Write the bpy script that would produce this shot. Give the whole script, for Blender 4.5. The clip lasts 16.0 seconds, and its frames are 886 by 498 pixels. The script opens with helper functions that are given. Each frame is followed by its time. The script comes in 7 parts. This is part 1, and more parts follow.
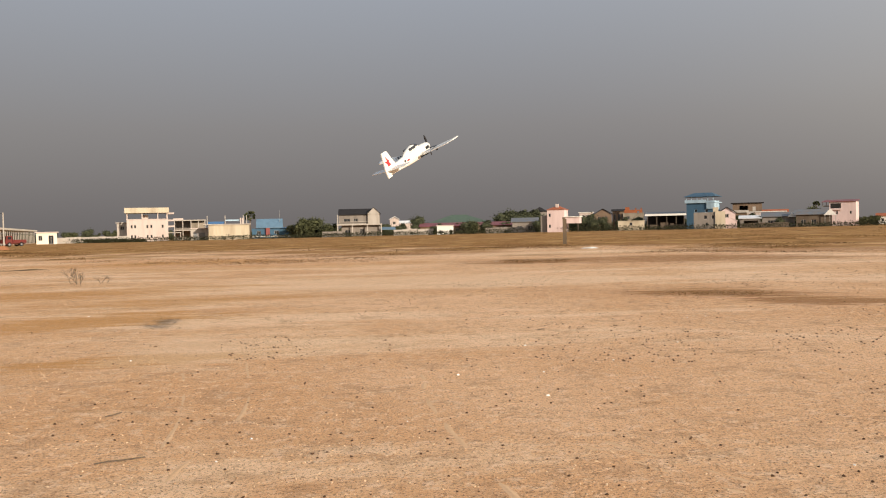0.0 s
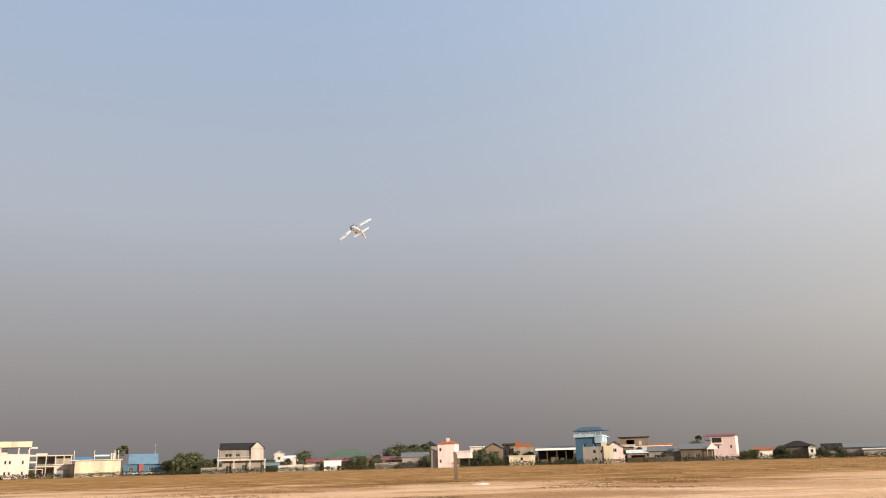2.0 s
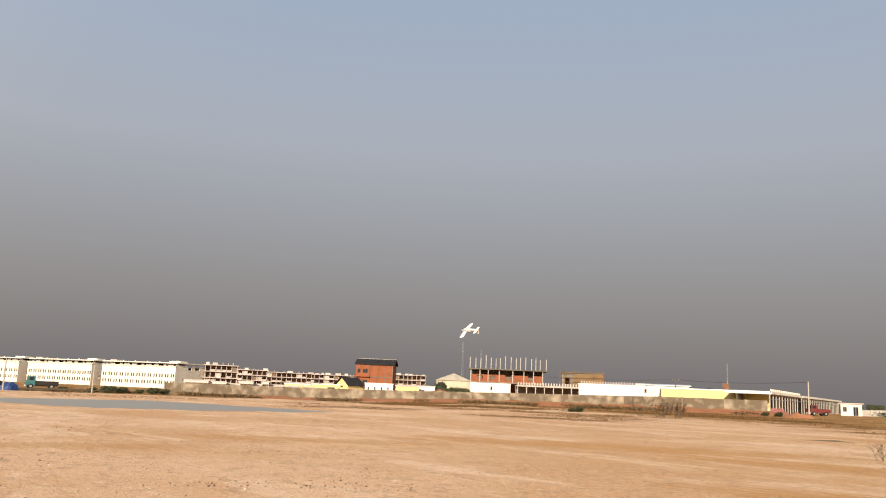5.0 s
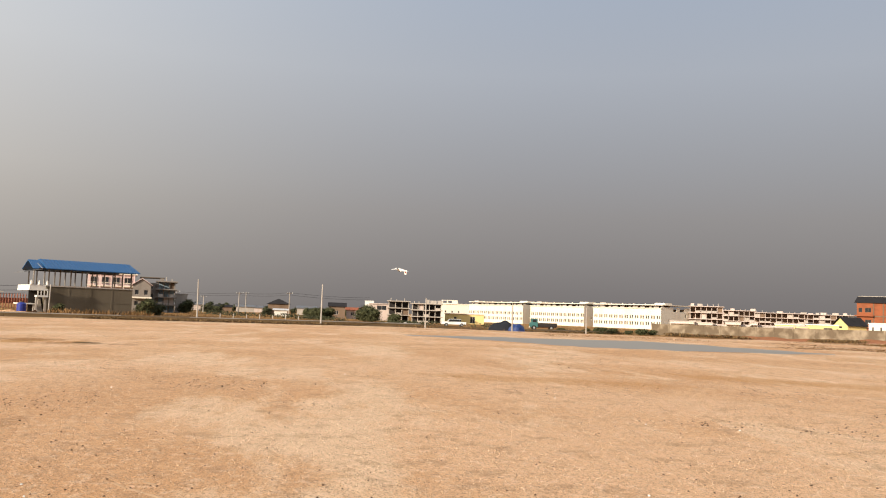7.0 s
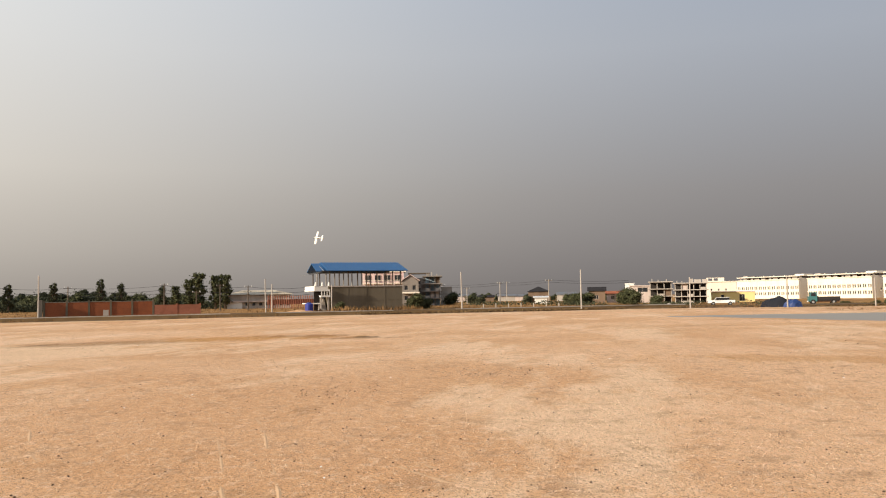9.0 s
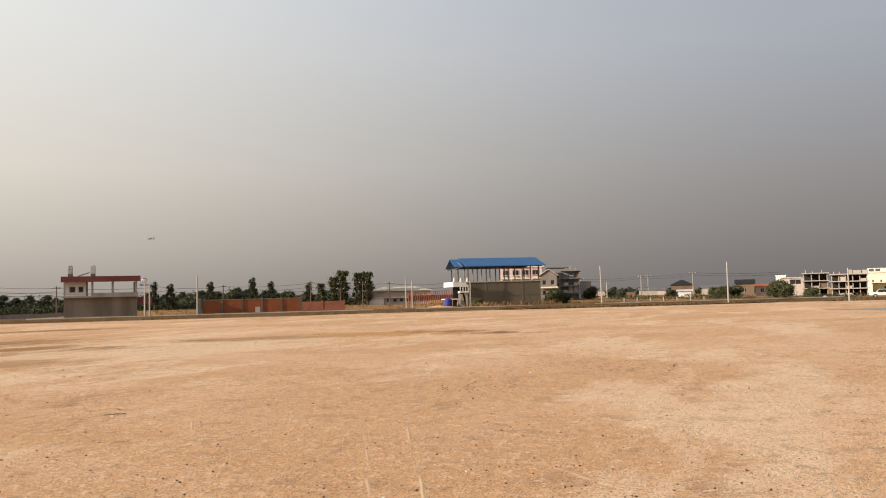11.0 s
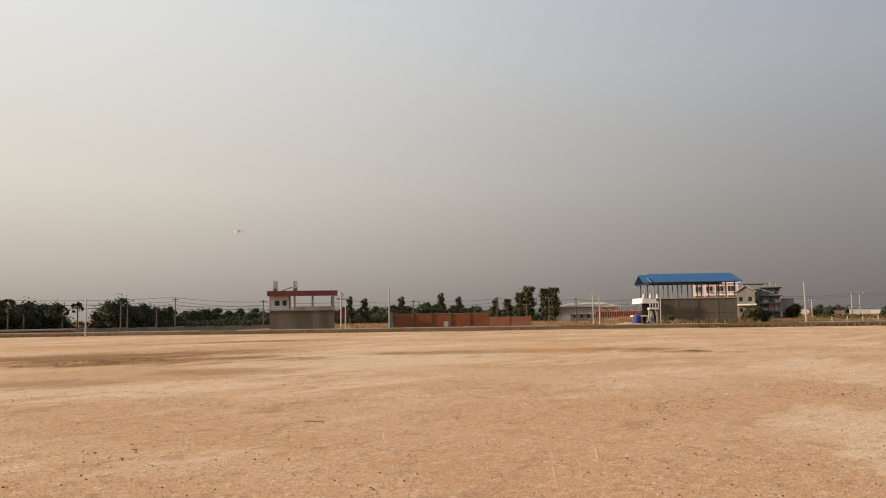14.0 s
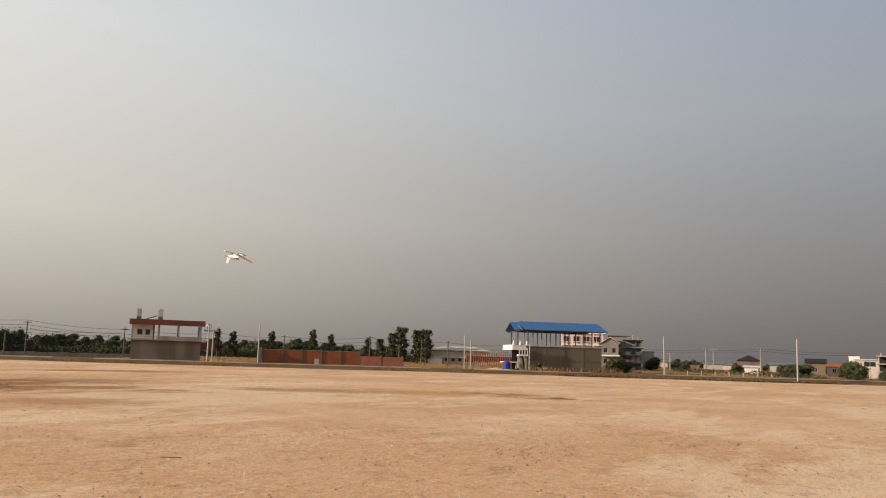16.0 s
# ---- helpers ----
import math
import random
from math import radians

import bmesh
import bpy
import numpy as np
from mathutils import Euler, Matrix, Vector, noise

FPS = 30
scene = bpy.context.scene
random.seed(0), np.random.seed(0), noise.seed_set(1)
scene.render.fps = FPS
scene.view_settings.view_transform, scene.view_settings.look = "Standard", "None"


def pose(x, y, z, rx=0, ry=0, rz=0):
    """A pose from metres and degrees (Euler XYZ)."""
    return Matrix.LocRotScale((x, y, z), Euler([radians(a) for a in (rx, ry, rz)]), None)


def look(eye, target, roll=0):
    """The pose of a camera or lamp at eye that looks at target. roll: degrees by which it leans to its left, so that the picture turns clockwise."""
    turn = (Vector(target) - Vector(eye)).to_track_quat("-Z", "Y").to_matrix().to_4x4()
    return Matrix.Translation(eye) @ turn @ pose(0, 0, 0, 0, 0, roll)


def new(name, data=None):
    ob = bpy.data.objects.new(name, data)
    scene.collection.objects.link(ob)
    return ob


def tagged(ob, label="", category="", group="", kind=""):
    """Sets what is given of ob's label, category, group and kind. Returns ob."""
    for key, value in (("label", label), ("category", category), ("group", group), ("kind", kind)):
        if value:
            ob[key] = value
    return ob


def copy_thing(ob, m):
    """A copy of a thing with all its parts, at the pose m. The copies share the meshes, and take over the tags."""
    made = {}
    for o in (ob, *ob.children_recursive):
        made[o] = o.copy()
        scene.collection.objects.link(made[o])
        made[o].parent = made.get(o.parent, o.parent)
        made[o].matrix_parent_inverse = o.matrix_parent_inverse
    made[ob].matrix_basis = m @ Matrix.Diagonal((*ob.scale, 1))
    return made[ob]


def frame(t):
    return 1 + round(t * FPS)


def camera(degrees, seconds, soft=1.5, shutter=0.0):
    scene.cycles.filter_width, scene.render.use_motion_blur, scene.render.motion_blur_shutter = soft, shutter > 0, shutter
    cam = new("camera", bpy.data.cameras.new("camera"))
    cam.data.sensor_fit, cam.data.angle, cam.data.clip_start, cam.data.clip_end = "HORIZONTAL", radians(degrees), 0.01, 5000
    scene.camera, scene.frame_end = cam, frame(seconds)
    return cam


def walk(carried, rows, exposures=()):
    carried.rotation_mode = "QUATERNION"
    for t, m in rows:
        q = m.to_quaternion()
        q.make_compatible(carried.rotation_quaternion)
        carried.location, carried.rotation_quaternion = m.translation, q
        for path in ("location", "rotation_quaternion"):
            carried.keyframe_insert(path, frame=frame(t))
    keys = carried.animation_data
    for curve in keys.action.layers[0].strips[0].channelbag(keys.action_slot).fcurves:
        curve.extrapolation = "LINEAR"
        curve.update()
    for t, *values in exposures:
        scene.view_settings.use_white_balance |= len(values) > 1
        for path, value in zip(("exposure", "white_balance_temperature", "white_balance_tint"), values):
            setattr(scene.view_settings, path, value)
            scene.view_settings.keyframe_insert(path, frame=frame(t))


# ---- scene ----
cam = camera(55.69, 16.0, soft=1.1)
EYE = 1.6
WALK = [
    (0, pose(0, 0, EYE, 88.63, 1.31, 0.00)),
    (0.5, pose(0, 0, EYE, 93.47, 0.48, -12.68)),
    (1, pose(0, 0, EYE, 99.92, 1.08, -13.84)),
    (1.5, pose(0, 0, EYE, 103.88, 1.61, -11.51)),
    (2, pose(0, 0, EYE, 104.22, 1.46, -7.42)),
    (2.5, pose(0, 0, EYE, 104.64, 0.38, -0.98)),
    (3, pose(0, 0, EYE, 104.96, -0.88, 8.34)),
    (3.5, pose(0, 0, EYE, 104.27, -1.63, 17.75)),
    (4, pose(0, 0, EYE, 103.66, -1.82, 27.11)),
    (4.5, pose(0, 0, EYE, 102.28, -2.27, 38.98)),
    (5, pose(0, 0, EYE, 99.71, -2.34, 50.88)),
    (5.2, pose(0, 0, EYE, 98.37, -2.25, 55.43)),
    (7.3, pose(0, 0, EYE, 94.66, -2.02, 87.11)),
    (7.5, pose(0, 0, EYE, 94.77, -1.89, 89.99)),
    (8, pose(0, 0, EYE, 94.44, -0.67, 95.58)),
    (8.2, pose(0, 0, EYE, 94.21, -0.05, 97.10)),
    (10.3, pose(0, 0, EYE, 92.94, 0.44, 103.82)),
    (10.5, pose(0, 0, EYE, 93.06, 0.49, 104.86)),
    (11, pose(0, 0, EYE, 93.22, 1.49, 109.95)),
    (11.5, pose(0, 0, EYE, 93.32, 2.46, 114.04)),
    (12, pose(0, 0, EYE, 93.84, 2.71, 114.50)),
    (12.5, pose(0, 0, EYE, 94.84, 1.91, 114.92)),
    (13, pose(0, 0, EYE, 95.48, -0.33, 117.50)),
    (13.5, pose(0, 0, EYE, 94.64, 0.21, 121.72)),
    (14, pose(0, 0, EYE, 94.55, 0.90, 122.60)),
    (14.5, pose(0, 0, EYE, 95.02, 0.33, 119.76)),
    (15, pose(0, 0, EYE, 95.31, 0.05, 117.48)),
    (15.5, pose(0, 0, EYE, 96.38, -1.02, 115.59)),
    (16, pose(0, 0, EYE, 97.32, -1.72, 113.92)),
]
walk(cam, WALK, exposures=[(0, 0.12), (0.5, 0.24), (1.0, 0.38), (2.0, 0.5), (2.5, 0.57), (4.0, 0.46), (5.0, 0.34), (7.5, 0.35), (8.2, 0.31), (10.5, 0.26), (11.0, 0.24), (12.5, 0.2), (13.0, 0.2), (13.5, 0.1), (14.0, 0.04), (15.5, 0.13), (16.0, 0.02)])

# ---- sky and sun ----
SUN_AZ, SUN_EL = 219.6, 18.0
sun_dir = Vector((-math.sin(radians(SUN_AZ)) * math.cos(radians(SUN_EL)), math.cos(radians(SUN_AZ)) * math.cos(radians(SUN_EL)), math.sin(radians(SUN_EL))))
sun = new("sun", bpy.data.lights.new("sun", "SUN"))
sun.data.energy, sun.data.angle, sun.data.color = 5.2, radians(1.5), (1.0, 0.87, 0.70)
sun.matrix_world = look(sun_dir * 100, (0, 0, 0))

world = bpy.data.worlds.new("hazy_sky")
world.use_nodes = True
scene.world = world
wt = world.node_tree
bg = wt.nodes["Background"]


def wnode(kind, **values):
    n = wt.nodes.new(kind)
    for key, value in values.items():
        n.inputs[key].default_value = value
    return n


sky = wt.nodes.new("ShaderNodeTexSky")
sky.sky_type, sky.sun_disc = "NISHITA", False
sky.sun_elevation, sky.sun_rotation = radians(SUN_EL), radians(360 - SUN_AZ)
sky.dust_density, sky.air_density = 4.0, 1.5
coord = wt.nodes.new("ShaderNodeTexCoord")
parts = wt.nodes.new("ShaderNodeSeparateXYZ")
wt.links.new(coord.outputs["Generated"], parts.inputs[0])


def wramp(stops, interpolation="EASE"):
    n = wt.nodes.new("ShaderNodeValToRGB")
    n.color_ramp.interpolation = interpolation
    for i, (at, colour) in enumerate(stops):
        e = n.color_ramp.elements[i] if i < 2 else n.color_ramp.elements.new(at)
        e.position, e.color = at, (*colour, 1)
    return n


# dust haze: dull grey at the horizon, clearer blue above, paler towards the sun
away = wramp([(0.0, (0.153, 0.140, 0.138)), (0.12, (0.235, 0.222, 0.226)), (0.28, (0.325, 0.346, 0.392)), (0.50, (0.280, 0.352, 0.47)), (1.0, (0.20, 0.29, 0.45))], "LINEAR")
near = wramp([(0.0, (0.37, 0.328, 0.285)), (0.06, (0.55, 0.498, 0.435)), (0.15, (0.75, 0.695, 0.61)), (0.35, (0.83, 0.825, 0.795)), (0.6, (0.68, 0.71, 0.75)), (1.0, (0.33, 0.41, 0.54))], "LINEAR")
dot = wt.nodes.new("ShaderNodeVectorMath")
dot.operation = "DOT_PRODUCT"
dot.inputs[1].default_value = (-math.sin(radians(215)), math.cos(radians(215)), 0)
side = wt.nodes.new("ShaderNodeMapRange")
side.inputs["From Min"].default_value, side.inputs["From Max"].default_value = -0.82, 0.65
side.interpolation_type = "SMOOTHSTEP"
haze = wt.nodes.new("ShaderNodeMix")
haze.data_type = "RGBA"
blend = wt.nodes.new("ShaderNodeMix")
blend.data_type = "RGBA"
blend.inputs["Factor"].default_value = 0.93
dim = wt.nodes.new("ShaderNodeVectorMath")
dim.operation = "SCALE"
dim.inputs["Scale"].default_value = 0.07
wt.links.new(parts.outputs["Z"], away.inputs[0])
wt.links.new(parts.outputs["Z"], near.inputs[0])
wt.links.new(coord.outputs["Generated"], dot.inputs[0])
wt.links.new(dot.outputs["Value"], side.inputs["Value"])
wt.links.new(side.outputs[0], haze.inputs["Factor"])
wt.links.new(away.outputs[0], haze.inputs[6])
wt.links.new(near.outputs[0], haze.inputs[7])
wt.links.new(sky.outputs[0], dim.inputs[0])
wt.links.new(dim.outputs[0], blend.inputs[6])
wt.links.new(haze.outputs[2], blend.inputs[7])
wt.links.new(blend.outputs[2], bg.inputs[0])
bg.inputs[1].default_value = 1.0


# ---- materials ----
def surface(name, colour, rough=0.8, spread=0.25, fine=30.0, coarse=0.6, bump=0.15, metal=0.0, stain=None, stain_amount=0.6, streak=False, place_bound=True):
    """A plain material with grain, large stains and relief, at world size."""
    m = bpy.data.materials.new(name)
    m.use_nodes = True
    t = m.node_tree
    b = t.nodes["Principled BSDF"]
    b.inputs["Roughness"].default_value, b.inputs["Metallic"].default_value = rough, metal
    b.inputs["Specular IOR Level"].default_value = 0.5 if rough < 0.6 else 0.12
    co = t.nodes.new("ShaderNodeTexCoord")
    place, shift = t.nodes.new("ShaderNodeObjectInfo"), t.nodes.new("ShaderNodeVectorMath")
    t.links.new(co.outputs["Object"], shift.inputs[0])
    t.links.new(place.outputs["Location"], shift.inputs[1])
    source = shift.outputs[0] if place_bound else co.outputs["Object"]
    grain = t.nodes.new("ShaderNodeTexNoise")
    grain.inputs["Scale"].default_value, grain.inputs["Detail"].default_value = fine, 5
    large = t.nodes.new("ShaderNodeTexNoise")
    large.inputs["Scale"].default_value, large.inputs["Detail"].default_value = coarse, 6
    t.links.new(source, grain.inputs["Vector"])
    if streak:
        squeeze = t.nodes.new("ShaderNodeMapping")
        squeeze.inputs["Scale"].default_value = (1, 1, 0.18)
        t.links.new(source, squeeze.inputs["Vector"])
        t.links.new(squeeze.outputs[0], large.inputs["Vector"])
    else:
        t.links.new(source, large.inputs["Vector"])
    mixed = t.nodes.new("ShaderNodeMix")
    mixed.data_type = "RGBA"
    dirt = stain or tuple(c * 0.55 for c in colour)
    mixed.inputs[6].default_value, mixed.inputs[7].default_value = (*colour, 1), (*dirt, 1)
    spot = t.nodes.new("ShaderNodeMapRange")
    spot.inputs["From Min"].default_value, spot.inputs["From Max"].default_value = 0.45, 0.72
    spot.inputs["To Max"].default_value = stain_amount
    t.links.new(large.outputs["Fac"], spot.inputs["Value"])
    t.links.new(spot.outputs[0], mixed.inputs["Factor"])
    tone = t.nodes.new("ShaderNodeHueSaturation")
    vary = t.nodes.new("ShaderNodeMapRange")
    vary.inputs["To Min"].default_value, vary.inputs["To Max"].default_value = 1 - spread, 1 + spread
    t.links.new(grain.outputs["Fac"], vary.inputs["Value"])
    t.links.new(vary.outputs[0], tone.inputs["Value"])
    t.links.new(mixed.outputs[2], tone.inputs["Color"])
    t.links.new(tone.outputs[0], b.inputs["Base Color"])
    if bump:
        relief = t.nodes.new("ShaderNodeBump")
        relief.inputs["Strength"].default_value, relief.inputs["Distance"].default_value = bump, 0.02
        t.links.new(grain.outputs["Fac"], relief.inputs["Height"])
        t.links.new(relief.outputs[0], b.inputs["Normal"])
    return m


def foliage_material(name, dark, light):
    m = bpy.data.materials.new(name)
    m.use_nodes = True
    t = m.node_tree
    b = t.nodes["Principled BSDF"]
    b.inputs["Roughness"].default_value, b.inputs["Specular IOR Level"].default_value = 0.9, 0.06
    geo = t.nodes.new("ShaderNodeNewGeometry")
    mixed = t.nodes.new("ShaderNodeMix")
    mixed.data_type = "RGBA"
    mixed.inputs[6].default_value, mixed.inputs[7].default_value = (*dark, 1), (*light, 1)
    t.links.new(geo.outputs["Random Per Island"], mixed.inputs["Factor"])
    t.links.new(mixed.outputs[2], b.inputs["Base Color"])
    return m


M = dict(
    white=surface("white_render", (0.53, 0.44, 0.395), stain=(0.40, 0.32, 0.28), streak=True, coarse=0.9, spread=0.08),
    pure=surface("white_paint", (0.72, 0.69, 0.64), spread=0.06, stain_amount=0.2),
    cream=surface("cream_render", (0.52, 0.44, 0.325), stain=(0.30, 0.235, 0.16), streak=True, coarse=0.5, spread=0.1, stain_amount=0.75),
    yellow=surface("yellow_render", (0.70, 0.55, 0.24), stain=(0.6, 0.48, 0.25), streak=True, coarse=0.4, spread=0.07),
    pink=surface("pink_render", (0.66, 0.51, 0.48), stain=(0.5, 0.36, 0.33), streak=True, coarse=0.5, spread=0.08),
    blue=surface("blue_render", (0.058, 0.115, 0.175), stain=(0.035, 0.068, 0.10), streak=True, coarse=0.5, spread=0.12),
    paleblue=surface("pale_blue_render", (0.36, 0.47, 0.55), streak=True, spread=0.1),
    grey=surface("grey_render", (0.23, 0.20, 0.175), stain=(0.13, 0.11, 0.09), streak=True, coarse=0.7, spread=0.15),
    concrete=surface("raw_concrete", (0.27, 0.225, 0.175), stain=(0.125, 0.10, 0.075), stain_amount=0.9, coarse=0.45, spread=0.25, streak=True, bump=0.3),
    pale=surface("pale_concrete", (0.42, 0.375, 0.33), stain=(0.25, 0.21, 0.17), streak=True, spread=0.15),
    cement=surface("stained_wall_cement", (0.14, 0.105, 0.070), stain=(0.37, 0.30, 0.215), stain_amount=0.95, coarse=0.55, spread=0.35, bump=0.3),
    # stained olive cement, its base darkened to carry the shade of turned-away walls
    blockwork=surface("shade_darkened_blockwork", (0.150, 0.125, 0.090), stain=(0.085, 0.068, 0.046), stain_amount=0.9, coarse=0.5, spread=0.28, streak=True, bump=0.3),
    ivory=surface("ivory_render", (0.74, 0.665, 0.55), stain=(0.60, 0.52, 0.42), streak=True, coarse=0.5, spread=0.06, stain_amount=0.5),
    slateblue=surface("dull_blue_roof", (0.035, 0.085, 0.130), rough=0.55, spread=0.12),
    brick=surface("orange_brick", (0.27, 0.088, 0.040), stain=(0.16, 0.060, 0.034), coarse=0.8, spread=0.3, fine=9),
    darkbrick=surface("dull_red_brick", (0.28, 0.11, 0.07), coarse=0.8, spread=0.3, fine=9),
    brown=surface("brown_render", (0.19, 0.13, 0.09), streak=True, spread=0.15),
    darkroof=surface("dark_roof_tiles", (0.030, 0.027, 0.027), spread=0.35, rough=0.9),
    greyroof=surface("grey_metal_roof", (0.15, 0.155, 0.16), rough=0.5, metal=0.2, spread=0.1, stain=(0.2, 0.13, 0.08)),
    blueroof=surface("blue_metal_roof", (0.016, 0.090, 0.225), rough=0.5, spread=0.06, stain=(0.03, 0.10, 0.22)),
    paleroof=surface("pale_blue_metal_roof", (0.12, 0.20, 0.27), rough=0.45, spread=0.08),
    redroof=surface("dark_red_metal_roof", (0.20, 0.045, 0.040), rough=0.5, spread=0.12),
    orangeroof=surface("orange_tiles", (0.34, 0.11, 0.055), spread=0.25, fine=8),
    greenroof=surface("green_metal_roof", (0.075, 0.105, 0.062), rough=0.5, spread=0.08),
    whiteroof=surface("white_metal_roof", (0.72, 0.71, 0.69), rough=0.45, spread=0.06),
    # near-black: painted shade of open rooms; also lorry beds and the truss
    dark=surface("dark_interior", (0.035, 0.030, 0.028), spread=0.2),
    timber=surface("grey_timber", (0.13, 0.10, 0.075), spread=0.3, fine=12),
    bamboo=surface("scaffold_bamboo", (0.21, 0.13, 0.065), spread=0.25),
    steel=surface("galvanised_steel", (0.45, 0.45, 0.45), rough=0.4, metal=0.7, spread=0.1),
    rust=surface("rusty_steel", (0.20, 0.10, 0.06), rough=0.8, spread=0.3),
    cable=surface("black_cable", (0.03, 0.03, 0.03), rough=0.6),
    bark=surface("bark", (0.13, 0.095, 0.065), spread=0.35, fine=14, bump=0.5),
    # tree leaf tones lifted to paint in the veil of distant haze
    leaf=foliage_material("dusty_leaves", (0.040, 0.044, 0.022), (0.095, 0.098, 0.048)),
    leafdark=foliage_material("dark_leaves", (0.036, 0.040, 0.024), (0.078, 0.082, 0.046)),
    frond=foliage_material("palm_fronds", (0.022, 0.027, 0.012), (0.065, 0.068, 0.030)),
    drygrass=foliage_material("dry_grass", (0.11, 0.058, 0.024), (0.24, 0.140, 0.062)),
    creeper=foliage_material("withered_creeper", (0.055, 0.030, 0.014), (0.17, 0.095, 0.038)),
    undergrowth=foliage_material("dark_undergrowth", (0.018, 0.019, 0.010), (0.042, 0.042, 0.022)),
    weed=foliage_material("dry_weeds", (0.07, 0.045, 0.025), (0.20, 0.13, 0.06)),
    # earth brown, darkened further for the shaded face under the kerb
    earth=surface("brown_earth", (0.14, 0.084, 0.036), spread=0.3, fine=8, bump=0.6),
    redearth=surface("red_earth", (0.36, 0.15, 0.07), spread=0.3, fine=8, bump=0.6),
    stone=surface("pale_stones", (0.40, 0.25, 0.14), spread=0.35, fine=40),
    rut=surface("loose_rut_sand", (0.66, 0.42, 0.24), stain=(0.58, 0.35, 0.19), spread=0.2, fine=60, coarse=2.0),
    grit=surface("pale_grit", (0.66, 0.47, 0.30), spread=0.25, fine=60),
    darkstone=surface("dark_clods", (0.085, 0.048, 0.027), spread=0.35, fine=40),
    tarp=surface("blue_tarpaulin", (0.02, 0.045, 0.16), rough=0.4, spread=0.2),
    blackcloth=surface("black_shade_net", (0.02, 0.022, 0.03), rough=0.8),
    tank=surface("blue_plastic", (0.02, 0.035, 0.25), rough=0.35, spread=0.05),
    teal=surface("teal_lorry_paint", (0.04, 0.14, 0.14), rough=0.4, spread=0.1),
    red=surface("red_vehicle_paint", (0.15, 0.022, 0.016), rough=0.5, spread=0.1),
    carwhite=surface("white_vehicle_paint", (0.75, 0.75, 0.74), rough=0.3, spread=0.03),
    rubber=surface("black_rubber", (0.02, 0.02, 0.02), rough=0.8),
    foam=surface("white_foam", (0.71, 0.69, 0.64), place_bound=False, rough=0.55, spread=0.03, stain=(0.75, 0.68, 0.58), coarse=6, bump=0.03),
    redfilm=surface("red_film", (0.70, 0.03, 0.03), place_bound=False, rough=0.4, spread=0.05),
    blackplastic=surface("black_plastic", (0.012, 0.012, 0.013), place_bound=False, rough=0.4, spread=0.1, bump=0),
)
glass = bpy.data.materials.new("dark_window_glass")
glass.use_nodes = True
gb = glass.node_tree.nodes["Principled BSDF"]
gb.inputs["Base Color"].default_value, gb.inputs["Roughness"].default_value = (0.02, 0.022, 0.025, 1), 0.12
M["glass"] = glass
canopy_glass = bpy.data.materials.new("tinted_canopy")
canopy_glass.use_nodes = True
cb = canopy_glass.node_tree.nodes["Principled BSDF"]
cb.inputs["Base Color"].default_value, cb.inputs["Roughness"].default_value = (0.035, 0.035, 0.04, 1), 0.10
M["canopy"] = canopy_glass
pond = bpy.data.materials.new("muddy_water")
pond.use_nodes = True
pt = pond.node_tree
pb = pt.nodes["Principled BSDF"]
pb.inputs["Base Color"].default_value, pb.inputs["Roughness"].default_value = (0.31, 0.265, 0.20, 1), 0.38
ripple, wave = pt.nodes.new("ShaderNodeTexNoise"), pt.nodes.new("ShaderNodeBump")
ripple.inputs["Scale"].default_value = 3.0
wave.inputs["Strength"].default_value, wave.inputs["Distance"].default_value = 0.08, 0.02
pt.links.new(ripple.outputs["Fac"], wave.inputs["Height"])
pt.links.new(wave.outputs[0], pb.inputs["Normal"])
M["water"] = pond


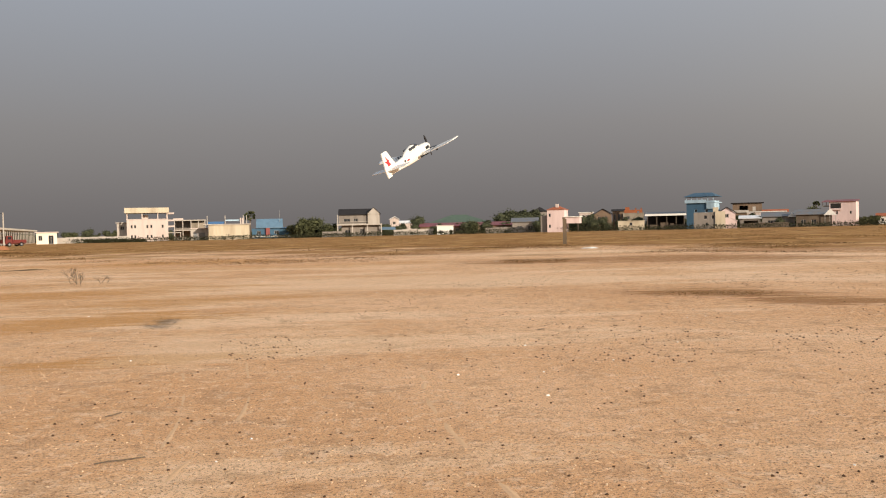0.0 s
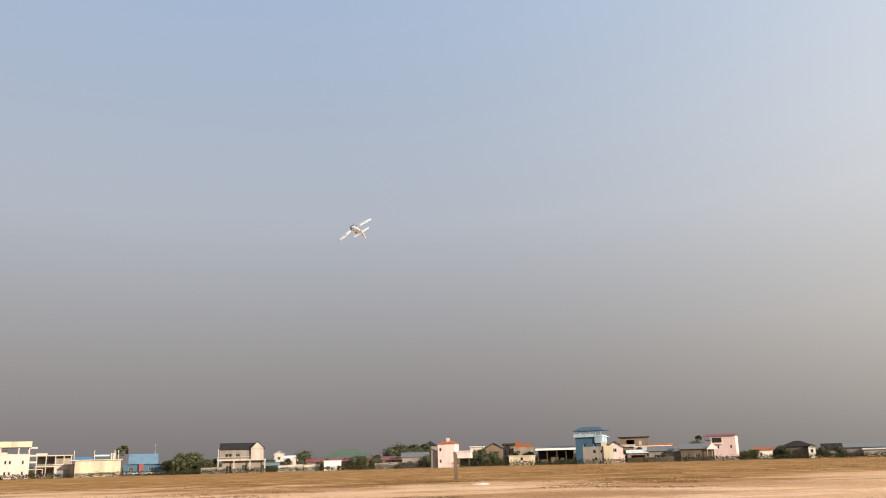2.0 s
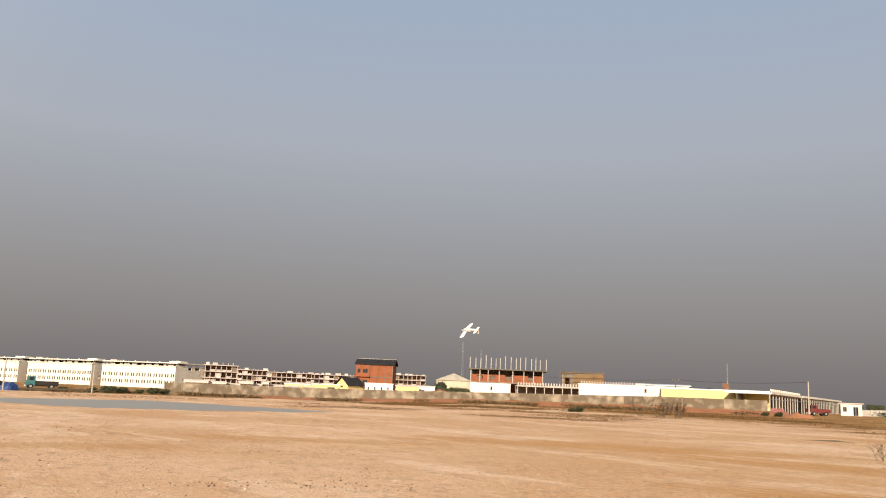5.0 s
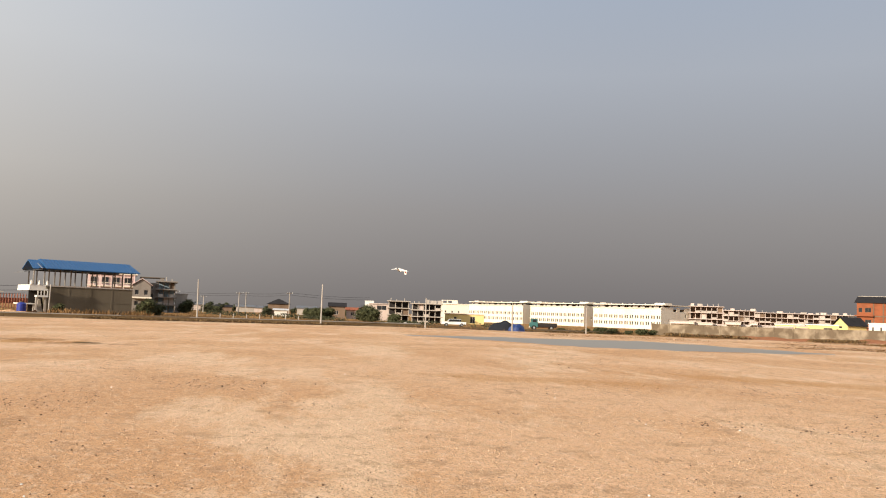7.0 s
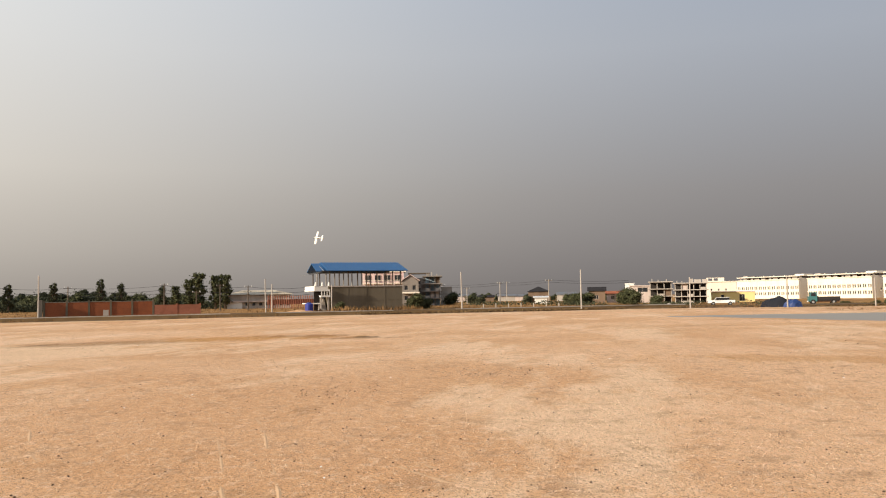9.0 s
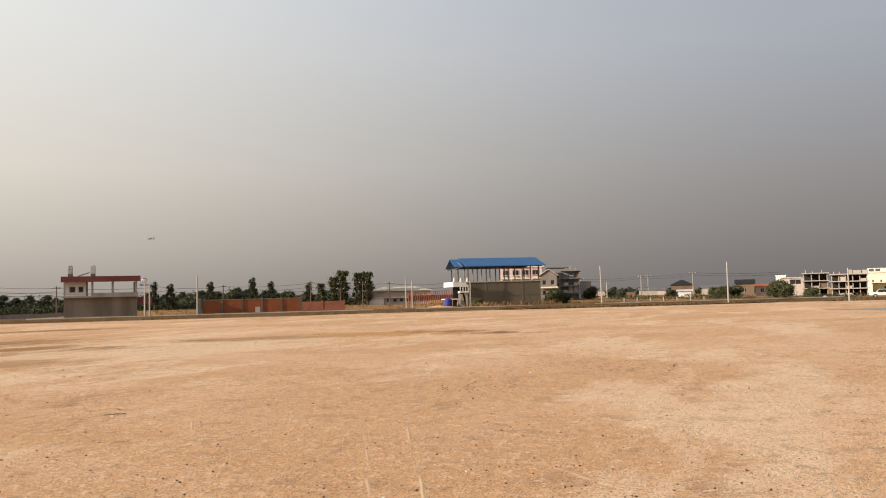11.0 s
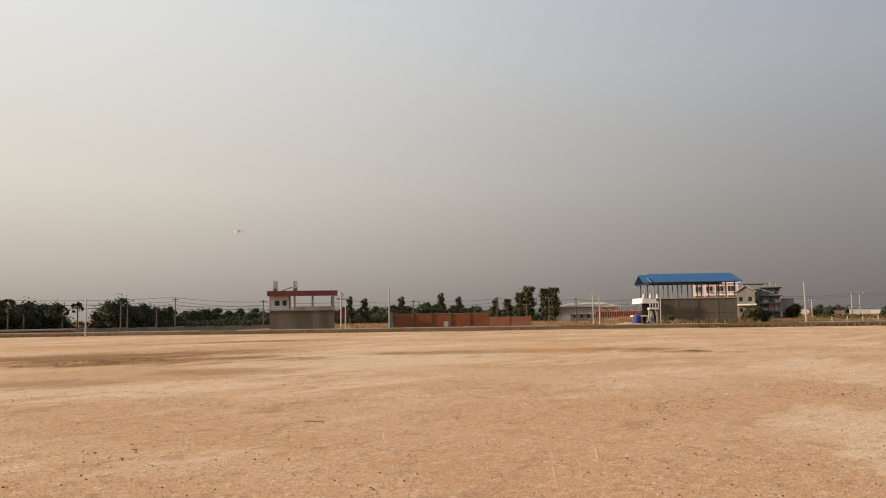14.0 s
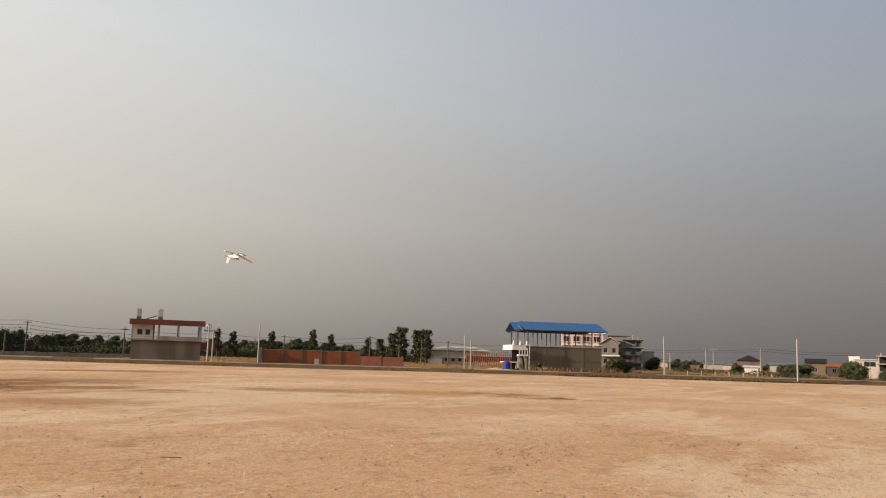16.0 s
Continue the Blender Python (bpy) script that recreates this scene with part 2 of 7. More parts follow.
def sand_material():
    """Dusty sand of the lot, browner rough ground past its edges; all in world metres."""
    m = bpy.data.materials.new("dusty_sand")
    m.use_nodes = True
    t = m.node_tree
    b = t.nodes["Principled BSDF"]
    b.inputs["Roughness"].default_value, b.inputs["Specular IOR Level"].default_value = 0.95, 0.1
    co = t.nodes.new("ShaderNodeTexCoord")
    at = co.outputs["Object"]

    def noise_at(scale, detail=6, rough=0.6, stretch=None):
        n = t.nodes.new("ShaderNodeTexNoise")
        n.inputs["Scale"].default_value, n.inputs["Detail"].default_value, n.inputs["Roughness"].default_value = scale, detail, rough
        if stretch:
            mp = t.nodes.new("ShaderNodeMapping")
            mp.inputs["Rotation"].default_value[2], mp.inputs["Scale"].default_value = radians(stretch[0]), (stretch[1], stretch[2], 1)
            t.links.new(at, mp.inputs["Vector"])
            t.links.new(mp.outputs[0], n.inputs["Vector"])
        else:
            t.links.new(at, n.inputs["Vector"])
        return n.outputs["Fac"]

    def span(value, lo, hi, to=1.0):
        n = t.nodes.new("ShaderNodeMapRange")
        n.interpolation_type = "SMOOTHSTEP"
        n.inputs["From Min"].default_value, n.inputs["From Max"].default_value, n.inputs["To Max"].default_value = lo, hi, to
        t.links.new(value, n.inputs["Value"])
        return n.outputs[0]

    def mix(a, c, fac):
        n = t.nodes.new("ShaderNodeMix")
        n.data_type = "RGBA"
        for slot, v in ((6, a), (7, c)):
            if isinstance(v, tuple):
                n.inputs[slot].default_value = (*v, 1)
            else:
                t.links.new(v, n.inputs[slot])
        t.links.new(fac, n.inputs["Factor"])
        return n.outputs[2]

    def calc(op, a, c):
        n = t.nodes.new("ShaderNodeMath")
        n.operation = op
        for slot, v in ((0, a), (1, c)):
            if isinstance(v, (int, float)):
                n.inputs[slot].default_value = v
            else:
                t.links.new(v, n.inputs[slot])
        return n.outputs[0]

    base = mix((0.670, 0.369, 0.180), (0.770, 0.468, 0.264), span(noise_at(0.10), 0.42, 0.58))
    base = mix(base, (0.600, 0.310, 0.120), span(noise_at(0.055, 8, 0.65, (20, 1.0, 0.55)), 0.50, 0.62, 0.55))
    base = mix(base, (0.860, 0.591, 0.370), span(noise_at(0.16, 7, 0.7, (-30, 0.5, 1.4)), 0.50, 0.60, 0.85))
    base = mix(base, (0.340, 0.182, 0.076), span(noise_at(0.30, 9, 0.82, (70, 0.6, 1.5)), 0.58, 0.63, 0.6))
    base = mix(base, (0.400, 0.222, 0.110), span(noise_at(1.6, 9, 0.78), 0.51, 0.60, 0.5))

    rims = {}

    def stain(az, d, wide, deep, colour, strength, under):
        """A blotch of its own at a bearing and distance, ragged at the rim."""
        mp = t.nodes.new("ShaderNodeMapping")
        mp.vector_type = "TEXTURE"
        mp.inputs["Location"].default_value = (-d * math.sin(radians(az)), d * math.cos(radians(az)), 0)
        mp.inputs["Rotation"].default_value, mp.inputs["Scale"].default_value = (0, 0, radians(az)), (wide / 2, deep / 2, 1)
        t.links.new(at, mp.inputs["Vector"])
        far = t.nodes.new("ShaderNodeVectorMath")
        far.operation = "LENGTH"
        t.links.new(mp.outputs[0], far.inputs[0])
        key = round(az / 30) * 30
        if key not in rims:
            broad = calc("MULTIPLY", calc("SUBTRACT", noise_at(0.45, 6, 0.7, (-key, 0.4, 1.6)), 0.5), 2.6)
            fine = calc("MULTIPLY", calc("SUBTRACT", noise_at(1.1, 8, 0.8, (-key, 0.35, 3.0)), 0.5), 3.4)
            rims[key] = calc("ADD", broad, fine)
        ragged = calc("ADD", far.outputs["Value"], rims[key])
        return mix(under, colour, span(calc("SUBTRACT", 1.0, ragged), -0.05, 0.45, strength * 0.95))

    base = mix(base, (0.880, 0.621, 0.412), span(noise_at(6.0, 5, 0.8), 0.52, 0.60, 0.5))
    DARK, BROWN, RUST, PALE_SAND = (0.280, 0.123, 0.036), (0.340, 0.153, 0.044), (0.550, 0.261, 0.072), (0.820, 0.561, 0.346)
    for az, d, wide, deep, colour, strength in ((139, 34.5, 15, 6.5, BROWN, 1.1), (133, 33.5, 8, 3, DARK, 0.8), (136, 60, 14, 5, BROWN, 1.0), (125, 35.5, 13, 5, PALE_SAND, 1.0), (129, 31.2, 5, 1.3, BROWN, 0.9), (146, 40.5, 16, 11, DARK, 1.0), (138, 42, 9, 7, DARK, 0.7), (122.5, 37, 8, 4, DARK, 0.7), (113, 38, 9, 5, RUST, 0.9), (110, 39, 5, 3, DARK, 0.7), (128, 31, 15, 9, PALE_SAND, 0.9), (137, 27, 5, 4, DARK, 0.5), (149, 24, 5, 4, DARK, 0.6), (106, 36, 4, 2, DARK, 0.6), (146, 60, 22, 5, RUST, 0.5), (20, 11.5, 4.5, 1.3, RUST, 0.9), (24, 17, 7, 3, RUST, 0.9), (17, 21, 8, 3, RUST, 0.7), (26, 26, 12, 5, RUST, 0.8), (2, 26, 16, 9, PALE_SAND, 0.7), (-8, 52, 26, 7, PALE_SAND, 0.7), (-18, 20, 5, 2.6, DARK, 0.9), (-24, 18.5, 3.5, 2.2, DARK, 0.9), (-17, 40, 14, 10, DARK, 0.8), (-6, 39, 8, 6, DARK, 0.8), (-24, 52, 18, 12, DARK, 0.7), (4, 58, 18, 12, DARK, 0.6), (18, 50, 18, 10, RUST, 0.8), (10, 40, 18, 6, RUST, 0.5), (40, 30, 16, 5, RUST, 0.8), (60, 27, 12, 3, RUST, 0.6), (76, 22, 8, 2.5, RUST, 0.5), (48, 100, 50, 14, PALE_SAND, 0.7), (14, 12, 4, 3, PALE_SAND, 0.5)):
        base = stain(az, d, wide, deep, colour, strength, base)
    base = mix(base, (0.240, 0.128, 0.062), span(noise_at(15.0, 4, 0.85), 0.56, 0.62, 0.72))
    base = mix(base, (0.160, 0.084, 0.044), span(noise_at(42.0, 3, 0.85), 0.55, 0.60, 0.9))
    base = mix(base, (0.860, 0.630, 0.432), span(noise_at(70.0, 2, 0.8), 0.57, 0.66, 0.8))
    # rough ground past the lot
    xyz = t.nodes.new("ShaderNodeSeparateXYZ")
    t.links.new(at, xyz.inputs[0])
    wob = calc("MULTIPLY", calc("SUBTRACT", noise_at(0.06, 8, 0.7), 0.5), 130.0)
    north = calc("ADD", calc("SUBTRACT", calc("ADD", xyz.outputs["Y"], calc("MULTIPLY", xyz.outputs["X"], 0.25)), 58.0), wob)
    west = calc("SUBTRACT", calc("ADD", calc("MULTIPLY", xyz.outputs["X"], -math.sin(radians(118))), calc("MULTIPLY", xyz.outputs["Y"], math.cos(radians(118)))), 88.0)
    edge = calc("MAXIMUM", span(north, -6.0, 16.0), span(west, -2.0, 3.0))
    rough = mix((0.280, 0.138, 0.044), (0.520, 0.310, 0.120), span(noise_at(0.22, 8, 0.7), 0.46, 0.64))
    rough = mix(rough, (0.095, 0.059, 0.025), span(noise_at(0.4, 8, 0.78), 0.53, 0.64, 0.8))
    t.links.new(mix(base, rough, edge), b.inputs["Base Color"])
    relief = t.nodes.new("ShaderNodeBump")
    relief.inputs["Strength"].default_value, relief.inputs["Distance"].default_value = 0.8, 0.05
    height = calc("ADD", calc("MULTIPLY", noise_at(14.0, 8, 0.75), 0.6), noise_at(3.0, 6, 0.7))
    t.links.new(height, relief.inputs["Height"])
    t.links.new(relief.outputs[0], b.inputs["Normal"])
    return m


M["sand"] = sand_material()


# ---- building blocks ----
def spot(az, d, z=0.0):
    """A place by bearing (degrees, anticlockwise from north) and distance from the middle of the lot."""
    return Vector((-d * math.sin(radians(az)), d * math.cos(radians(az)), z))


def smooth(a, b, v):
    v = min(1.0, max(0.0, (v - a) / (b - a)))
    return v * v * (3 - 2 * v)


def ground_z(x, y):
    """The lie of the land: a flat lot, lower land past the pond and past the road."""
    d, az = math.hypot(x, y), math.degrees(math.atan2(-x, y))
    low = -0.7 * smooth(95, 140, d) * smooth(48, 60, az) * (1 - smooth(86, 96, az))
    low -= 0.6 * smooth(104, 128, d) * smooth(132, 140, az) * (1 - smooth(160, 175, az))
    bump = 0.05 * smooth(8, 25, d) * (1 - smooth(300, 600, d)) * noise.noise((x * 0.08, y * 0.08, 0.3)) * (1 - smooth(54, 60, az) * (1 - smooth(86, 92, az)) * smooth(40, 48, d) * (1 - smooth(76, 84, d)))
    return low + bump


def at(az, d, turn=0.0, z=None):
    """Pose of a thing at a bearing and distance, its front towards the middle of the lot: x to the viewer's right, y away."""
    p = spot(az, d)
    return pose(p.x, p.y, ground_z(p.x, p.y) if z is None else z, 0, 0, az + turn)


def part(name, bm, material, parent, label=""):
    me = bpy.data.meshes.new(name)
    bm.to_mesh(me)
    bm.free()
    return hang(name, me, material, parent, label)


def hang(name, me, material, parent, label=""):
    if material and not me.materials:
        me.materials.append(M[material])
    ob = new(name, me)
    ob.parent = parent
    if label:
        tagged(ob, label)
    return ob


def thing(name, m, label, category, group="", kind=""):
    ob = new(name)
    ob.empty_display_size = 0.2
    ob.matrix_world = m
    return tagged(ob, label, category, group, kind)


def solid(name, bm, material, m, label, category, group="", kind=""):
    ob = part(name, bm, material, None)
    ob.matrix_world = m
    return tagged(ob, label, category, group, kind)


def box(bm, x0, x1, y0, y1, z0, z1):
    v = [bm.verts.new(p) for p in ((x0, y0, z0), (x1, y0, z0), (x1, y1, z0), (x0, y1, z0), (x0, y0, z1), (x1, y0, z1), (x1, y1, z1), (x0, y1, z1))]
    for f in ((0, 3, 2, 1), (4, 5, 6, 7), (0, 1, 5, 4), (1, 2, 6, 5), (2, 3, 7, 6), (3, 0, 4, 7)):
        bm.faces.new([v[i] for i in f])
    return bm


def boxes(*sizes):
    bm = bmesh.new()
    for s in sizes:
        box(bm, *s)
    return bm


def tube(bm, a, b, r0, r1=None, n=6):
    a, b = Vector(a), Vector(b)
    r1 = r0 if r1 is None else r1
    q = (b - a).to_track_quat("Z", "Y")
    rings = []
    for p, r in ((a, r0), (b, r1)):
        rings.append([bm.verts.new(p + q @ Vector((r * math.cos(2 * math.pi * i / n), r * math.sin(2 * math.pi * i / n), 0))) for i in range(n)])
    for i in range(n):
        bm.faces.new((rings[0][i], rings[0][(i + 1) % n], rings[1][(i + 1) % n], rings[1][i]))
    bm.faces.new(rings[0][::-1])
    bm.faces.new(rings[1])
    return bm


def tubes(*spans):
    bm = bmesh.new()
    for s in spans:
        tube(bm, *s)
    return bm


def slab4(bm, corners, thick):
    """A sheet of some thickness through four corners."""
    top = [bm.verts.new(c) for c in corners]
    low = [bm.verts.new((c[0], c[1], c[2] - thick)) for c in corners]
    bm.faces.new(top)
    bm.faces.new(low[::-1])
    for i in range(4):
        bm.faces.new((top[i], low[i], low[(i + 1) % 4], top[(i + 1) % 4]))


def gable_roof(x0, x1, y0, y1, z0, z1, over=0.4, thick=0.12, along="x"):
    bm = bmesh.new()
    x0, x1, y0, y1 = x0 - over, x1 + over, y0 - over, y1 + over
    if along == "x":
        ym = (y0 + y1) / 2
        slab4(bm, ((x0, y0, z0), (x1, y0, z0), (x1, ym, z1), (x0, ym, z1)), thick)
        slab4(bm, ((x0, ym, z1), (x1, ym, z1), (x1, y1, z0), (x0, y1, z0)), thick)
    else:
        xm = (x0 + x1) / 2
        slab4(bm, ((x0, y0, z0), (xm, y0, z1), (xm, y1, z1), (x0, y1, z0)), thick)
        slab4(bm, ((xm, y0, z1), (x1, y0, z0), (x1, y1, z0), (xm, y1, z1)), thick)
    return bm


def hip_roof(x0, x1, y0, y1, z0, z1, over=0.4, inset=2.0):
    bm = bmesh.new()
    x0, x1, y0, y1 = x0 - over, x1 + over, y0 - over, y1 + over
    ym, i = (y0 + y1) / 2, min(inset, (x1 - x0) / 2 - 0.05)
    v = [bm.verts.new(p) for p in ((x0, y0, z0), (x1, y0, z0), (x1, y1, z0), (x0, y1, z0), (x0 + i, ym, z1), (x1 - i, ym, z1))]
    for f in ((0, 1, 5, 4), (1, 2, 5), (2, 3, 4, 5), (3, 0, 4), (3, 2, 1, 0)):
        bm.faces.new([v[k] for k in f])
    return bm


def pitch_roof(x0, x1, y0, y1, zf, zb, over=0.3, thick=0.12):
    bm = bmesh.new()
    slab4(bm, ((x0 - over, y0 - over, zf), (x1 + over, y0 - over, zf), (x1 + over, y1 + over, zb), (x0 - over, y1 + over, zb)), thick)
    return bm


def gable_end(bm, x0, x1, y0, y1, z0, z1):
    """A triangular prism, the filled gable under a roof whose ridge runs away from the viewer."""
    xm = (x0 + x1) / 2
    v = [bm.verts.new(p) for p in ((x0, y0, z0), (x1, y0, z0), (xm, y0, z1), (x0, y1, z0), (x1, y1, z0), (xm, y1, z1))]
    for f in ((0, 1, 2), (5, 4, 3), (0, 3, 4, 1), (1, 4, 5, 2), (2, 5, 3, 0)):
        bm.faces.new([v[i] for i in f])
    return bm


def facade(x0, x1, z0, z1, holes, y0=0.0, thick=0.2):
    """A wall in the xz plane with openings that go right through it."""
    xs = sorted({x0, x1, *[c for h in holes for c in h[:2]]})
    zs = sorted({z0, z1, *[c for h in holes for c in h[2:]]})
    bm = bmesh.new()
    seen = {}

    def v(x, y, z):
        key = (round(x, 4), round(y, 4), round(z, 4))
        if key not in seen:
            seen[key] = bm.verts.new((x, y, z))
        return seen[key]

    y1 = y0 + thick
    n, k = len(xs) - 1, len(zs) - 1
    full = [[not any(h[0] < (xs[i] + xs[i + 1]) / 2 < h[1] and h[2] < (zs[j] + zs[j + 1]) / 2 < h[3] for h in holes) for j in range(k)] for i in range(n)]
    for i in range(n):
        for j in range(k):
            if not full[i][j]:
                continue
            a, b, c, d = xs[i], xs[i + 1], zs[j], zs[j + 1]
            bm.faces.new((v(a, y0, c), v(b, y0, c), v(b, y0, d), v(a, y0, d)))
            bm.faces.new((v(a, y1, d), v(b, y1, d), v(b, y1, c), v(a, y1, c)))
            if i == 0 or not full[i - 1][j]:
                bm.faces.new((v(a, y0, d), v(a, y1, d), v(a, y1, c), v(a, y0, c)))
            if i == n - 1 or not full[i + 1][j]:
                bm.faces.new((v(b, y0, c), v(b, y1, c), v(b, y1, d), v(b, y0, d)))
            if j == 0 or not full[i][j - 1]:
                bm.faces.new((v(a, y0, c), v(a, y1, c), v(b, y1, c), v(b, y0, c)))
            if j == k - 1 or not full[i][j + 1]:
                bm.faces.new((v(a, y0, d), v(b, y0, d), v(b, y1, d), v(a, y1, d)))
    return bm


pane_meshes = {}


def window(parent, x0, x1, z0, z1, y=0.0, frame_mat="pale", name="window", pane_mat="glass"):
    """A framed window set back in its opening, the pane a part of it; windows of one size share their meshes."""
    w, h = round(x1 - x0, 3), round(z1 - z0, 3)
    key = (w, h, frame_mat, pane_mat)
    if key not in pane_meshes:
        t = min(0.07, w * 0.15)
        bm = boxes((-w / 2, -w / 2 + t, 0, 0.06, 0, h), (w / 2 - t, w / 2, 0, 0.06, 0, h), (-w / 2 + t, w / 2 - t, 0, 0.06, 0, t), (-w / 2 + t, w / 2 - t, 0, 0.06, h - t, h))
        if w > 0.8:
            box(bm, -t / 2, t / 2, 0.005, 0.055, t, h - t)
        fm = bpy.data.meshes.new(name)
        bm.to_mesh(fm)
        bm.free()
        bm = boxes((-w / 2 + t, w / 2 - t, 0.02, 0.035, t, h - t))
        pm = bpy.data.meshes.new("pane")
        bm.to_mesh(pm)
        bm.free()
        pane_meshes[key] = fm, pm
    fm, pm = pane_meshes[key]
    f = hang(name, fm, frame_mat, parent)
    f.location = ((x0 + x1) / 2, y + 0.10, z0)
    hang("pane", pm, pane_mat, f)
    return f


def shell(parent, x0, x1, y0, y1, z0, z1, material, holes=(), side_holes=(), frame_mat="pale", glazed=True, thick=0.2, right_holes=()):
    """Four walls, the front with openings; the openings get windows when glazed."""
    part("front_wall", facade(x0, x1, z0, z1, holes, y0, thick), material, parent)
    part("side_wall", boxes((x0, x0 + thick, y0 + thick, y1 - thick, z0, z1)), material, parent)
    if right_holes:
        bm = facade(y0 + thick, y1 - thick, z0, z1, right_holes, 0, thick)
        bm.transform(Matrix(((0, -1, 0, x1), (1, 0, 0, 0), (0, 0, 1, 0), (0, 0, 0, 1))))
        part("side_wall", bm, material, parent)
    else:
        part("side_wall", boxes((x1 - thick, x1, y0 + thick, y1 - thick, z0, z1)), material, parent)
    part("back_wall", boxes((x0, x1, y1 - thick, y1, z0, z1)), material, parent)
    if glazed:
        for h in holes:
            window(parent, *h, y=y0, frame_mat=frame_mat)


def grid(x0, dx, n, z0, dz, m, w, h):
    return [(x0 + i * dx, x0 + i * dx + w, z0 + j * dz, z0 + j * dz + h) for i in range(n) for j in range(m)]


def posts(name, parent, material, xs, y0, z0, z1, size=0.25):
    for x in xs:
        part(name, boxes((x - size / 2, x + size / 2, y0, y0 + size, z0, z1)), material, parent)


def house(name, label, az, d, w, depth, h, wall, roof, holes=(), roof_type="flat", rise=1.2, turn=0.0, category="house", group="houses round the lot", frame_mat="pale", over=0.4, glazed=True, right_holes=()):
    """A plain house: walls, openings and one roof."""
    t = thing(name, at(az, d, turn), label, category, group)
    shell(t, -w / 2, w / 2, 0, depth, -0.8, h, wall, holes, frame_mat=frame_mat, glazed=glazed, right_holes=right_holes)
    if roof_type == "flat":
        part("roof", boxes((-w / 2 - over, w / 2 + over, -over, depth + over, h, h + 0.22)), roof, t)
    elif roof_type == "gable":
        part("roof", gable_roof(-w / 2, w / 2, 0, depth, h, h + rise, over), roof, t)
        for s in (-1, 1):
            bm = gable_end(bmesh.new(), 0, depth, -0.1, 0.1, h - 0.12, h + rise - 0.25)
            bm.transform(Matrix.Translation((s * (w / 2 - 0.12), 0, 0)) @ Matrix.Rotation(radians(90), 4, "Z"))
            part("gable", bm, wall, t)
    elif roof_type == "front_gable":
        part("roof", gable_roof(-w / 2, w / 2, 0, depth, h, h + rise, over, along="y"), roof, t)
        part("gable", gable_end(bmesh.new(), -w / 2, w / 2, 0.02, 0.2, h - 0.12, h + rise - 0.25), wall, t)
    elif roof_type == "hip":
        part("roof", hip_roof(-w / 2, w / 2, 0, depth, h, h + rise, over, inset=depth / 2), roof, t)
    elif roof_type == "pitch":
        part("roof", pitch_roof(-w / 2, w / 2, 0, depth, h + 0.1, h + rise, over), roof, t)
    return t


# ---- ground ----
def build_ground():
    rings = [0.0, 1.5, 3.0, 4.5, 6.0] + [6.0 * 1.09 ** i for i in range(1, 46)] + [330, 400, 520, 700, 1000, 1500, 2300, 3500, 4800]
    n = 240
    bm = bmesh.new()
    middle = bm.verts.new((0, 0, ground_z(0, 0)))
    last = None
    for r in rings[1:]:
        ring = []
        for i in range(n):
            p = spot(i * 360 / n, r)
            ring.append(bm.verts.new((p.x, p.y, ground_z(p.x, p.y))))
        for i in range(n):
            k = (i + 1) % n
            if last is None:
                bm.faces.new((middle, ring[i], ring[k]))
            else:
                bm.faces.new((last[i], ring[i], ring[k], last[k]))
        last = ring
    for f in bm.faces:
        f.smooth = True
    solid("ground", bm, "sand", Matrix(), "wide lot of pale dusty sand with brown rough edges", "ground", kind="structure")


build_ground()


def build_pond():
    """The long shallow pool at the edge of the lot."""
    bm = bmesh.new()
    far, close = [], []
    for i in range(61):
        az = 58 + i * 0.46
        a = float(np.interp(az, (58, 60, 65, 70, 75, 79, 86), (58, 55, 52, 50.5, 51.5, 56, 63.0))) + 1.2 * noise.noise((az * 0.5, 0, 0))
        b = float(np.interp(az, (58, 60, 65, 70, 75, 79, 86), (59, 60, 66, 72, 68, 66.5, 63.6))) + 1.6 * noise.noise((az * 0.6, 5, 0))
        close.append(bm.verts.new(spot(az, a, 0.006)))
        far.append(bm.verts.new(spot(az, b, 0.006)))
    for i in range(60):
        bm.faces.new((close[i + 1], close[i], far[i], far[i + 1]))
    solid("water", bm, "water", Matrix(), "shallow grey pool of standing water on the sand", "pond", kind="structure")


build_pond()
ROAD = pose(0, 0, 0, 0, 0, 118)


def build_road():
    """The raised lane behind the lot: earth bank, concrete kerb and carriageway, straight across."""
    bm = bmesh.new()
    last = None
    for i in range(121):
        x = -150 + i * 2.0
        wob = 0.5 * noise.noise((x * 0.15, 0, 0))
        k = 1 - smooth(52, 80, x)
        # steep dark face also stands for the shaded low wall under the kerb
        row = [bm.verts.new(p) for p in ((x, 85.6 + wob, -0.06), (x, 86.9 + wob * 0.3, 0.06 * k - 0.03 * (1 - k)), (x, 87.43, 0.36 * k - 0.04 * (1 - k)), (x, 96.0, 0.34 * k - 0.04 * (1 - k)), (x, 99.0, -0.9))]
        if last:
            for k in range(4):
                bm.faces.new((last[k], row[k], row[k + 1], last[k + 1]))
        last = row
    solid("road", bm, "earth", ROAD, "raised earth lane along the edge of the lot", "road", kind="structure")
    for x0, x1 in ((-150, -33), (-29, 5), (9.5, 22), (29, 58)):
        bm = bmesh.new()
        x = x0
        while x < x1:
            e = min(x + 3.0, x1)
            box(bm, x, e - 0.03, 87.42, 87.66, 0.33, 0.43 + 0.015 * math.sin(x))
            x += 3.0
        solid("kerb", bm, "pale", ROAD, "pale concrete kerb along the raised lane", "kerb", kind="structure")


build_road()


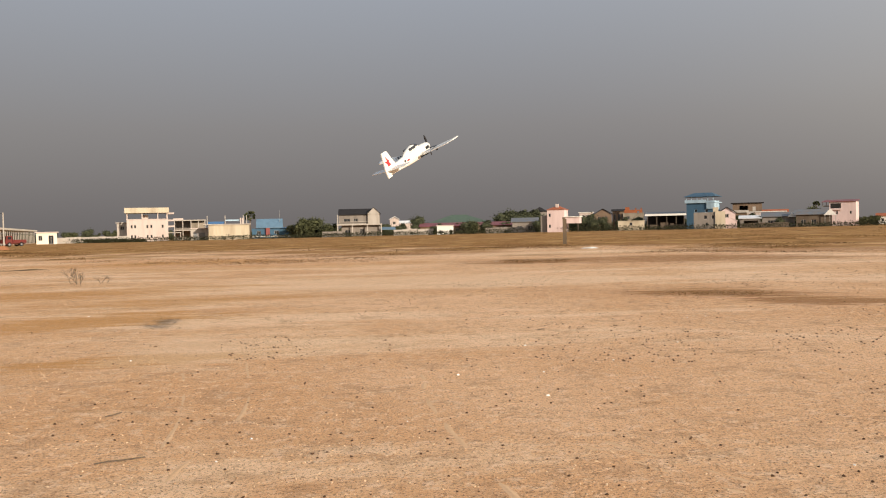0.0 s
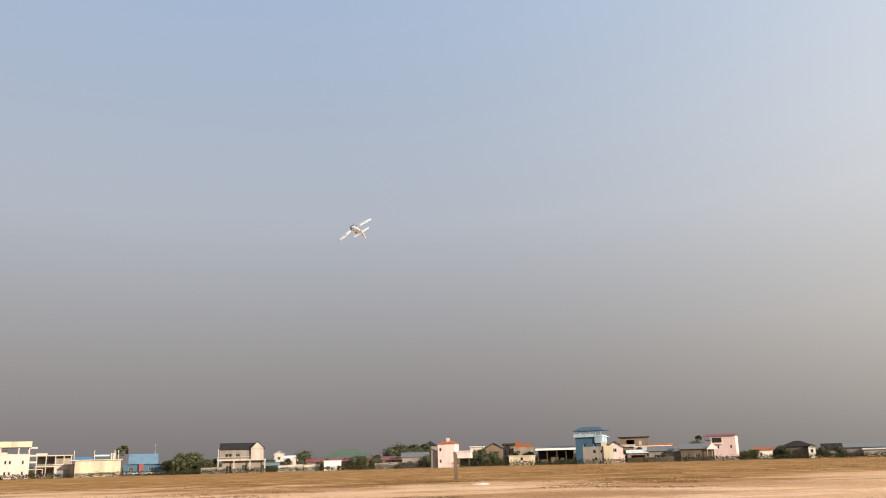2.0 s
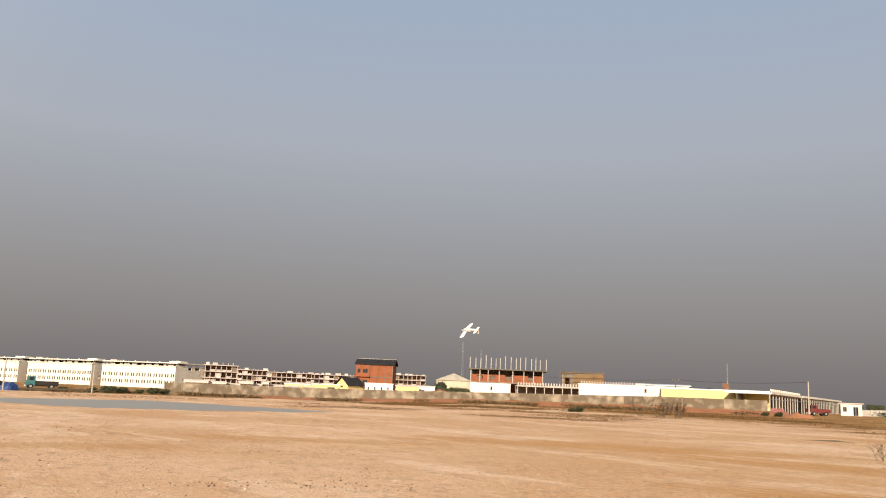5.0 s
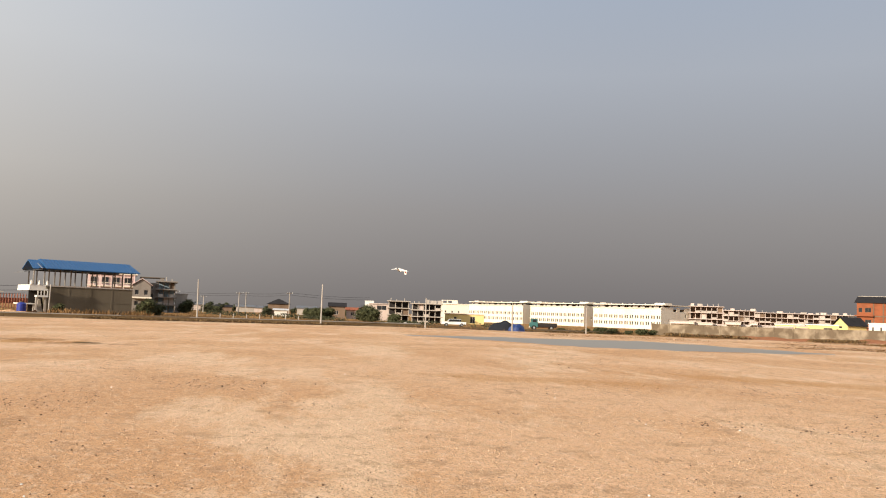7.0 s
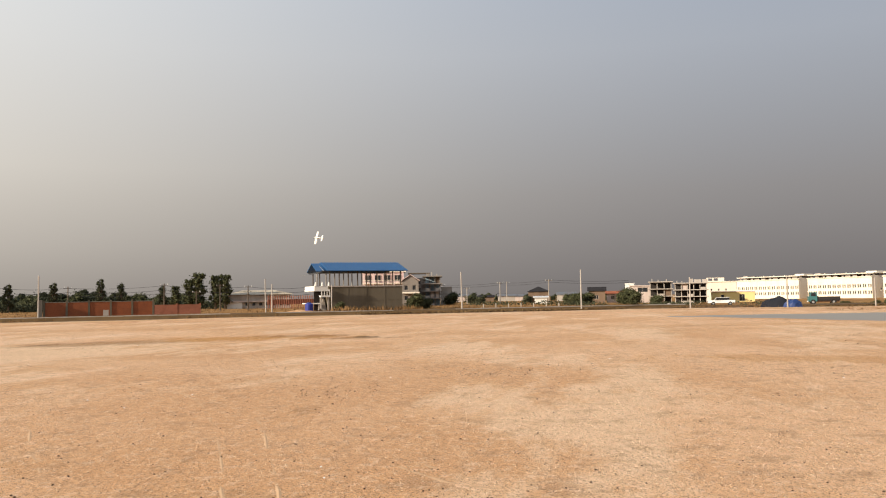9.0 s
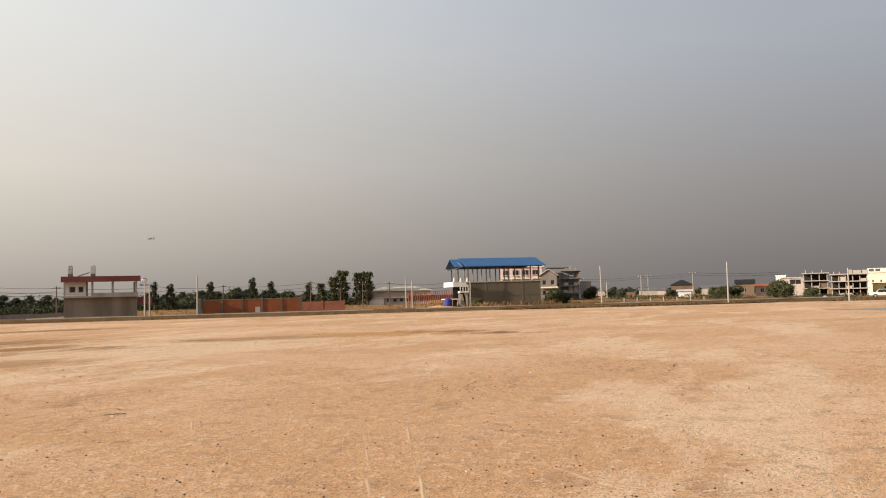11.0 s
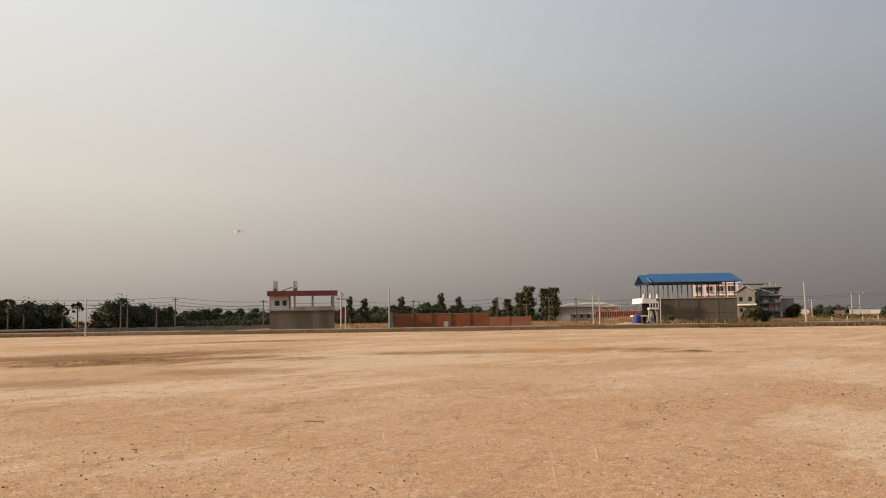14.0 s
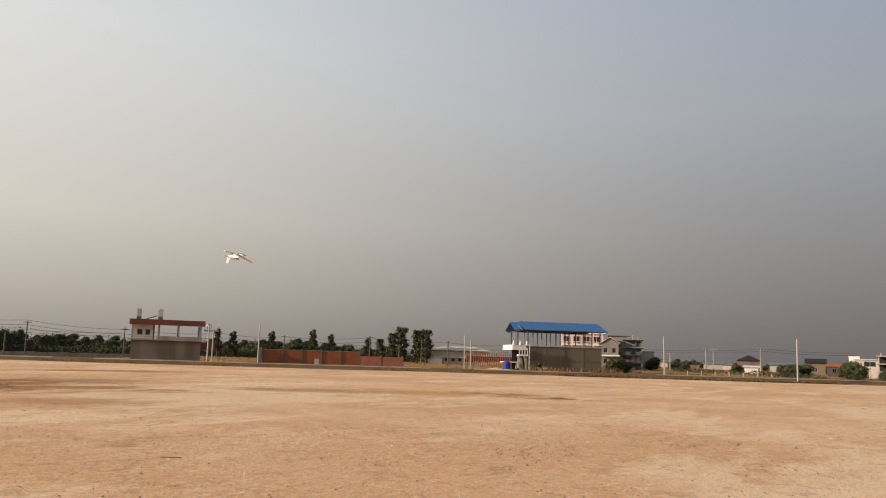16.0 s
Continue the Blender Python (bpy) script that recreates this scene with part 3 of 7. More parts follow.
# ---- houses to the north ----
def white_house():
    t = thing("house", at(19.25, 250), "white three-storey house with an open roof terrace", "house", "houses round the lot")
    holes = [(x, x + 0.55, z, z + 0.95) for x in (-5.1, -4.2, -0.95, 0.1, 3.1) for z in (0.9, 3.7)]
    shell(t, -6.1, 4.9, 0, 9, -0.5, 6.1, "white", holes, frame_mat="pale")
    part("floor_slab", boxes((-6.2, 5.0, -0.1, 9.1, 6.1, 6.3)), "white", t)
    posts("column", t, "white", (-5.95, -2.0, 2.2, 4.7), 0.05, 6.3, 8.0, 0.28)
    posts("column", t, "white", (-5.95, -2.0, 2.2, 4.7), 8.4, 6.3, 8.0, 0.28)
    part("stair_house", boxes((-1.9, -0.4, 3, 5.5, 6.3, 7.5)), "white", t)
    part("roof", boxes((-6.6, 5.2, -0.5, 9.5, 8.0, 9.45)), "cream", t, "deep cream fascia of the terrace roof")
    for z in (3.9, 5.6, 7.6):
        part("balcony", boxes((4.92, 6.6, 1, 5, z, z + 0.45)), "white", t)
    part("porch_roof", boxes((4.92, 8.4, 0.5, 5, 2.2, 2.4)), "pale", t)
    posts("porch_post", t, "pale", (6.6, 8.2), 0.6, -0.4, 2.2, 0.15)
    house("outhouse", "small pale outhouse with a flat roof", 20.9, 256, 3.0, 4, 5.3, "pale", "pale", [(-0.6, 0.5, 3.4, 4.4)], category="outhouse")


white_house()


def half_built():
    t = thing("unfinished_house", at(16.75, 268), "unfinished concrete frame house with empty bays", "house", "houses round the lot")
    for z in (2.9, 5.9):
        part("floor_slab", boxes((-4.9, 4.6, 0, 8, z, z + 0.28)), "pale", t)
    posts("column", t, "pale", (-4.6, -2.2, 0.2, 2.4, 4.3), 0.1, -0.5, 2.9, 0.25)
    posts("column", t, "pale", (-4.6, -2.2, 0.2, 2.4, 4.3), 0.1, 3.18, 5.9, 0.25)
    part("back_wall", boxes((-4.7, 4.4, 6, 6.2, -0.5, 5.9)), "grey", t)
    part("infill_wall", boxes((0.3, 4.2, 0.3, 0.5, 3.18, 5.2)), "concrete", t)
    part("parapet", boxes((-4.9, -2.0, 0.0, 0.2, 6.18, 6.7)), "white", t)
    g = house("garage", "small pale garage with a grey roller door", 16.2, 246, 4.7, 5, 3.2, "pale", "white", [(-1.6, 1.5, -0.5, 2.1)], glazed=False, over=0.25, category="garage")
    part("roller_door", boxes((-1.6, 1.5, 0.08, 0.14, -0.5, 2.1)), "greyroof", g)


half_built()


def cream_block():
    t = thing("warehouse", at(14.3, 240), "windowless cream block with water-stained walls and roof posts", "warehouse", "houses round the lot")
    shell(t, -5.5, 5.5, 0, 9, -0.8, 4.15, "cream")
    part("roof", boxes((-7.0, 5.9, -0.3, 9.3, 4.15, 4.4)), "pale", t)
    posts("roof_post", t, "pale", (-5.8, -1.0, 3.9, 4.8), 0.4, 4.4, 6.7, 0.18)
    part("roof_sheet", boxes((-5.7, -1.2, 1.0, 4.0, 4.42, 5.1)), "blueroof", t)
    part("stair_house", boxes((3.0, 4.1, 1.5, 3.5, 4.42, 6.0)), "white", t)
    part("roof_beam", boxes((-1.0, 3.0, 2.0, 2.2, 5.2, 5.6)), "paleblue", t)


cream_block()


def blue_shed():
    t = thing("shed", at(11.5, 260), "blue shed with a pale metal roof and a dark red panel", "shed", "houses round the lot")
    shell(t, -6.0, 6.3, 0, 7, -0.3, 3.0, "blue", [(-4.6, -3.4, 1.2, 2.2), (0.6, 2.0, 1.2, 2.2)])
    part("roof", gable_roof(-4.2, 2.6, 0, 7, 3.2, 5.9, 0.6), "paleroof", t)
    part("roof_panel", boxes((-1.9, -0.7, -0.72, -0.62, 0.8, 3.1)), "redroof", t, "dark red panel")
    part("lean_to_roof", boxes((2.8, 6.8, -0.9, 7, 2.95, 3.15)), "blueroof", t)
    part("fascia", boxes((-6.1, 6.4, -0.25, -0.05, 0.35, 0.75)), "pure", t, "white band along the foot of the wall")
    solid("aerial_mast", tubes(((0, 0, 0), (0, 0, 8.6), 0.06, 0.03)), "steel", at(11.0, 262), "thin steel aerial mast behind the blue shed", "mast")


blue_shed()


def grey_house():
    t = thing("house", at(5.7, 250), "grey two-storey villa with a dark roof and a front gable", "house", "houses round the lot")
    shell(t, -5.2, 6.2, 1.0, 10, -0.3, 3.3, "grey", [(-4.2, -2.6, -0.3, 2.0), (0.2, 1.4, 0.4, 2.2)])
    part("balcony_slab", boxes((-6.6, 6.8, -0.6, 10, 3.3, 3.65)), "pale", t)
    shell(t, -6.0, 6.2, 0.2, 10, 3.65, 6.5, "grey", [(-4.5, -2.6, 4.3, 5.3), (-1.6, -0.4, 4.3, 5.3), (3.9, 5.2, 4.4, 5.3)])
    part("roof", gable_roof(-5.6, 4.2, 0.2, 10, 6.5, 8.3, 0.5), "darkroof", t)
    part("bay", boxes((2.6, 6.0, -0.6, 0.2, 3.65, 6.5)), "pale", t)
    part("gable", gable_end(bmesh.new(), 2.4, 6.3, -0.8, -0.5, 6.5, 8.4), "pale", t, "pale front gable")
    part("bay_roof", gable_roof(2.4, 6.3, -0.8, 5, 6.55, 8.55, 0.2, along="y"), "darkroof", t)
    part("balcony_rail", boxes((-6.6, 2.4, -0.6, -0.5, 4.3, 4.4), (-6.6, 2.4, -0.6, -0.5, 3.7, 3.8)), "pale", t)
    posts("column", t, "pale", (-6.3, -2.0, 2.4, 6.5), -0.5, -0.3, 3.3, 0.3)
    posts("upper_column", t, "pale", (-6.3,), -0.5, 3.65, 6.5, 0.2)
    part("lean_to_roof", pitch_roof(6.4, 10.5, 0, 5, 1.9, 2.6), "paleroof", t)
    posts("lean_to_post", t, "timber", (6.8, 10.2), 0.1, -0.3, 1.9, 0.12)


grey_house()
house("house", "small white house with a rounded pale roof", 3.3, 300, 3.2, 5, 5.4, "white", "whiteroof", [(-0.6, 0.4, 3.6, 4.6)], "front_gable", 1.1)
house("house", "low white house behind the trees", 2.5, 305, 4.8, 5, 4.0, "white", "whiteroof", [(-1.4, -0.4, 2.4, 3.4)], "gable", 1.0)
house("workshop", "long low workshop with red sheet roof", -1.9, 272, 33.0, 8, 2.4, "brown", "redroof", grid(-14, 4.5, 7, 0.6, 1, 1, 1.4, 1.1), "pitch", 1.3, category="workshop")
house("hall", "large hall with a dull green metal roof", -1.1, 300, 24.5, 20, 3.2, "grey", "greenroof", (), "hip", 3.5, category="hall")
house("shack", "small white shack with a dark doorway", -0.15, 240, 4.7, 4, 2.5, "pure", "white", [(1.2, 2.0, -0.5, 1.3), (-1.6, -0.7, 0.4, 1.2)], over=0.2, category="shack")
house("barn", "low grey-roofed barn with dark walls", -5.6, 262, 8.0, 6, 3.2, "grey", "greyroof", [(-2.5, -1.0, 0.6, 2.0), (0.8, 2.4, 0.6, 2.0)], "pitch", 1.4, category="barn")
house("house", "gabled house with a dark roof among trees", -6.6, 312, 5.0, 6, 7.2, "grey", "darkroof", [(-1.5, -0.4, 3.6, 4.8)], "hip", 1.8)


def pink_tower():
    t = thing("house", at(-7.65, 230, -10), "tall narrow pink house with a red tiled top", "house", "houses round the lot")
    shell(t, -2.3, 2.3, 0, 7, -0.4, 6.1, "pink", [(-1.9, -1.3, 4.2, 5.1), (-1.9, -1.3, 1.2, 2.1)])
    part("roof", hip_roof(-2.3, 2.3, 0, 7, 6.1, 7.2, 0.25, 2.2), "orangeroof", t)
    part("chimney", boxes((-0.3, 0.5, 2, 2.8, 6.6, 7.7)), "white", t)
    part("annex", boxes((2.3, 6.3, 0.4, 5, 2.3, 4.0)), "pink", t, "pale pink upper annex")
    part("annex_roof", boxes((2.3, 6.6, 0.1, 5.2, 4.0, 4.2)), "pure", t)
    posts("annex_post", t, "timber", (3.4, 6.0), 0.5, -0.4, 2.3, 0.2)
    part("lean_to", boxes((-4.3, -2.35, 1, 5, -0.4, 4.6)), "grey", t)


pink_tower()
house("house", "far white house with a flat roof", -9.7, 310, 4.8, 5, 6.3, "white", "pure", [(-1.6, -0.6, 4.2, 5.4), (0.3, 1.3, 4.2, 5.4)])
house("house", "brown gabled house with a pale front", -10.8, 280, 5.6, 7, 5.3, "brown", "darkroof", [(-1.6, -0.6, 3.4, 4.5), (0.5, 1.4, 3.4, 4.5)], "front_gable", 1.8)
house("house", "old dark-walled house with tall windows", -11.9, 284, 4.6, 6, 6.3, "brown", "darkroof", grid(-1.9, 1.35, 3, 3.0, 1, 1, 0.7, 2.2), "gable", 0.6)
t = house("unfinished_house", "half-built house of orange brick over concrete", -12.8, 280, 6.6, 7, 5.2, "concrete", "concrete", [(-2.2, -1.2, 3.4, 4.4)], over=0.1)
part("brick_wall", facade(-2.9, 2.9, 5.42, 6.4, [(1.2, 1.9, 5.42, 6.0)], 0.1), "brick", t, "raw orange brick")
part("brick_pier", boxes((-2.6, -1.2, 0.4, 1.4, 6.4, 7.3), (0.6, 1.0, 0.4, 0.8, 6.4, 7.0), (2.3, 2.7, 0.4, 0.8, 6.4, 7.0)), "brick", t, "raw orange brick")
t = house("house", "low yellow house with stained walls", -12.65, 240, 7.2, 6, 2.5, "cream", "cream", [(-0.5, 0.3, 1.3, 2.2)], over=0.15)
t = thing("market_shed", at(-14.9, 250), "long open shed with a white roof edge", "shed", "houses round the lot")
part("roof", pitch_roof(-5.6, 5.3, 0, 10, 4.2, 5.2), "greyroof", t)
part("fascia", boxes((-5.9, 5.6, -0.36, -0.3, 3.95, 4.5)), "pure", t, "white fascia board")
posts("post", t, "timber", (-5.2, -2.6, 0.2, 2.8, 5.0), 0.1, -0.4, 4.1, 0.18)
# near-black back wall carries the shade inside the open shed
part("back_wall", boxes((-5.4, 5.2, 9, 9.2, -0.4, 4.9)), "dark", t)
part("stacked_timber", boxes((-4.6, -2.2, 2, 4, -0.2, 1.4), (-1.6, 0.6, 2.2, 4.2, -0.2, 2.0), (1.2, 2.2, 1.5, 4, -0.2, 1.7)), "timber", t)


def blue_tower():
    t = thing("house", at(-17.0, 250, -14), "blue three-storey house with a roofed terrace on top", "house", "houses round the lot")
    shell(t, -3.6, 3.9, 0, 8, -0.4, 7.3, "blue", [(-1.4, -0.6, 4.6, 5.5), (1.6, 2.4, 4.6, 5.5)], frame_mat="paleblue")
    # paler blue on the right paints in the sunlight on that side
    part("upper_room", boxes((2.1, 4.2, -0.3, 6, 5.6, 7.9)), "paleblue", t, "paler blue block for the sunlit right side")
    part("terrace_slab", boxes((-4.0, 4.4, -0.4, 8.3, 7.3, 7.55)), "paleblue", t)
    part("terrace_rail", boxes((-4.0, 2.0, -0.38, -0.3, 7.55, 8.2)), "paleblue", t)
    posts("terrace_post", t, "paleblue", (-3.6, -2.2, -0.6, 0.8, 2.4, 3.9), 0.0, 7.55, 9.2, 0.16)
    part("roof", hip_roof(-4.0, 4.2, 0, 8, 9.1, 10.3, 0.5, 2.0), "slateblue", t)
    t = thing("house", at(-17.75, 234), "two-storey house, half grey cement and half cream", "house", "houses round the lot")
    shell(t, -4.5, 0.9, 0, 7, -0.3, 4.4, "grey", [(-1.9, -1.1, 2.6, 3.6), (0.0, 0.7, 2.6, 3.6), (-1.6, -0.9, 0.8, 1.7)])
    part("stair_house", boxes((0.4, 1.8, 1, 3, 4.4, 5.7)), "cream", t)
    shell(t, 0.95, 3.5, -0.3, 7, -0.3, 4.6, "cream")
    part("annex", boxes((3.55, 6.4, 0.5, 5, -0.3, 2.0)), "pink", t)
    part("annex_roof", gable_roof(3.55, 6.4, 0.5, 5, 2.0, 2.8, 0.2, along="y"), "pink", t)
    house("house", "gabled brown house above the cream one", -18.7, 252, 4.6, 6, 4.4, "pink", "darkroof", [(-0.6, 0.5, 3.0, 4.0)], "front_gable", 1.7)


blue_tower()
t = house("house", "brown two-storey house with a deep balcony", -19.95, 290, 9.0, 8, 7.7, "brown", "darkroof", [(-2.4, 0.2, 4.9, 6.9), (1.6, 2.6, 5.2, 6.6)], glazed=False, over=0.6)
part("balcony_rail", boxes((-4.6, 0.4, -0.5, -0.4, 4.7, 5.5)), "pale", t)
part("shutter", boxes((1.6, 2.6, 0.06, 0.1, 5.2, 6.6)), "pale", t)
house("house", "low white house with a parapet", -21.1, 282, 11.5, 6, 4.6, "white", "pure", [(-4.0, -2.8, 2.8, 3.8), (2.0, 3.4, 2.8, 3.8)], over=0.2)
house("house", "house with an orange tiled roof", -21.6, 288, 7.5, 6, 4.0, "brown", "orangeroof", (), "gable", 1.5)
house("shed", "pale open shed with white roof", -20.2, 262, 6.5, 5, 2.6, "grey", "whiteroof", [(-2.2, 1.8, -0.3, 2.0)], "pitch", 1.0, glazed=False, category="shed")
t = house("house", "dark single-storey house with a white gable", -21.8, 250, 8.4, 7, 3.0, "grey", "greyroof", [(-2.8, -1.4, 0.5, 1.9), (0.2, 1.4, 0.5, 1.9)], "gable", 1.2)
part("gable", gable_end(bmesh.new(), 2.2, 4.6, -0.6, -0.45, 2.7, 3.9), "pure", t, "small white gable")


def pink_house():
    t = thing("house", at(-25.3, 260, -6), "plain pink three-storey house with a red metal roof", "house", "houses round the lot")
    shell(t, -2.6, 4.2, 0, 8, -0.3, 6.7, "pink", [(-0.9, -0.4, 3.2, 4.1), (2.6, 3.1, 3.2, 4.1)])
    part("balcony", boxes((-2.55, 0.6, -0.4, 0.0, 4.4, 4.7)), "pink", t)
    # near-black sheet on the wall, painted shade of a terrace opening
    part("open_floor", boxes((-2.2, 0.4, -0.05, -0.01, 4.9, 6.3)), "dark", t, "dark sheet for the shade inside the open terrace")
    part("side_terrace", boxes((-4.6, -2.65, 0.5, 6, 5.5, 5.75)), "grey", t)
    posts("terrace_post", t, "grey", (-4.4, -3.4), 0.6, 5.75, 6.7, 0.12)
    part("roof", pitch_roof(-4.3, 4.2, 0, 8, 6.8, 7.5), "redroof", t)
    t = thing("house", at(-23.9, 246), "dark timber house with a grey metal roof and white gable", "house", "houses round the lot")
    shell(t, -4.6, 4.2, 0, 7, -0.3, 3.2, "timber", [(-3.4, -2.2, 0.7, 1.9), (-0.8, 0.4, 0.7, 1.9)])
    part("roof", gable_roof(-4.6, 3.0, 0, 7, 3.3, 4.7, 0.5), "greyroof", t)
    part("gable", gable_end(bmesh.new(), 2.2, 5.4, -0.8, -0.6, 3.0, 4.7), "pure", t, "white gable")
    posts("porch_post", t, "pale", (2.5, 3.7, 5.1), -0.7, -0.3, 3.0, 0.15)


pink_house()
house("house", "small white house behind the field", -27.85, 300, 5.2, 5, 2.7, "pure", "orangeroof", [(-1.4, -0.6, 0.8, 1.8)], "gable", 0.8)
house("house", "dark villa with a hipped roof and white end", -29.8, 262, 8.8, 8, 3.2, "timber", "darkroof", [(-2.4, -1.2, 0.8, 2.2)], "hip", 1.6)
house("house", "white gable end of the dark villa", -30.6, 258, 1.8, 4, 3.0, "pure", "darkroof", [(-0.4, 0.3, 1.4, 2.3)], "front_gable", 0.7)
house("factory", "long factory with pale grey metal roofs", -33.4, 300, 15.5, 18, 2.6, "grey", "greyroof", (), "pitch", 1.4, category="factory")
house("factory", "low factory roof, pale and flat", -34.5, 292, 11.0, 12, 1.9, "pale", "whiteroof", (), "pitch", 0.5, category="factory")
house("barn", "blue-grey barn with a steep dark roof", -31.7, 296, 5.5, 9, 2.2, "grey", "darkroof", (), "gable", 1.9, category="barn")

for az, d, w, h, mat in ((7.5, 240, 5.8, 1.6, "grey"), (2.0, 243, 11.5, 1.7, "pale"), (-4.2, 243, 11.0, 1.6, "grey"), (-15.5, 240, 6.0, 1.3, "timber"), (-21.0, 242, 12.0, 1.2, "timber")):
    run = thing("yard_wall", at(az, d), "low weathered yard wall before the houses", "wall", kind="structure")
    n = int(w / 2)
    for i in range(n):
        part("panel", boxes((-w / 2 + i * w / n, -w / 2 + (i + 1) * w / n - 0.06, 0, 0.15, -0.4, h + 0.08 * (i % 3))), mat, run)
fence = thing("field_wall", at(22.6, 242), "low pale wall at the end of the field", "wall", kind="structure")
for i in range(9):
    part("panel", boxes((-9 + i * 2, -7.06 + i * 2, 0, 0.15, -0.4, 1.55 + 0.05 * (i % 3))), "pale", fence)


# ---- building site to the north-west ----
def boundary_wall():
    """The long cement wall, in straight runs, each bay a panel between posts."""
    w = thing("boundary_wall", Matrix(), "long stained cement wall with a red earth foot", "wall", kind="structure")
    ends = [(69.0, 160, 1.35), (60.4, 156, 1.42), (54.0, 153, 1.62), (47.6, 151, 1.93), (41.2, 150, 2.20), (36.5, 150, 2.42), (30.0, 150, 2.46)]
    for (a0, d0, h0), (a1, d1, h1) in zip(ends, ends[1:]):
        p, q = spot(a0, d0), spot(a1, d1)
        n = max(2, round((q - p).length / 3.2))
        for i in range(n):
            a, b = p.lerp(q, i / n), p.lerp(q, (i + 1) / n)
            ha, hb = h0 + (h1 - h0) * i / n, h0 + (h1 - h0) * (i + 1) / n
            wide = (b - a).length
            bm = bmesh.new()
            slab4(bm, ((0, 0, ha), (wide - 0.1, 0, hb), (wide - 0.1, 0.15, hb), (0, 0.15, ha)), 3.0)
            o = part("panel", bm, "cement", w)
            o.matrix_world = pose(a.x, a.y, 0, 0, 0, math.degrees(math.atan2(b.y - a.y, b.x - a.x)))
            o = part("pier", boxes((-0.12, 0.12, -0.06, 0.2, -1, ha + 0.06)), "cement", w)
            o.matrix_world = pose(a.x, a.y, 0, 0, 0, math.degrees(math.atan2(b.y - a.y, b.x - a.x)))
    bank = bmesh.new()
    last = None
    for i in range(90):
        az = 68 - i * 0.44
        d = 150 + 8 * smooth(45, 69, az)
        g = ground_z(*spot(az, d).xy)
        h = 0.45 + 0.35 * (1 - smooth(38, 60, az)) + 0.3 * noise.noise((az * 0.9, 0, 0))
        row = [bank.verts.new(spot(az, d - 6, g - 0.1)), bank.verts.new(spot(az, d - 2.5, g + h * 0.6)), bank.verts.new(spot(az, d - 0.1, g + h))]
        if last:
            for k in range(2):
                bank.faces.new((last[k], last[k + 1], row[k + 1], row[k]))
        last = row
    solid("earth_bank", bank, "redearth", Matrix(), "low bank of red earth along the cement wall", "bank", kind="structure")


boundary_wall()
t = house("warehouse", "long low yellow warehouse behind the wall", 33.2, 158, 18.2, 10, 3.9, "yellow", "pure", (), over=0.15, category="warehouse", turn=4)
house("container", "small rust-brown cabin on the roofs", 32.5, 172, 1.2, 1.6, 5.3, "rust", "rust", (), over=0.05, category="cabin")
t = house("warehouse", "long low white building behind the cement wall", 39.1, 164, 15.6, 10, 4.15, "pure", "pure", [(4.3, 4.8, 3.0, 3.8)] + grid(-7.2, 0.8, 1, 1.0, 1, 1, 0.5, 1.2), category="warehouse", over=0.12)
for i in range(9):
    part("vent_rib", boxes((3.4 + i * 0.48, 3.5 + i * 0.48, -0.12, 0.0, 2.8, 3.7)), "pale", t)
for i in range(24):
    part("baluster", boxes((-7.4 + i * 0.5, -7.2 + i * 0.5, 0.1, 0.3, 4.37, 4.8)), "white", t)
house("warehouse", "white warehouse with a shallow roof", 36.4, 190, 11.0, 9, 5.0, "pure", "whiteroof", grid(-4.5, 1.6, 5, 3.6, 1, 1, 0.7, 0.9), "pitch", 0.5, category="warehouse")
house("warehouse", "long low store with a dark roof", 34.4, 186, 7.0, 8, 4.4, "grey", "darkroof", (), "pitch", 0.5, category="warehouse")

def arcade(az0, d0, az1, d1, h, label, crest):
    """A long open shelter along a side street, seen almost end on."""
    p, q = spot(az0, d0), spot(az1, d1)
    L = (q - p).length
    t = thing("arcade", pose(p.x, p.y, 0, 0, 0, math.degrees(math.atan2(q.y - p.y, q.x - p.x))), label, "shelter", "white street shelters")
    part("roof", boxes((0, L, -0.4, 7, h - 0.25, h)), "whiteroof", t)
    part("fascia", boxes((-0.05, L, -0.46, -0.403, h - 0.2, h + 0.25)), "ivory", t)
    # dark wall added close behind the posts for the shade under the roof
    part("back_wall", boxes((0, L, 5.0, 5.2, -0.4, h - 0.25)), "blockwork", t)
    for i in range(int(L / 4)):
        part("post", boxes((0.2 + i * 4, 0.36 + i * 4, -0.2, -0.04, -0.4, h - 0.25)), "pale", t)
    part("rail", boxes((0, L, -0.18, -0.1, h - 1.1, h - 1.0)), "steel", t)
    if crest:
        for i in range(int(L / 2.6)):
            part("crest", boxes((i * 2.6, i * 2.6 + 1.3, -0.45, -0.25, h + 0.25, h + 0.6)), "ivory", t)
    return t


arcade(29.95, 152, 28.15, 198, 3.8, "white shelter on posts with a crenellated edge", True)
arcade(28.1, 205, 25.9, 300, 3.9, "long white shelter further down the street", False)
t = thing("red_gate", at(29.45, 149), "red sheet-metal gate leaning at the end of the wall", "gate")
for i in range(5):
    part("panel", boxes((-1.1 + i * 0.42, -0.71 + i * 0.42, 0, 0.06, -0.1, 1.25 + 0.12 * (i % 2))), "redroof", t)
house("office", "small pale site office with a metal roof", 25.3, 236, 4.8, 5, 2.9, "ivory", "white", [(-1.9, -1.0, 0.9, 2.2), (0.4, 1.6, 0.0, 2.2)], "flat", 0.9, category="office")


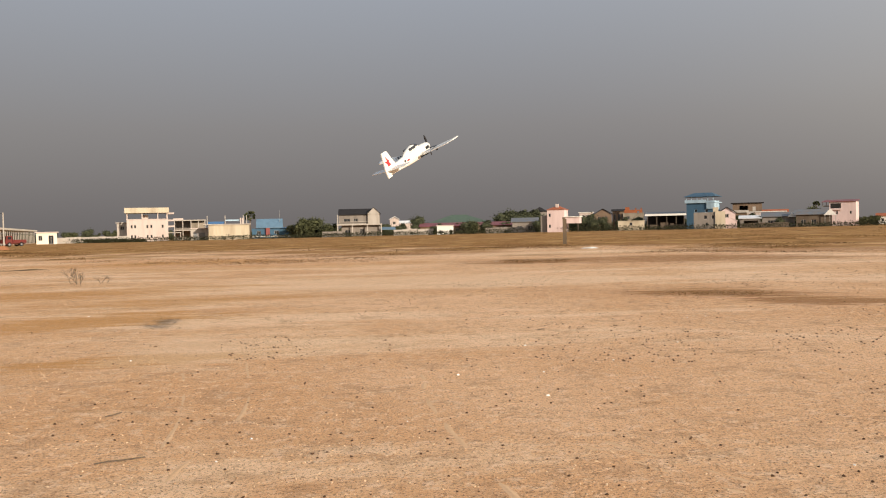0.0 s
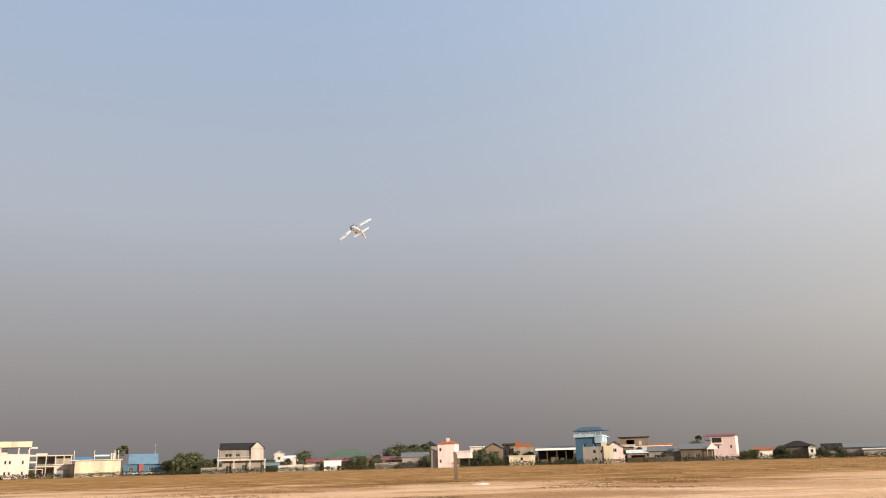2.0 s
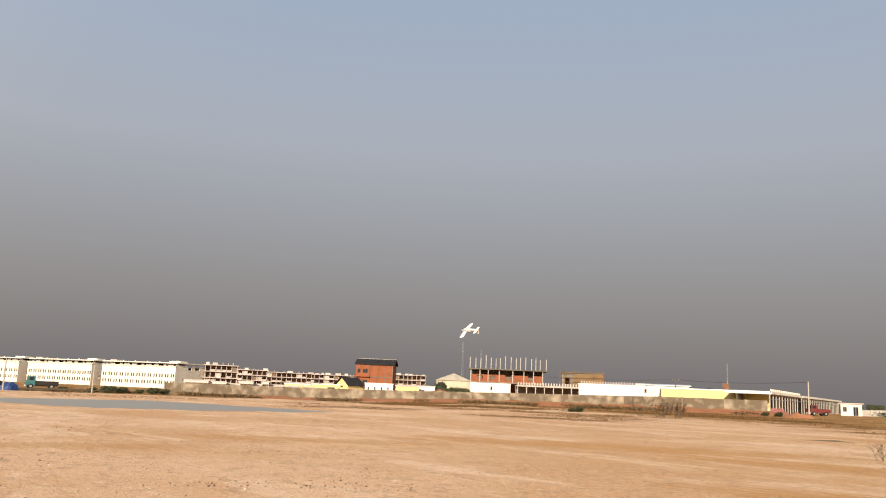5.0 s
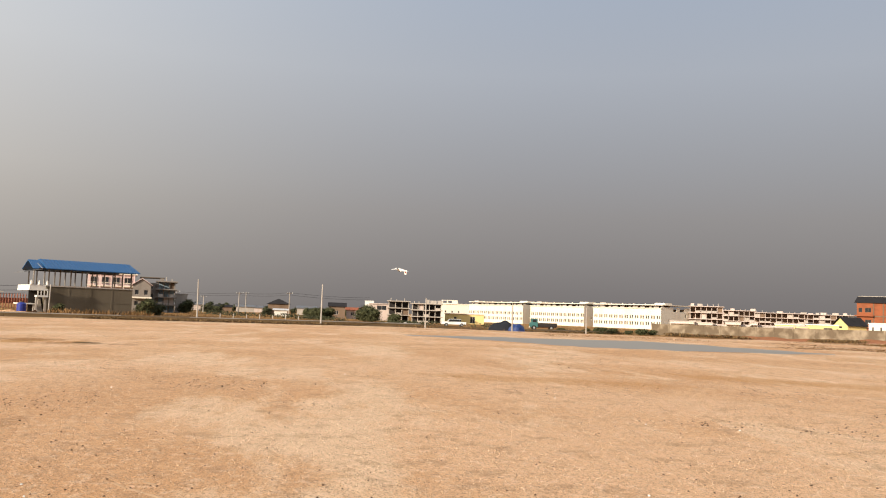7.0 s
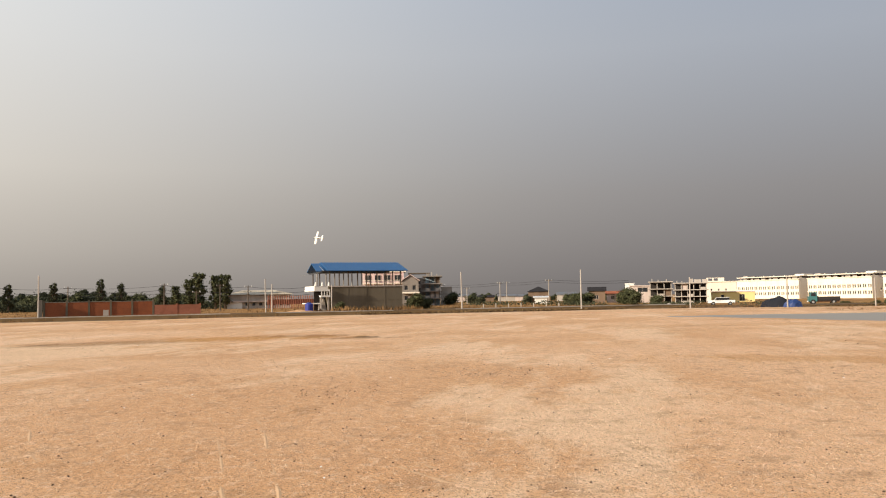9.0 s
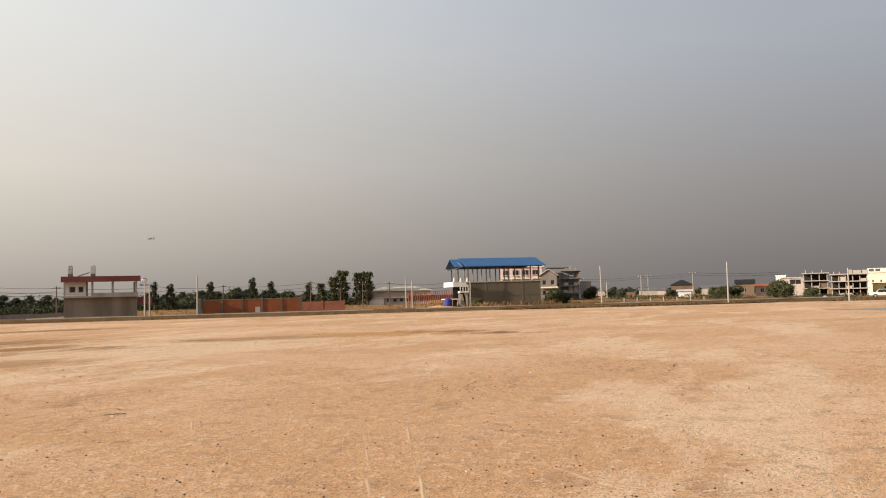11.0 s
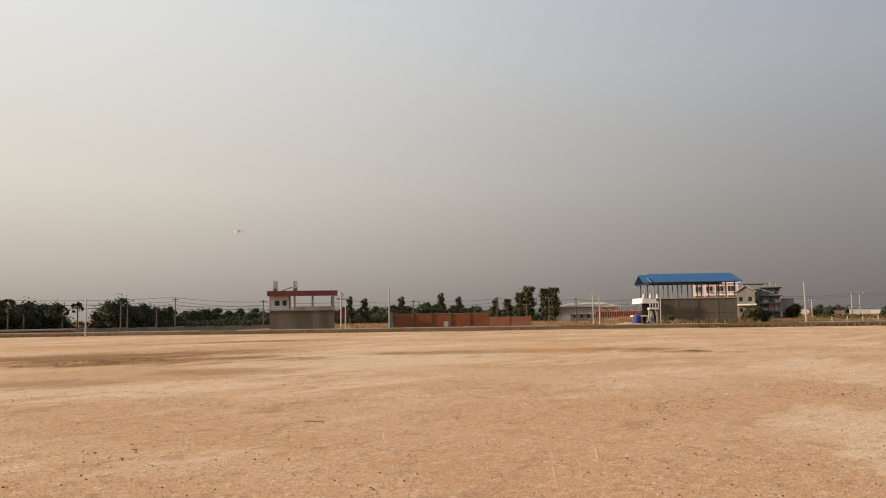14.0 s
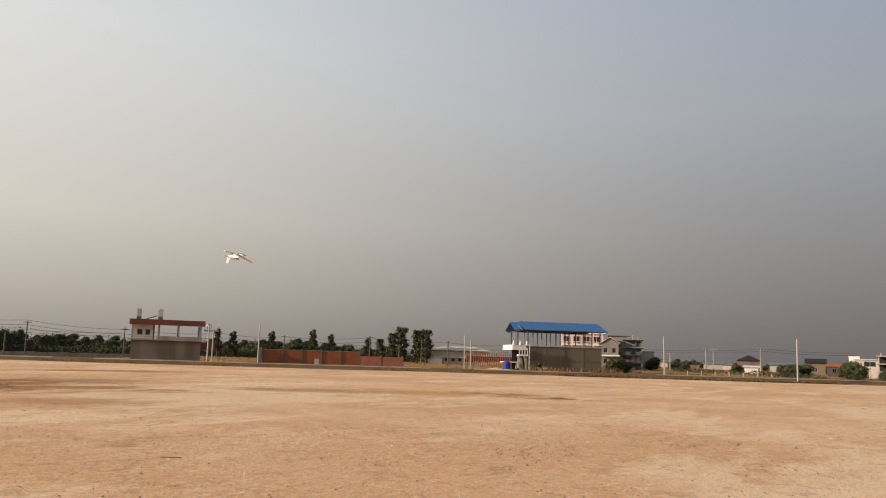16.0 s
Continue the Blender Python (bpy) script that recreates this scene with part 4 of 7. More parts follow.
def wheel(parent, x, y, r=0.45):
    bm = bmesh.new()
    tube(bm, (x, y, r), (x, y + 0.25, r), r, r, 14)
    o = part("wheel", bm, "rubber", parent)
    part("hub", tubes(((x, y - 0.02, r), (x, y, r), r * 0.5, r * 0.45, 10)), "steel", o)


def lorry(az, d, paint, label, turn=0, length=5.2, bed="dark"):
    """A flatbed lorry side on, its cab at the viewer's left."""
    t = thing("lorry", at(az, d, turn), label, "lorry", "vehicles round the lot")
    L = length
    bm = boxes((-L / 2, -L / 2 + 1.5, 0, 1.9, 0.55, 1.45))
    slab4(bm, ((-L / 2 + 0.25, 0.08, 2.2), (-L / 2 + 1.5, 0.08, 2.2), (-L / 2 + 1.5, 1.82, 2.2), (-L / 2 + 0.25, 1.82, 2.2)), 0.75)
    part("cab", bm, paint, t)
    part("side_window", boxes((-L / 2 + 0.5, -L / 2 + 1.25, 0.04, 0.075, 1.5, 2.05)), "glass", t)
    part("windscreen", boxes((-L / 2 + 0.2, -L / 2 + 0.245, 0.25, 1.65, 1.5, 2.05)), "glass", t)
    part("chassis", boxes((-L / 2 + 0.2, L / 2, 0.4, 1.5, 0.45, 0.65)), "rust", t)
    part("bed", boxes((-L / 2 + 1.6, L / 2 + 0.1, 0, 1.9, 0.66, 0.85), (-L / 2 + 1.6, -L / 2 + 1.68, 0, 1.9, 0.85, 1.5)), bed, t)
    for y in (0.0, 1.84):
        part("side_board", boxes((-L / 2 + 1.7, L / 2 + 0.1, y, y + 0.06, 0.86, 1.4)), bed, t)
    part("tail_board", boxes((L / 2 + 0.04, L / 2 + 0.1, 0.07, 1.83, 0.86, 1.4)), bed, t)
    for x in (-L / 2 + 0.8, L / 2 - 1.0):
        wheel(t, x, -0.02)
        wheel(t, x, 1.67)
    part("bumper", boxes((-L / 2 - 0.1, -L / 2, 0.1, 1.8, 0.45, 0.65)), "pure", t)
    return t


lorry(76.15, 166, "teal", "old teal flatbed lorry parked by the pool", 6)
lorry(27.0, 196, "red", "red lorry parked beside the shelter", 30, 4.4, "red")


def pickup(az, d, label, turn=0):
    t = thing("pickup", at(az, d, turn), label, "car", "vehicles round the lot")
    bm = boxes((-2.5, 2.5, 0, 1.75, 0.45, 1.0))
    slab4(bm, ((-0.9, 0.15, 1.55), (1.5, 0.15, 1.55), (1.5, 1.6, 1.55), (-0.9, 1.6, 1.55)), 0.06)
    slab4(bm, ((-1.3, 0.1, 1.02), (-0.9, 0.15, 1.52), (-0.9, 1.6, 1.52), (-1.3, 1.65, 1.02)), 0.05)
    part("body", bm, "carwhite", t)
    part("windows", boxes((-0.95, 1.5, 0.17, 1.58, 1.0, 1.49)), "glass", t)
    for x in (-1.55, 1.6):
        wheel(t, x, -0.05, 0.36)
        wheel(t, x, 1.55, 0.36)
    return t


pickup(82.2, 172, "white pickup parked at the edge of the field", 5)


def concrete_frame():
    """The unfinished block with brick infill and a comb of column stubs."""
    t = thing("building_site", at(46.6, 215), "unfinished block of orange brick with bare column stubs", "building site")
    shell(t, -9.2, 0.9, -3.0, 4, -0.8, 4.4, "pure", [(-4.1, -3.6, 2.6, 3.6)])
    part("floor_slab", boxes((-9.6, 9.4, -0.2, 14, 4.45, 4.75)), "concrete", t)
    holes = [(-7.6, -6.2, 5.3, 6.3), (-4.2, -3.0, 5.3, 6.3), (-0.5, 1.0, 5.2, 6.55), (5.3, 6.5, 5.2, 6.55)]
    part("brick_wall", facade(-9.2, 9.0, 4.75, 6.55, holes, 0.1), "brick", t, "raw orange brick infill")
    part("inner_wall", facade(-9.0, 8.8, 4.75, 7.7, [(-6.0, -4.6, 5.2, 7.0), (2.0, 3.4, 5.2, 7.0)], 4.0), "brown", t)
    part("roof_slab", boxes((-9.8, 10.0, -0.6, 14, 7.75, 7.98)), "blockwork", t)
    part("back_wall", boxes((-9.2, 9.0, 12, 12.2, -0.5, 7.7)), "brick", t)
    part("side_wall", boxes((8.8, 9.0, 0.3, 12, 4.75, 7.7)), "darkbrick", t)
    rnd = random.Random(4)
    for i in range(16):
        x = -9.4 + i * 1.28 + rnd.uniform(-0.15, 0.15)
        h = rnd.uniform(2.7, 3.5)
        part("column_stub", boxes((x - 0.09, x + 0.09, 0.2 + 3.5 * (i % 3), 0.4 + 3.5 * (i % 3), 8.05, 8.05 + h)), "pale", t)
    posts("column", t, "pale", (-9.2, -6.9, -4.8, -2.0, 1.4, 4.2, 6.6, 8.9), -0.15, 4.75, 7.75, 0.22)
    # open canopy towards the white building
    c = thing("canopy", at(43.6, 196, 6), "long low concrete canopy with a balustrade", "canopy")
    part("roof_slab", boxes((-8, 8.6, 0, 8, 3.7, 4.05)), "pale", c)
    part("back_wall", boxes((-8, 8.4, 6, 6.2, -0.5, 3.7)), "grey", c)
    posts("column", c, "pale", [-7.8 + 2.05 * i for i in range(9)], 0.2, -0.5, 3.7, 0.22)
    for i in range(26):
        part("baluster", boxes((-7.8 + i * 0.63, -7.55 + i * 0.63, 0.1, 0.35, 4.05, 4.65)), "white", c)


concrete_frame()


def brick_tower():
    t = thing("house", at(55.6, 230, -7), "bare brick three-storey house with a dark roof", "house", "houses round the lot")
    holes = [(-4.4, -3.6, 3.5, 4.6), (-3.0, -1.6, 3.5, 4.6), (-4.4, -3.6, 6.4, 7.5), (-3.0, -1.6, 6.4, 7.5)]
    shell(t, -4.8, -1.2, -0.2, 9, -0.8, 8.8, "brick", holes, frame_mat="timber")
    shell(t, -1.15, 5.2, 0.0, 9, -0.8, 8.8, "brick")
    for z in (2.6, 5.4):
        part("floor_band", boxes((-5.2, -1.0, -1.0, 0.0, z, z + 0.3)), "brick", t)
    posts("pier", t, "brown", (-1.1, 1.0, 3.1, 5.05), -0.12, -0.5, 8.8, 0.25)
    part("tie_beam", boxes((-1.15, 5.2, -0.08, -0.003, 5.3, 5.6)), "brown", t)
    part("ridge_cap", boxes((-5.2, 5.6, 4.4, 4.6, 10.4, 10.5)), "pale", t)
    part("roof", gable_roof(-4.8, 5.2, 0, 9, 8.8, 10.4, 0.5), "darkroof", t)


brick_tower()
house("house", "yellow cottage with a dark gabled roof", 58.3, 200, 9.4, 7, 2.9, "yellow", "pure", [(-1.2, 0.6, -0.4, 2.4), (3.2, 4.0, 1.0, 2.2)], over=0.15)
t = house("cottage", "yellow cottage end under a steep dark roof", 57.7, 199.6, 3.6, 6, 3.0, "yellow", "darkroof", [(-0.4, 0.4, 2.4, 2.9)], "front_gable", 1.9, turn=-38, category="cottage")
house("house", "low white row with small windows", 55.2, 195, 6.4, 6, 3.35, "pure", "pure", grid(-2.6, 1.5, 4, 1.8, 1, 1, 0.35, 0.9), over=0.12)
house("house", "low yellow house with a door", 53.3, 197, 5.4, 6, 2.9, "yellow", "white", [(-0.4, 0.4, -0.5, 1.9)], over=0.15)
house("house", "white low house past the wall", 52.0, 205, 4.0, 6, 3.0, "pure", "white", [(-1.2, -0.4, 1.2, 2.2)], over=0.15)
house("hall", "cream hall with a broad pale roof", 50.2, 262, 10.6, 14, 5.4, "cream", "cream", [(-3.6, -2.6, 3.6, 4.6)], "hip", 2.4, category="hall")
house("hut", "small red-roofed hut behind the wall", 51.1, 186, 2.6, 3, 1.9, "pale", "orangeroof", (), "front_gable", 0.5, category="hut")
house("house", "low yellow row by the cottages", 60.6, 196, 5.8, 6, 2.8, "yellow", "pure", [(-0.6, 0.4, 0.6, 1.8)], over=0.15)


def scaffolding():
    t = thing("scaffolded_building", at(41.65, 232), "half-built block wrapped in bamboo scaffolding", "building site")
    part("core", facade(-5.2, 5.2, 1.0, 8.2, grid(-4.4, 2.4, 4, 5.2, 1, 1, 1.4, 1.8), 0.8), "concrete", t)
    part("back_wall", boxes((-5.2, 5.2, 6, 6.2, -0.5, 8.2)), "brick", t)
    part("roof_slab", boxes((-5.6, 5.6, 0.4, 6.5, 8.2, 8.5)), "timber", t)
    for i in range(10):
        x = -5.8 + i * 1.29
        part("pole", tubes(((x, 0, -0.5), (x, 0, 9.0), 0.07, 0.06, 5)), "bamboo", t)
    for z in (4.6, 5.8, 7.0, 8.0):
        part("rail", tubes(((-6.0, -0.05, z), (6.0, -0.05, z + 0.1), 0.06, 0.06, 5)), "bamboo", t)
    part("net", boxes((-2.0, 5.6, 0.3, 0.34, 4.8, 7.9)), "bamboo", t, "ochre dust net")
    part("side_brick", boxes((5.2, 6.0, 0.6, 6, 3.0, 8.4)), "brick", t)


scaffolding()


def lattice_mast(az, d, h, r):
    bm = bmesh.new()
    for i in range(3):
        a = i * 2.094
        tube(bm, (r * math.cos(a), r * math.sin(a), 0), (0.3 * r * math.cos(a), 0.3 * r * math.sin(a), h), 0.06, 0.04, 4)
    n = int(h / 1.6)
    for k in range(n):
        f0, f1 = 1 - 0.7 * k / n, 1 - 0.7 * (k + 1) / n
        for i in range(3):
            a, b = i * 2.094, (i + 1) * 2.094
            tube(bm, (r * f0 * math.cos(a), r * f0 * math.sin(a), h * k / n), (r * f1 * math.cos(b), r * f1 * math.sin(b), h * (k + 1) / n), 0.03, 0.03, 3)
    solid("lattice_mast", bm, "steel", at(az, d), "tall thin lattice radio mast far behind the site", "mast", "radio masts")


lattice_mast(49.65, 420, 27, 0.8)
lattice_mast(48.4, 440, 24, 0.7)
lattice_mast(32.4, 430, 21, 0.5)


# ---- terraces of white town houses to the west ----
TERRACE_TURN = -35.0


def terrace(start, w, depth, label, pairs=13):
    """One block of the white row, measured along the row from its near end: two rows of slit windows in pairs, a recessed top floor under a thin slab."""
    base = at(68.45, 280, TERRACE_TURN, -0.7)
    t = thing("terrace_block", base @ pose(-start - w, 0, 0), label, "terrace", "white terrace blocks")
    h, step = 8.5, w / pairs
    holes = []
    for i in range(pairs):
        for z in (1.25, 3.35):
            for off in (0.22, 0.62):
                holes.append(((i + off) * step, (i + off) * step + 0.56, z, z + 1.2))
    side = [(depth * 0.25, depth * 0.25 + 0.6, 2.2, 3.2), (depth * 0.55, depth * 0.55 + 0.6, 2.2, 3.2), (depth * 0.8, depth * 0.8 + 0.6, 4.2, 5.2), (depth * 0.4, depth * 0.4 + 2.0, 6.0, 7.3), (depth * 0.62, depth * 0.62 + 2.6, 6.0, 7.3)]
    shell(t, 0, w, 0, depth, -0.8, 6.9, "ivory", holes, frame_mat="ivory", right_holes=side)
    part("top_floor", facade(0.2, w - 0.2, 6.9, 7.85, [((i + 0.3) * w / 10, (i + 0.3) * w / 10 + (1.0, 1.8, 0.7)[i % 3], 7.0, 7.8) for i in range(10)], 1.6), "pale", t)
    part("cornice", boxes((-0.15, w + 0.15, -0.3, 0.0, 6.75, 7.0)), "ivory", t)
    part("roof_slab", boxes((-0.2, w + 0.4, 0.3, depth + 0.3, 7.85, 8.15)), "ivory", t)
    part("top_floor_back", boxes((0.2, w - 0.2, 5.0, 5.2, 6.9, 7.85)), "brown", t)
    part("roof_room", boxes((w - 4.6, w - 0.6, 3, 7, 8.15, 8.15 + 0.55)), "ivory", t)
    part("roof_room", boxes((1.0, 3.4, 2.5, 6, 8.15, 8.6)), "pale", t)
    for i in range(6):
        part("roof_post", boxes(((i + 0.5) * w / 6, (i + 0.5) * w / 6 + 0.22, 1.0, 1.3, 8.15, 8.45)), "ivory", t)
    return t


terrace(0.0, 27.8, 17.0, "white terrace block with two rows of slit windows")
terrace(31.9, 25.9, 15.0, "white terrace block with two rows of slit windows")
terrace(61.7, 30.6, 15.0, "white terrace block behind the parked lorry", 14)
t = house("house", "white two-storey end house with small square windows", 82.2, 281, 9.2, 8, 5.9, "ivory", "ivory", grid(-3.2, 2.2, 3, 3.1, 1, 1, 0.5, 0.7), over=0.3)
part("parapet", facade(-4.4, 1.0, 6.12, 7.3, [(-3.9, -2.6, 6.3, 7.1), (-2.2, -0.9, 6.3, 7.1)], 0.5), "ivory", t)
house("house", "low yellow house before the white end house", 81.5, 236, 11.0, 6, 2.6, "yellow", "white", [(-3.0, -2.2, 0.9, 1.9), (1.6, 3.0, 0.2, 2.0)], over=0.2)


def frame_block(az, d, w, h, floors, label, bays, turn=0.0, wall="brown", frame_mat="white"):
    """A skeleton of slabs and columns, some bays already walled, roof rooms and stubs on top."""
    rnd = random.Random(int(az * 10))
    t = thing("concrete_skeleton", at(az, d, turn), label, "building site", "unfinished concrete blocks")
    dz, step = h / floors, (w - 0.3) / bays
    for k in range(1, floors + 1):
        part("floor_slab", boxes((-w / 2 - 0.4, w / 2 + 0.4, -0.9, 9, k * dz - 0.22, k * dz)), frame_mat, t)
    for k in range(floors):
        posts("column", t, frame_mat, [-w / 2 + 0.15 + i * step for i in range(bays + 1)], 0.0, k * dz - (1 if k == 0 else 0), (k + 1) * dz - 0.22, 0.2)
        for i in range(bays):
            x = -w / 2 + 0.3 + i * step
            if rnd.random() < 0.16:
                part("infill_wall", boxes((x, x + step - 0.3, 0.3, 0.45, k * dz, (k + 1) * dz - 0.22)), rnd.choice(("pale", "white", "brown")), t)
            elif rnd.random() < 0.5:
                part("balcony_wall", boxes((x, x + step - 0.3, -0.85, -0.7, k * dz, k * dz + 0.55)), "pale", t)
    part("back_wall", boxes((-w / 2, w / 2, 3.6, 3.8, -1, h - 0.3)), wall, t)
    for i in range(bays):
        x = -w / 2 + (i + rnd.uniform(0.1, 0.5)) * step
        if rnd.random() < 0.45:
            part("roof_room", boxes((x, x + step * rnd.uniform(0.6, 1.2), 1.0, 5.0, h, h + rnd.uniform(0.4, 1.1))), rnd.choice((frame_mat, "pale", frame_mat)), t)
        else:
            part("column_stub", boxes((x, x + 0.18, 0.4, 0.6, h, h + rnd.uniform(0.3, 0.9))), "pale", t)
    return t


frame_block(65.6, 292, 10.6, 8.3, 4, "concrete skeleton of an unfinished terrace", 6)
frame_block(63.6, 340, 11.5, 8.0, 4, "far concrete skeleton of an unfinished terrace", 6)
frame_block(61.2, 384, 20.0, 8.2, 4, "far concrete skeleton with white slabs", 9)
frame_block(58.4, 404, 21.0, 8.3, 4, "far concrete skeleton with white slabs", 9)
frame_block(53.3, 404, 17.0, 9.4, 4, "far concrete skeleton with white slabs", 8)
# dark back walls here put shade into the open floors by colour
frame_block(86.0, 236, 5.8, 5.8, 3, "dark concrete skeleton with open floors", 3, wall="dark", frame_mat="pale")
frame_block(84.1, 226, 8.0, 5.2, 3, "dark concrete skeleton with open floors", 5, wall="dark", frame_mat="pale")
house("house", "white house with an open upper floor", 87.2, 244, 6.4, 8, 4.7, "white", "white", [(-1.2, 1.6, 3.0, 4.3), (-2.6, -1.8, 1.0, 2.0)], over=0.3)
house("house", "white stair tower beside the open house", 88.0, 250, 2.6, 5, 5.4, "pure", "pure", (), over=0.1)
for az, d, w, h, wall in ((67.1, 172, 4.6, 2.6, "ivory"), (65.9, 174, 4.2, 2.5, "ivory"), (64.95, 176, 2.2, 2.2, "pale"), (63.95, 178, 2.9, 2.75, "ivory"), (63.25, 180, 2.2, 2.3, "pale"), (62.7, 182, 1.4, 2.8, "ivory"), (61.4, 184, 6.8, 2.3, "pale"), (59.9, 186, 2.4, 2.5, "yellow")):
    t = house("house", "low plastered row house behind the cement wall", az, d, w, 5, h, wall, "white", [(-w * 0.36, -w * 0.36 + 0.4, 1.2, 2.0), (w * 0.2, w * 0.2 + 0.4, 1.2, 2.0)], over=0.12, group="low row houses")
    part("porch_roof", boxes((-w * 0.5, w * 0.5, -0.9, -0.12, h - 0.35, h - 0.2)), "white", t)

# ---- along the lane to the south-west ----
house("house", "small house with a dark hipped roof", 94.05, 232, 5.6, 6, 3.0, "brown", "darkroof", [(-1.0, 0.6, 0.8, 1.8)], "hip", 1.4)
house("shack", "low white shack by the field", 93.9, 205, 3.0, 3, 1.4, "pure", "whiteroof", (), "pitch", 0.4, category="shack")
house("house", "small far house with a dark roof", 90.15, 242, 4.6, 6, 3.4, "brown", "darkroof", [(-0.8, 0.4, 1.0, 2.2)], "gable", 1.1)
house("house", "white house with an orange roof among trees", 89.0, 250, 4.6, 6, 2.6, "white", "orangeroof", [(-1.0, 0.0, 1.0, 2.0)], "gable", 0.8)
house("house", "far pale house behind the field", 92.2, 300, 6.5, 6, 2.4, "pale", "greyroof", (), "gable", 0.9)
for i, (az, w, h) in enumerate(((100.4, 6, 1.9), (99.2, 7, 2.2), (97.6, 6, 1.7), (96.2, 7, 2.0), (95.2, 5, 1.8), (91.0, 6, 1.8))):
    house("house", "low far house in the haze", az, 330, w, 6, h, ("pale", "white", "brown")[i % 3], ("greyroof", "greyroof", "darkroof")[i % 3], (), "gable", 0.8, group="far low houses")


def blue_roof_house():
    """The unfinished house: blind cement ground floor, open upper floor, blue roof."""
    t = thing("unfinished_house", at(105.75, 128, 16), "unfinished cement house with an open upper floor and blue metal roof", "house")
    # blockwork tone holds the shade of this front as well as its stains
    part("front_wall", boxes((-5.8, 5.75, 0, 0.2, -0.3, 3.55)), "blockwork", t)
    for x in (-5.8, -3.0, -0.1, 2.8, 5.55):
        part("pier", boxes((x, x + 0.2, -0.03, 0.0, -0.3, 3.5)), "blockwork", t)
    part("tie_beam", boxes((-5.8, 5.75, -0.035, -0.003, 1.5, 1.62)), "blockwork", t)
    part("side_wall", boxes((5.55, 5.75, 0.2, 9, -0.3, 3.55)), "blockwork", t)
    part("side_wall", boxes((-5.8, -5.6, 0.2, 9, -0.3, 3.55)), "blockwork", t)
    part("floor_slab", boxes((-6.0, 5.9, -0.1, 9.2, 3.55, 3.72)), "pale", t)
    for y in (0.1, 8.6):
        posts("column", t, "pale" if y > 1 else "timber", (-5.6, -4.15, -2.75, -1.3, 0.1, 1.75, 3.2, 4.3, 5.55), y, 3.72, 5.95, 0.15)
    part("roof_truss", boxes((-7.0, 6.0, -0.2, 0.0, 5.85, 6.0), (-7.0, 6.0, 8.8, 9.0, 5.85, 6.0)), "dark", t)
    for i in range(12):
        x = -6.6 + i * 1.1
        part("rafter", tubes(((x, -0.3, 5.95), (x, 4.5, 7.2), 0.05, 0.05, 4)), "steel", t)
    part("main_roof", gable_roof(-5.6, 6.05, 0, 9, 6.02, 7.42, 0.5, 0.1), "blueroof", t, "blue ribbed metal roof")
    for i in range(24):
        x = -5.9 + i * 0.51
        bm = bmesh.new()
        slab4(bm, ((x, -0.5, 6.07), (x + 0.05, -0.5, 6.07), (x + 0.05, 4.5, 7.47), (x, 4.5, 7.47)), 0.05)
        part("roof_rib", bm, "blueroof", t)
    part("entry_roof", gable_roof(-7.2, -6.2, 1.0, 7.0, 6.0, 7.25, 0.35, 0.1), "blueroof", t, "lower blue roof over the entry")
    bm = bmesh.new()
    slab4(bm, ((-8.7, 0.5, 5.45), (-6.0, 0.5, 6.0), (-6.0, 6.5, 6.0), (-8.7, 6.5, 5.45)), 0.08)
    part("lean_to_roof", bm, "greyroof", t, "grey sheet lean-to roof")
    posts("entry_post", t, "timber", (-8.0, -7.0), 0.7, 3.25, 5.6, 0.14)
    # white balcony and entry stair
    part("balcony_slab", boxes((-8.2, -5.85, -1.0, 6, 2.95, 3.2)), "pure", t)
    part("balcony_parapet", boxes((-8.2, -6.2, -1.0, -0.85, 3.2, 3.7), (-8.2, -8.05, -0.85, 5.8, 3.2, 3.7)), "pure", t, "white balcony parapet")
    for x in (-8.0, -7.0, -6.0):
        part("finial", tubes(((x, -0.9, 3.7), (x, -0.9, 4.3), 0.2, 0.08, 8)), "pure", t)
    part("lower_balcony", boxes((-7.3, -5.85, -1.2, -0.1, 2.05, 2.3)), "pure", t)
    for i in range(4):
        part("baluster", boxes((-7.2 + i * 0.4, -7.08 + i * 0.4, -1.18, -1.06, 2.3, 2.9)), "pure", t)
    posts("entry_column", t, "pale", (-7.2, -6.1), -0.9, -0.3, 2.05, 0.25)
    # near-black wall stands in for the shade under the balcony
    part("entry_back", boxes((-7.6, -5.82, 2.0, 2.2, -0.3, 2.95)), "dark", t, "near-black wall for the shade of the entry under the balcony")
    for i in range(9):
        part("step", boxes((-7.0 + i * 0.08, -6.1, 0.0 + i * 0.22, 0.3 + i * 0.22, -0.3, -0.1 + i * 0.24)), "pale", t)
    part("side_slab", boxes((-9.0, -7.3, -0.4, 4, 1.05, 1.2)), "pure", t)
    posts("side_post", t, "pale", (-8.9, -7.4), -0.3, -0.3, 1.05, 0.16)
    c = thing("water_tank", at(109.6, 106), "blue plastic water tank standing on the sand", "tank")
    bm = tubes(((0, 0, 0), (0, 0, 1.18), 0.5, 0.5, 20))
    tube(bm, (0, 0, 1.18), (0, 0, 1.34), 0.5, 0.2, 20)
    part("body", bm, "tank", c)
    for z in (0.3, 0.6, 0.9):
        part("hoop", tubes(((0, 0, z), (0, 0, z + 0.06), 0.525, 0.525, 20)), "tank", c)
    part("lid", tubes(((0, 0, 1.35), (0, 0, 1.42), 0.22, 0.2, 14)), "blackplastic", c)


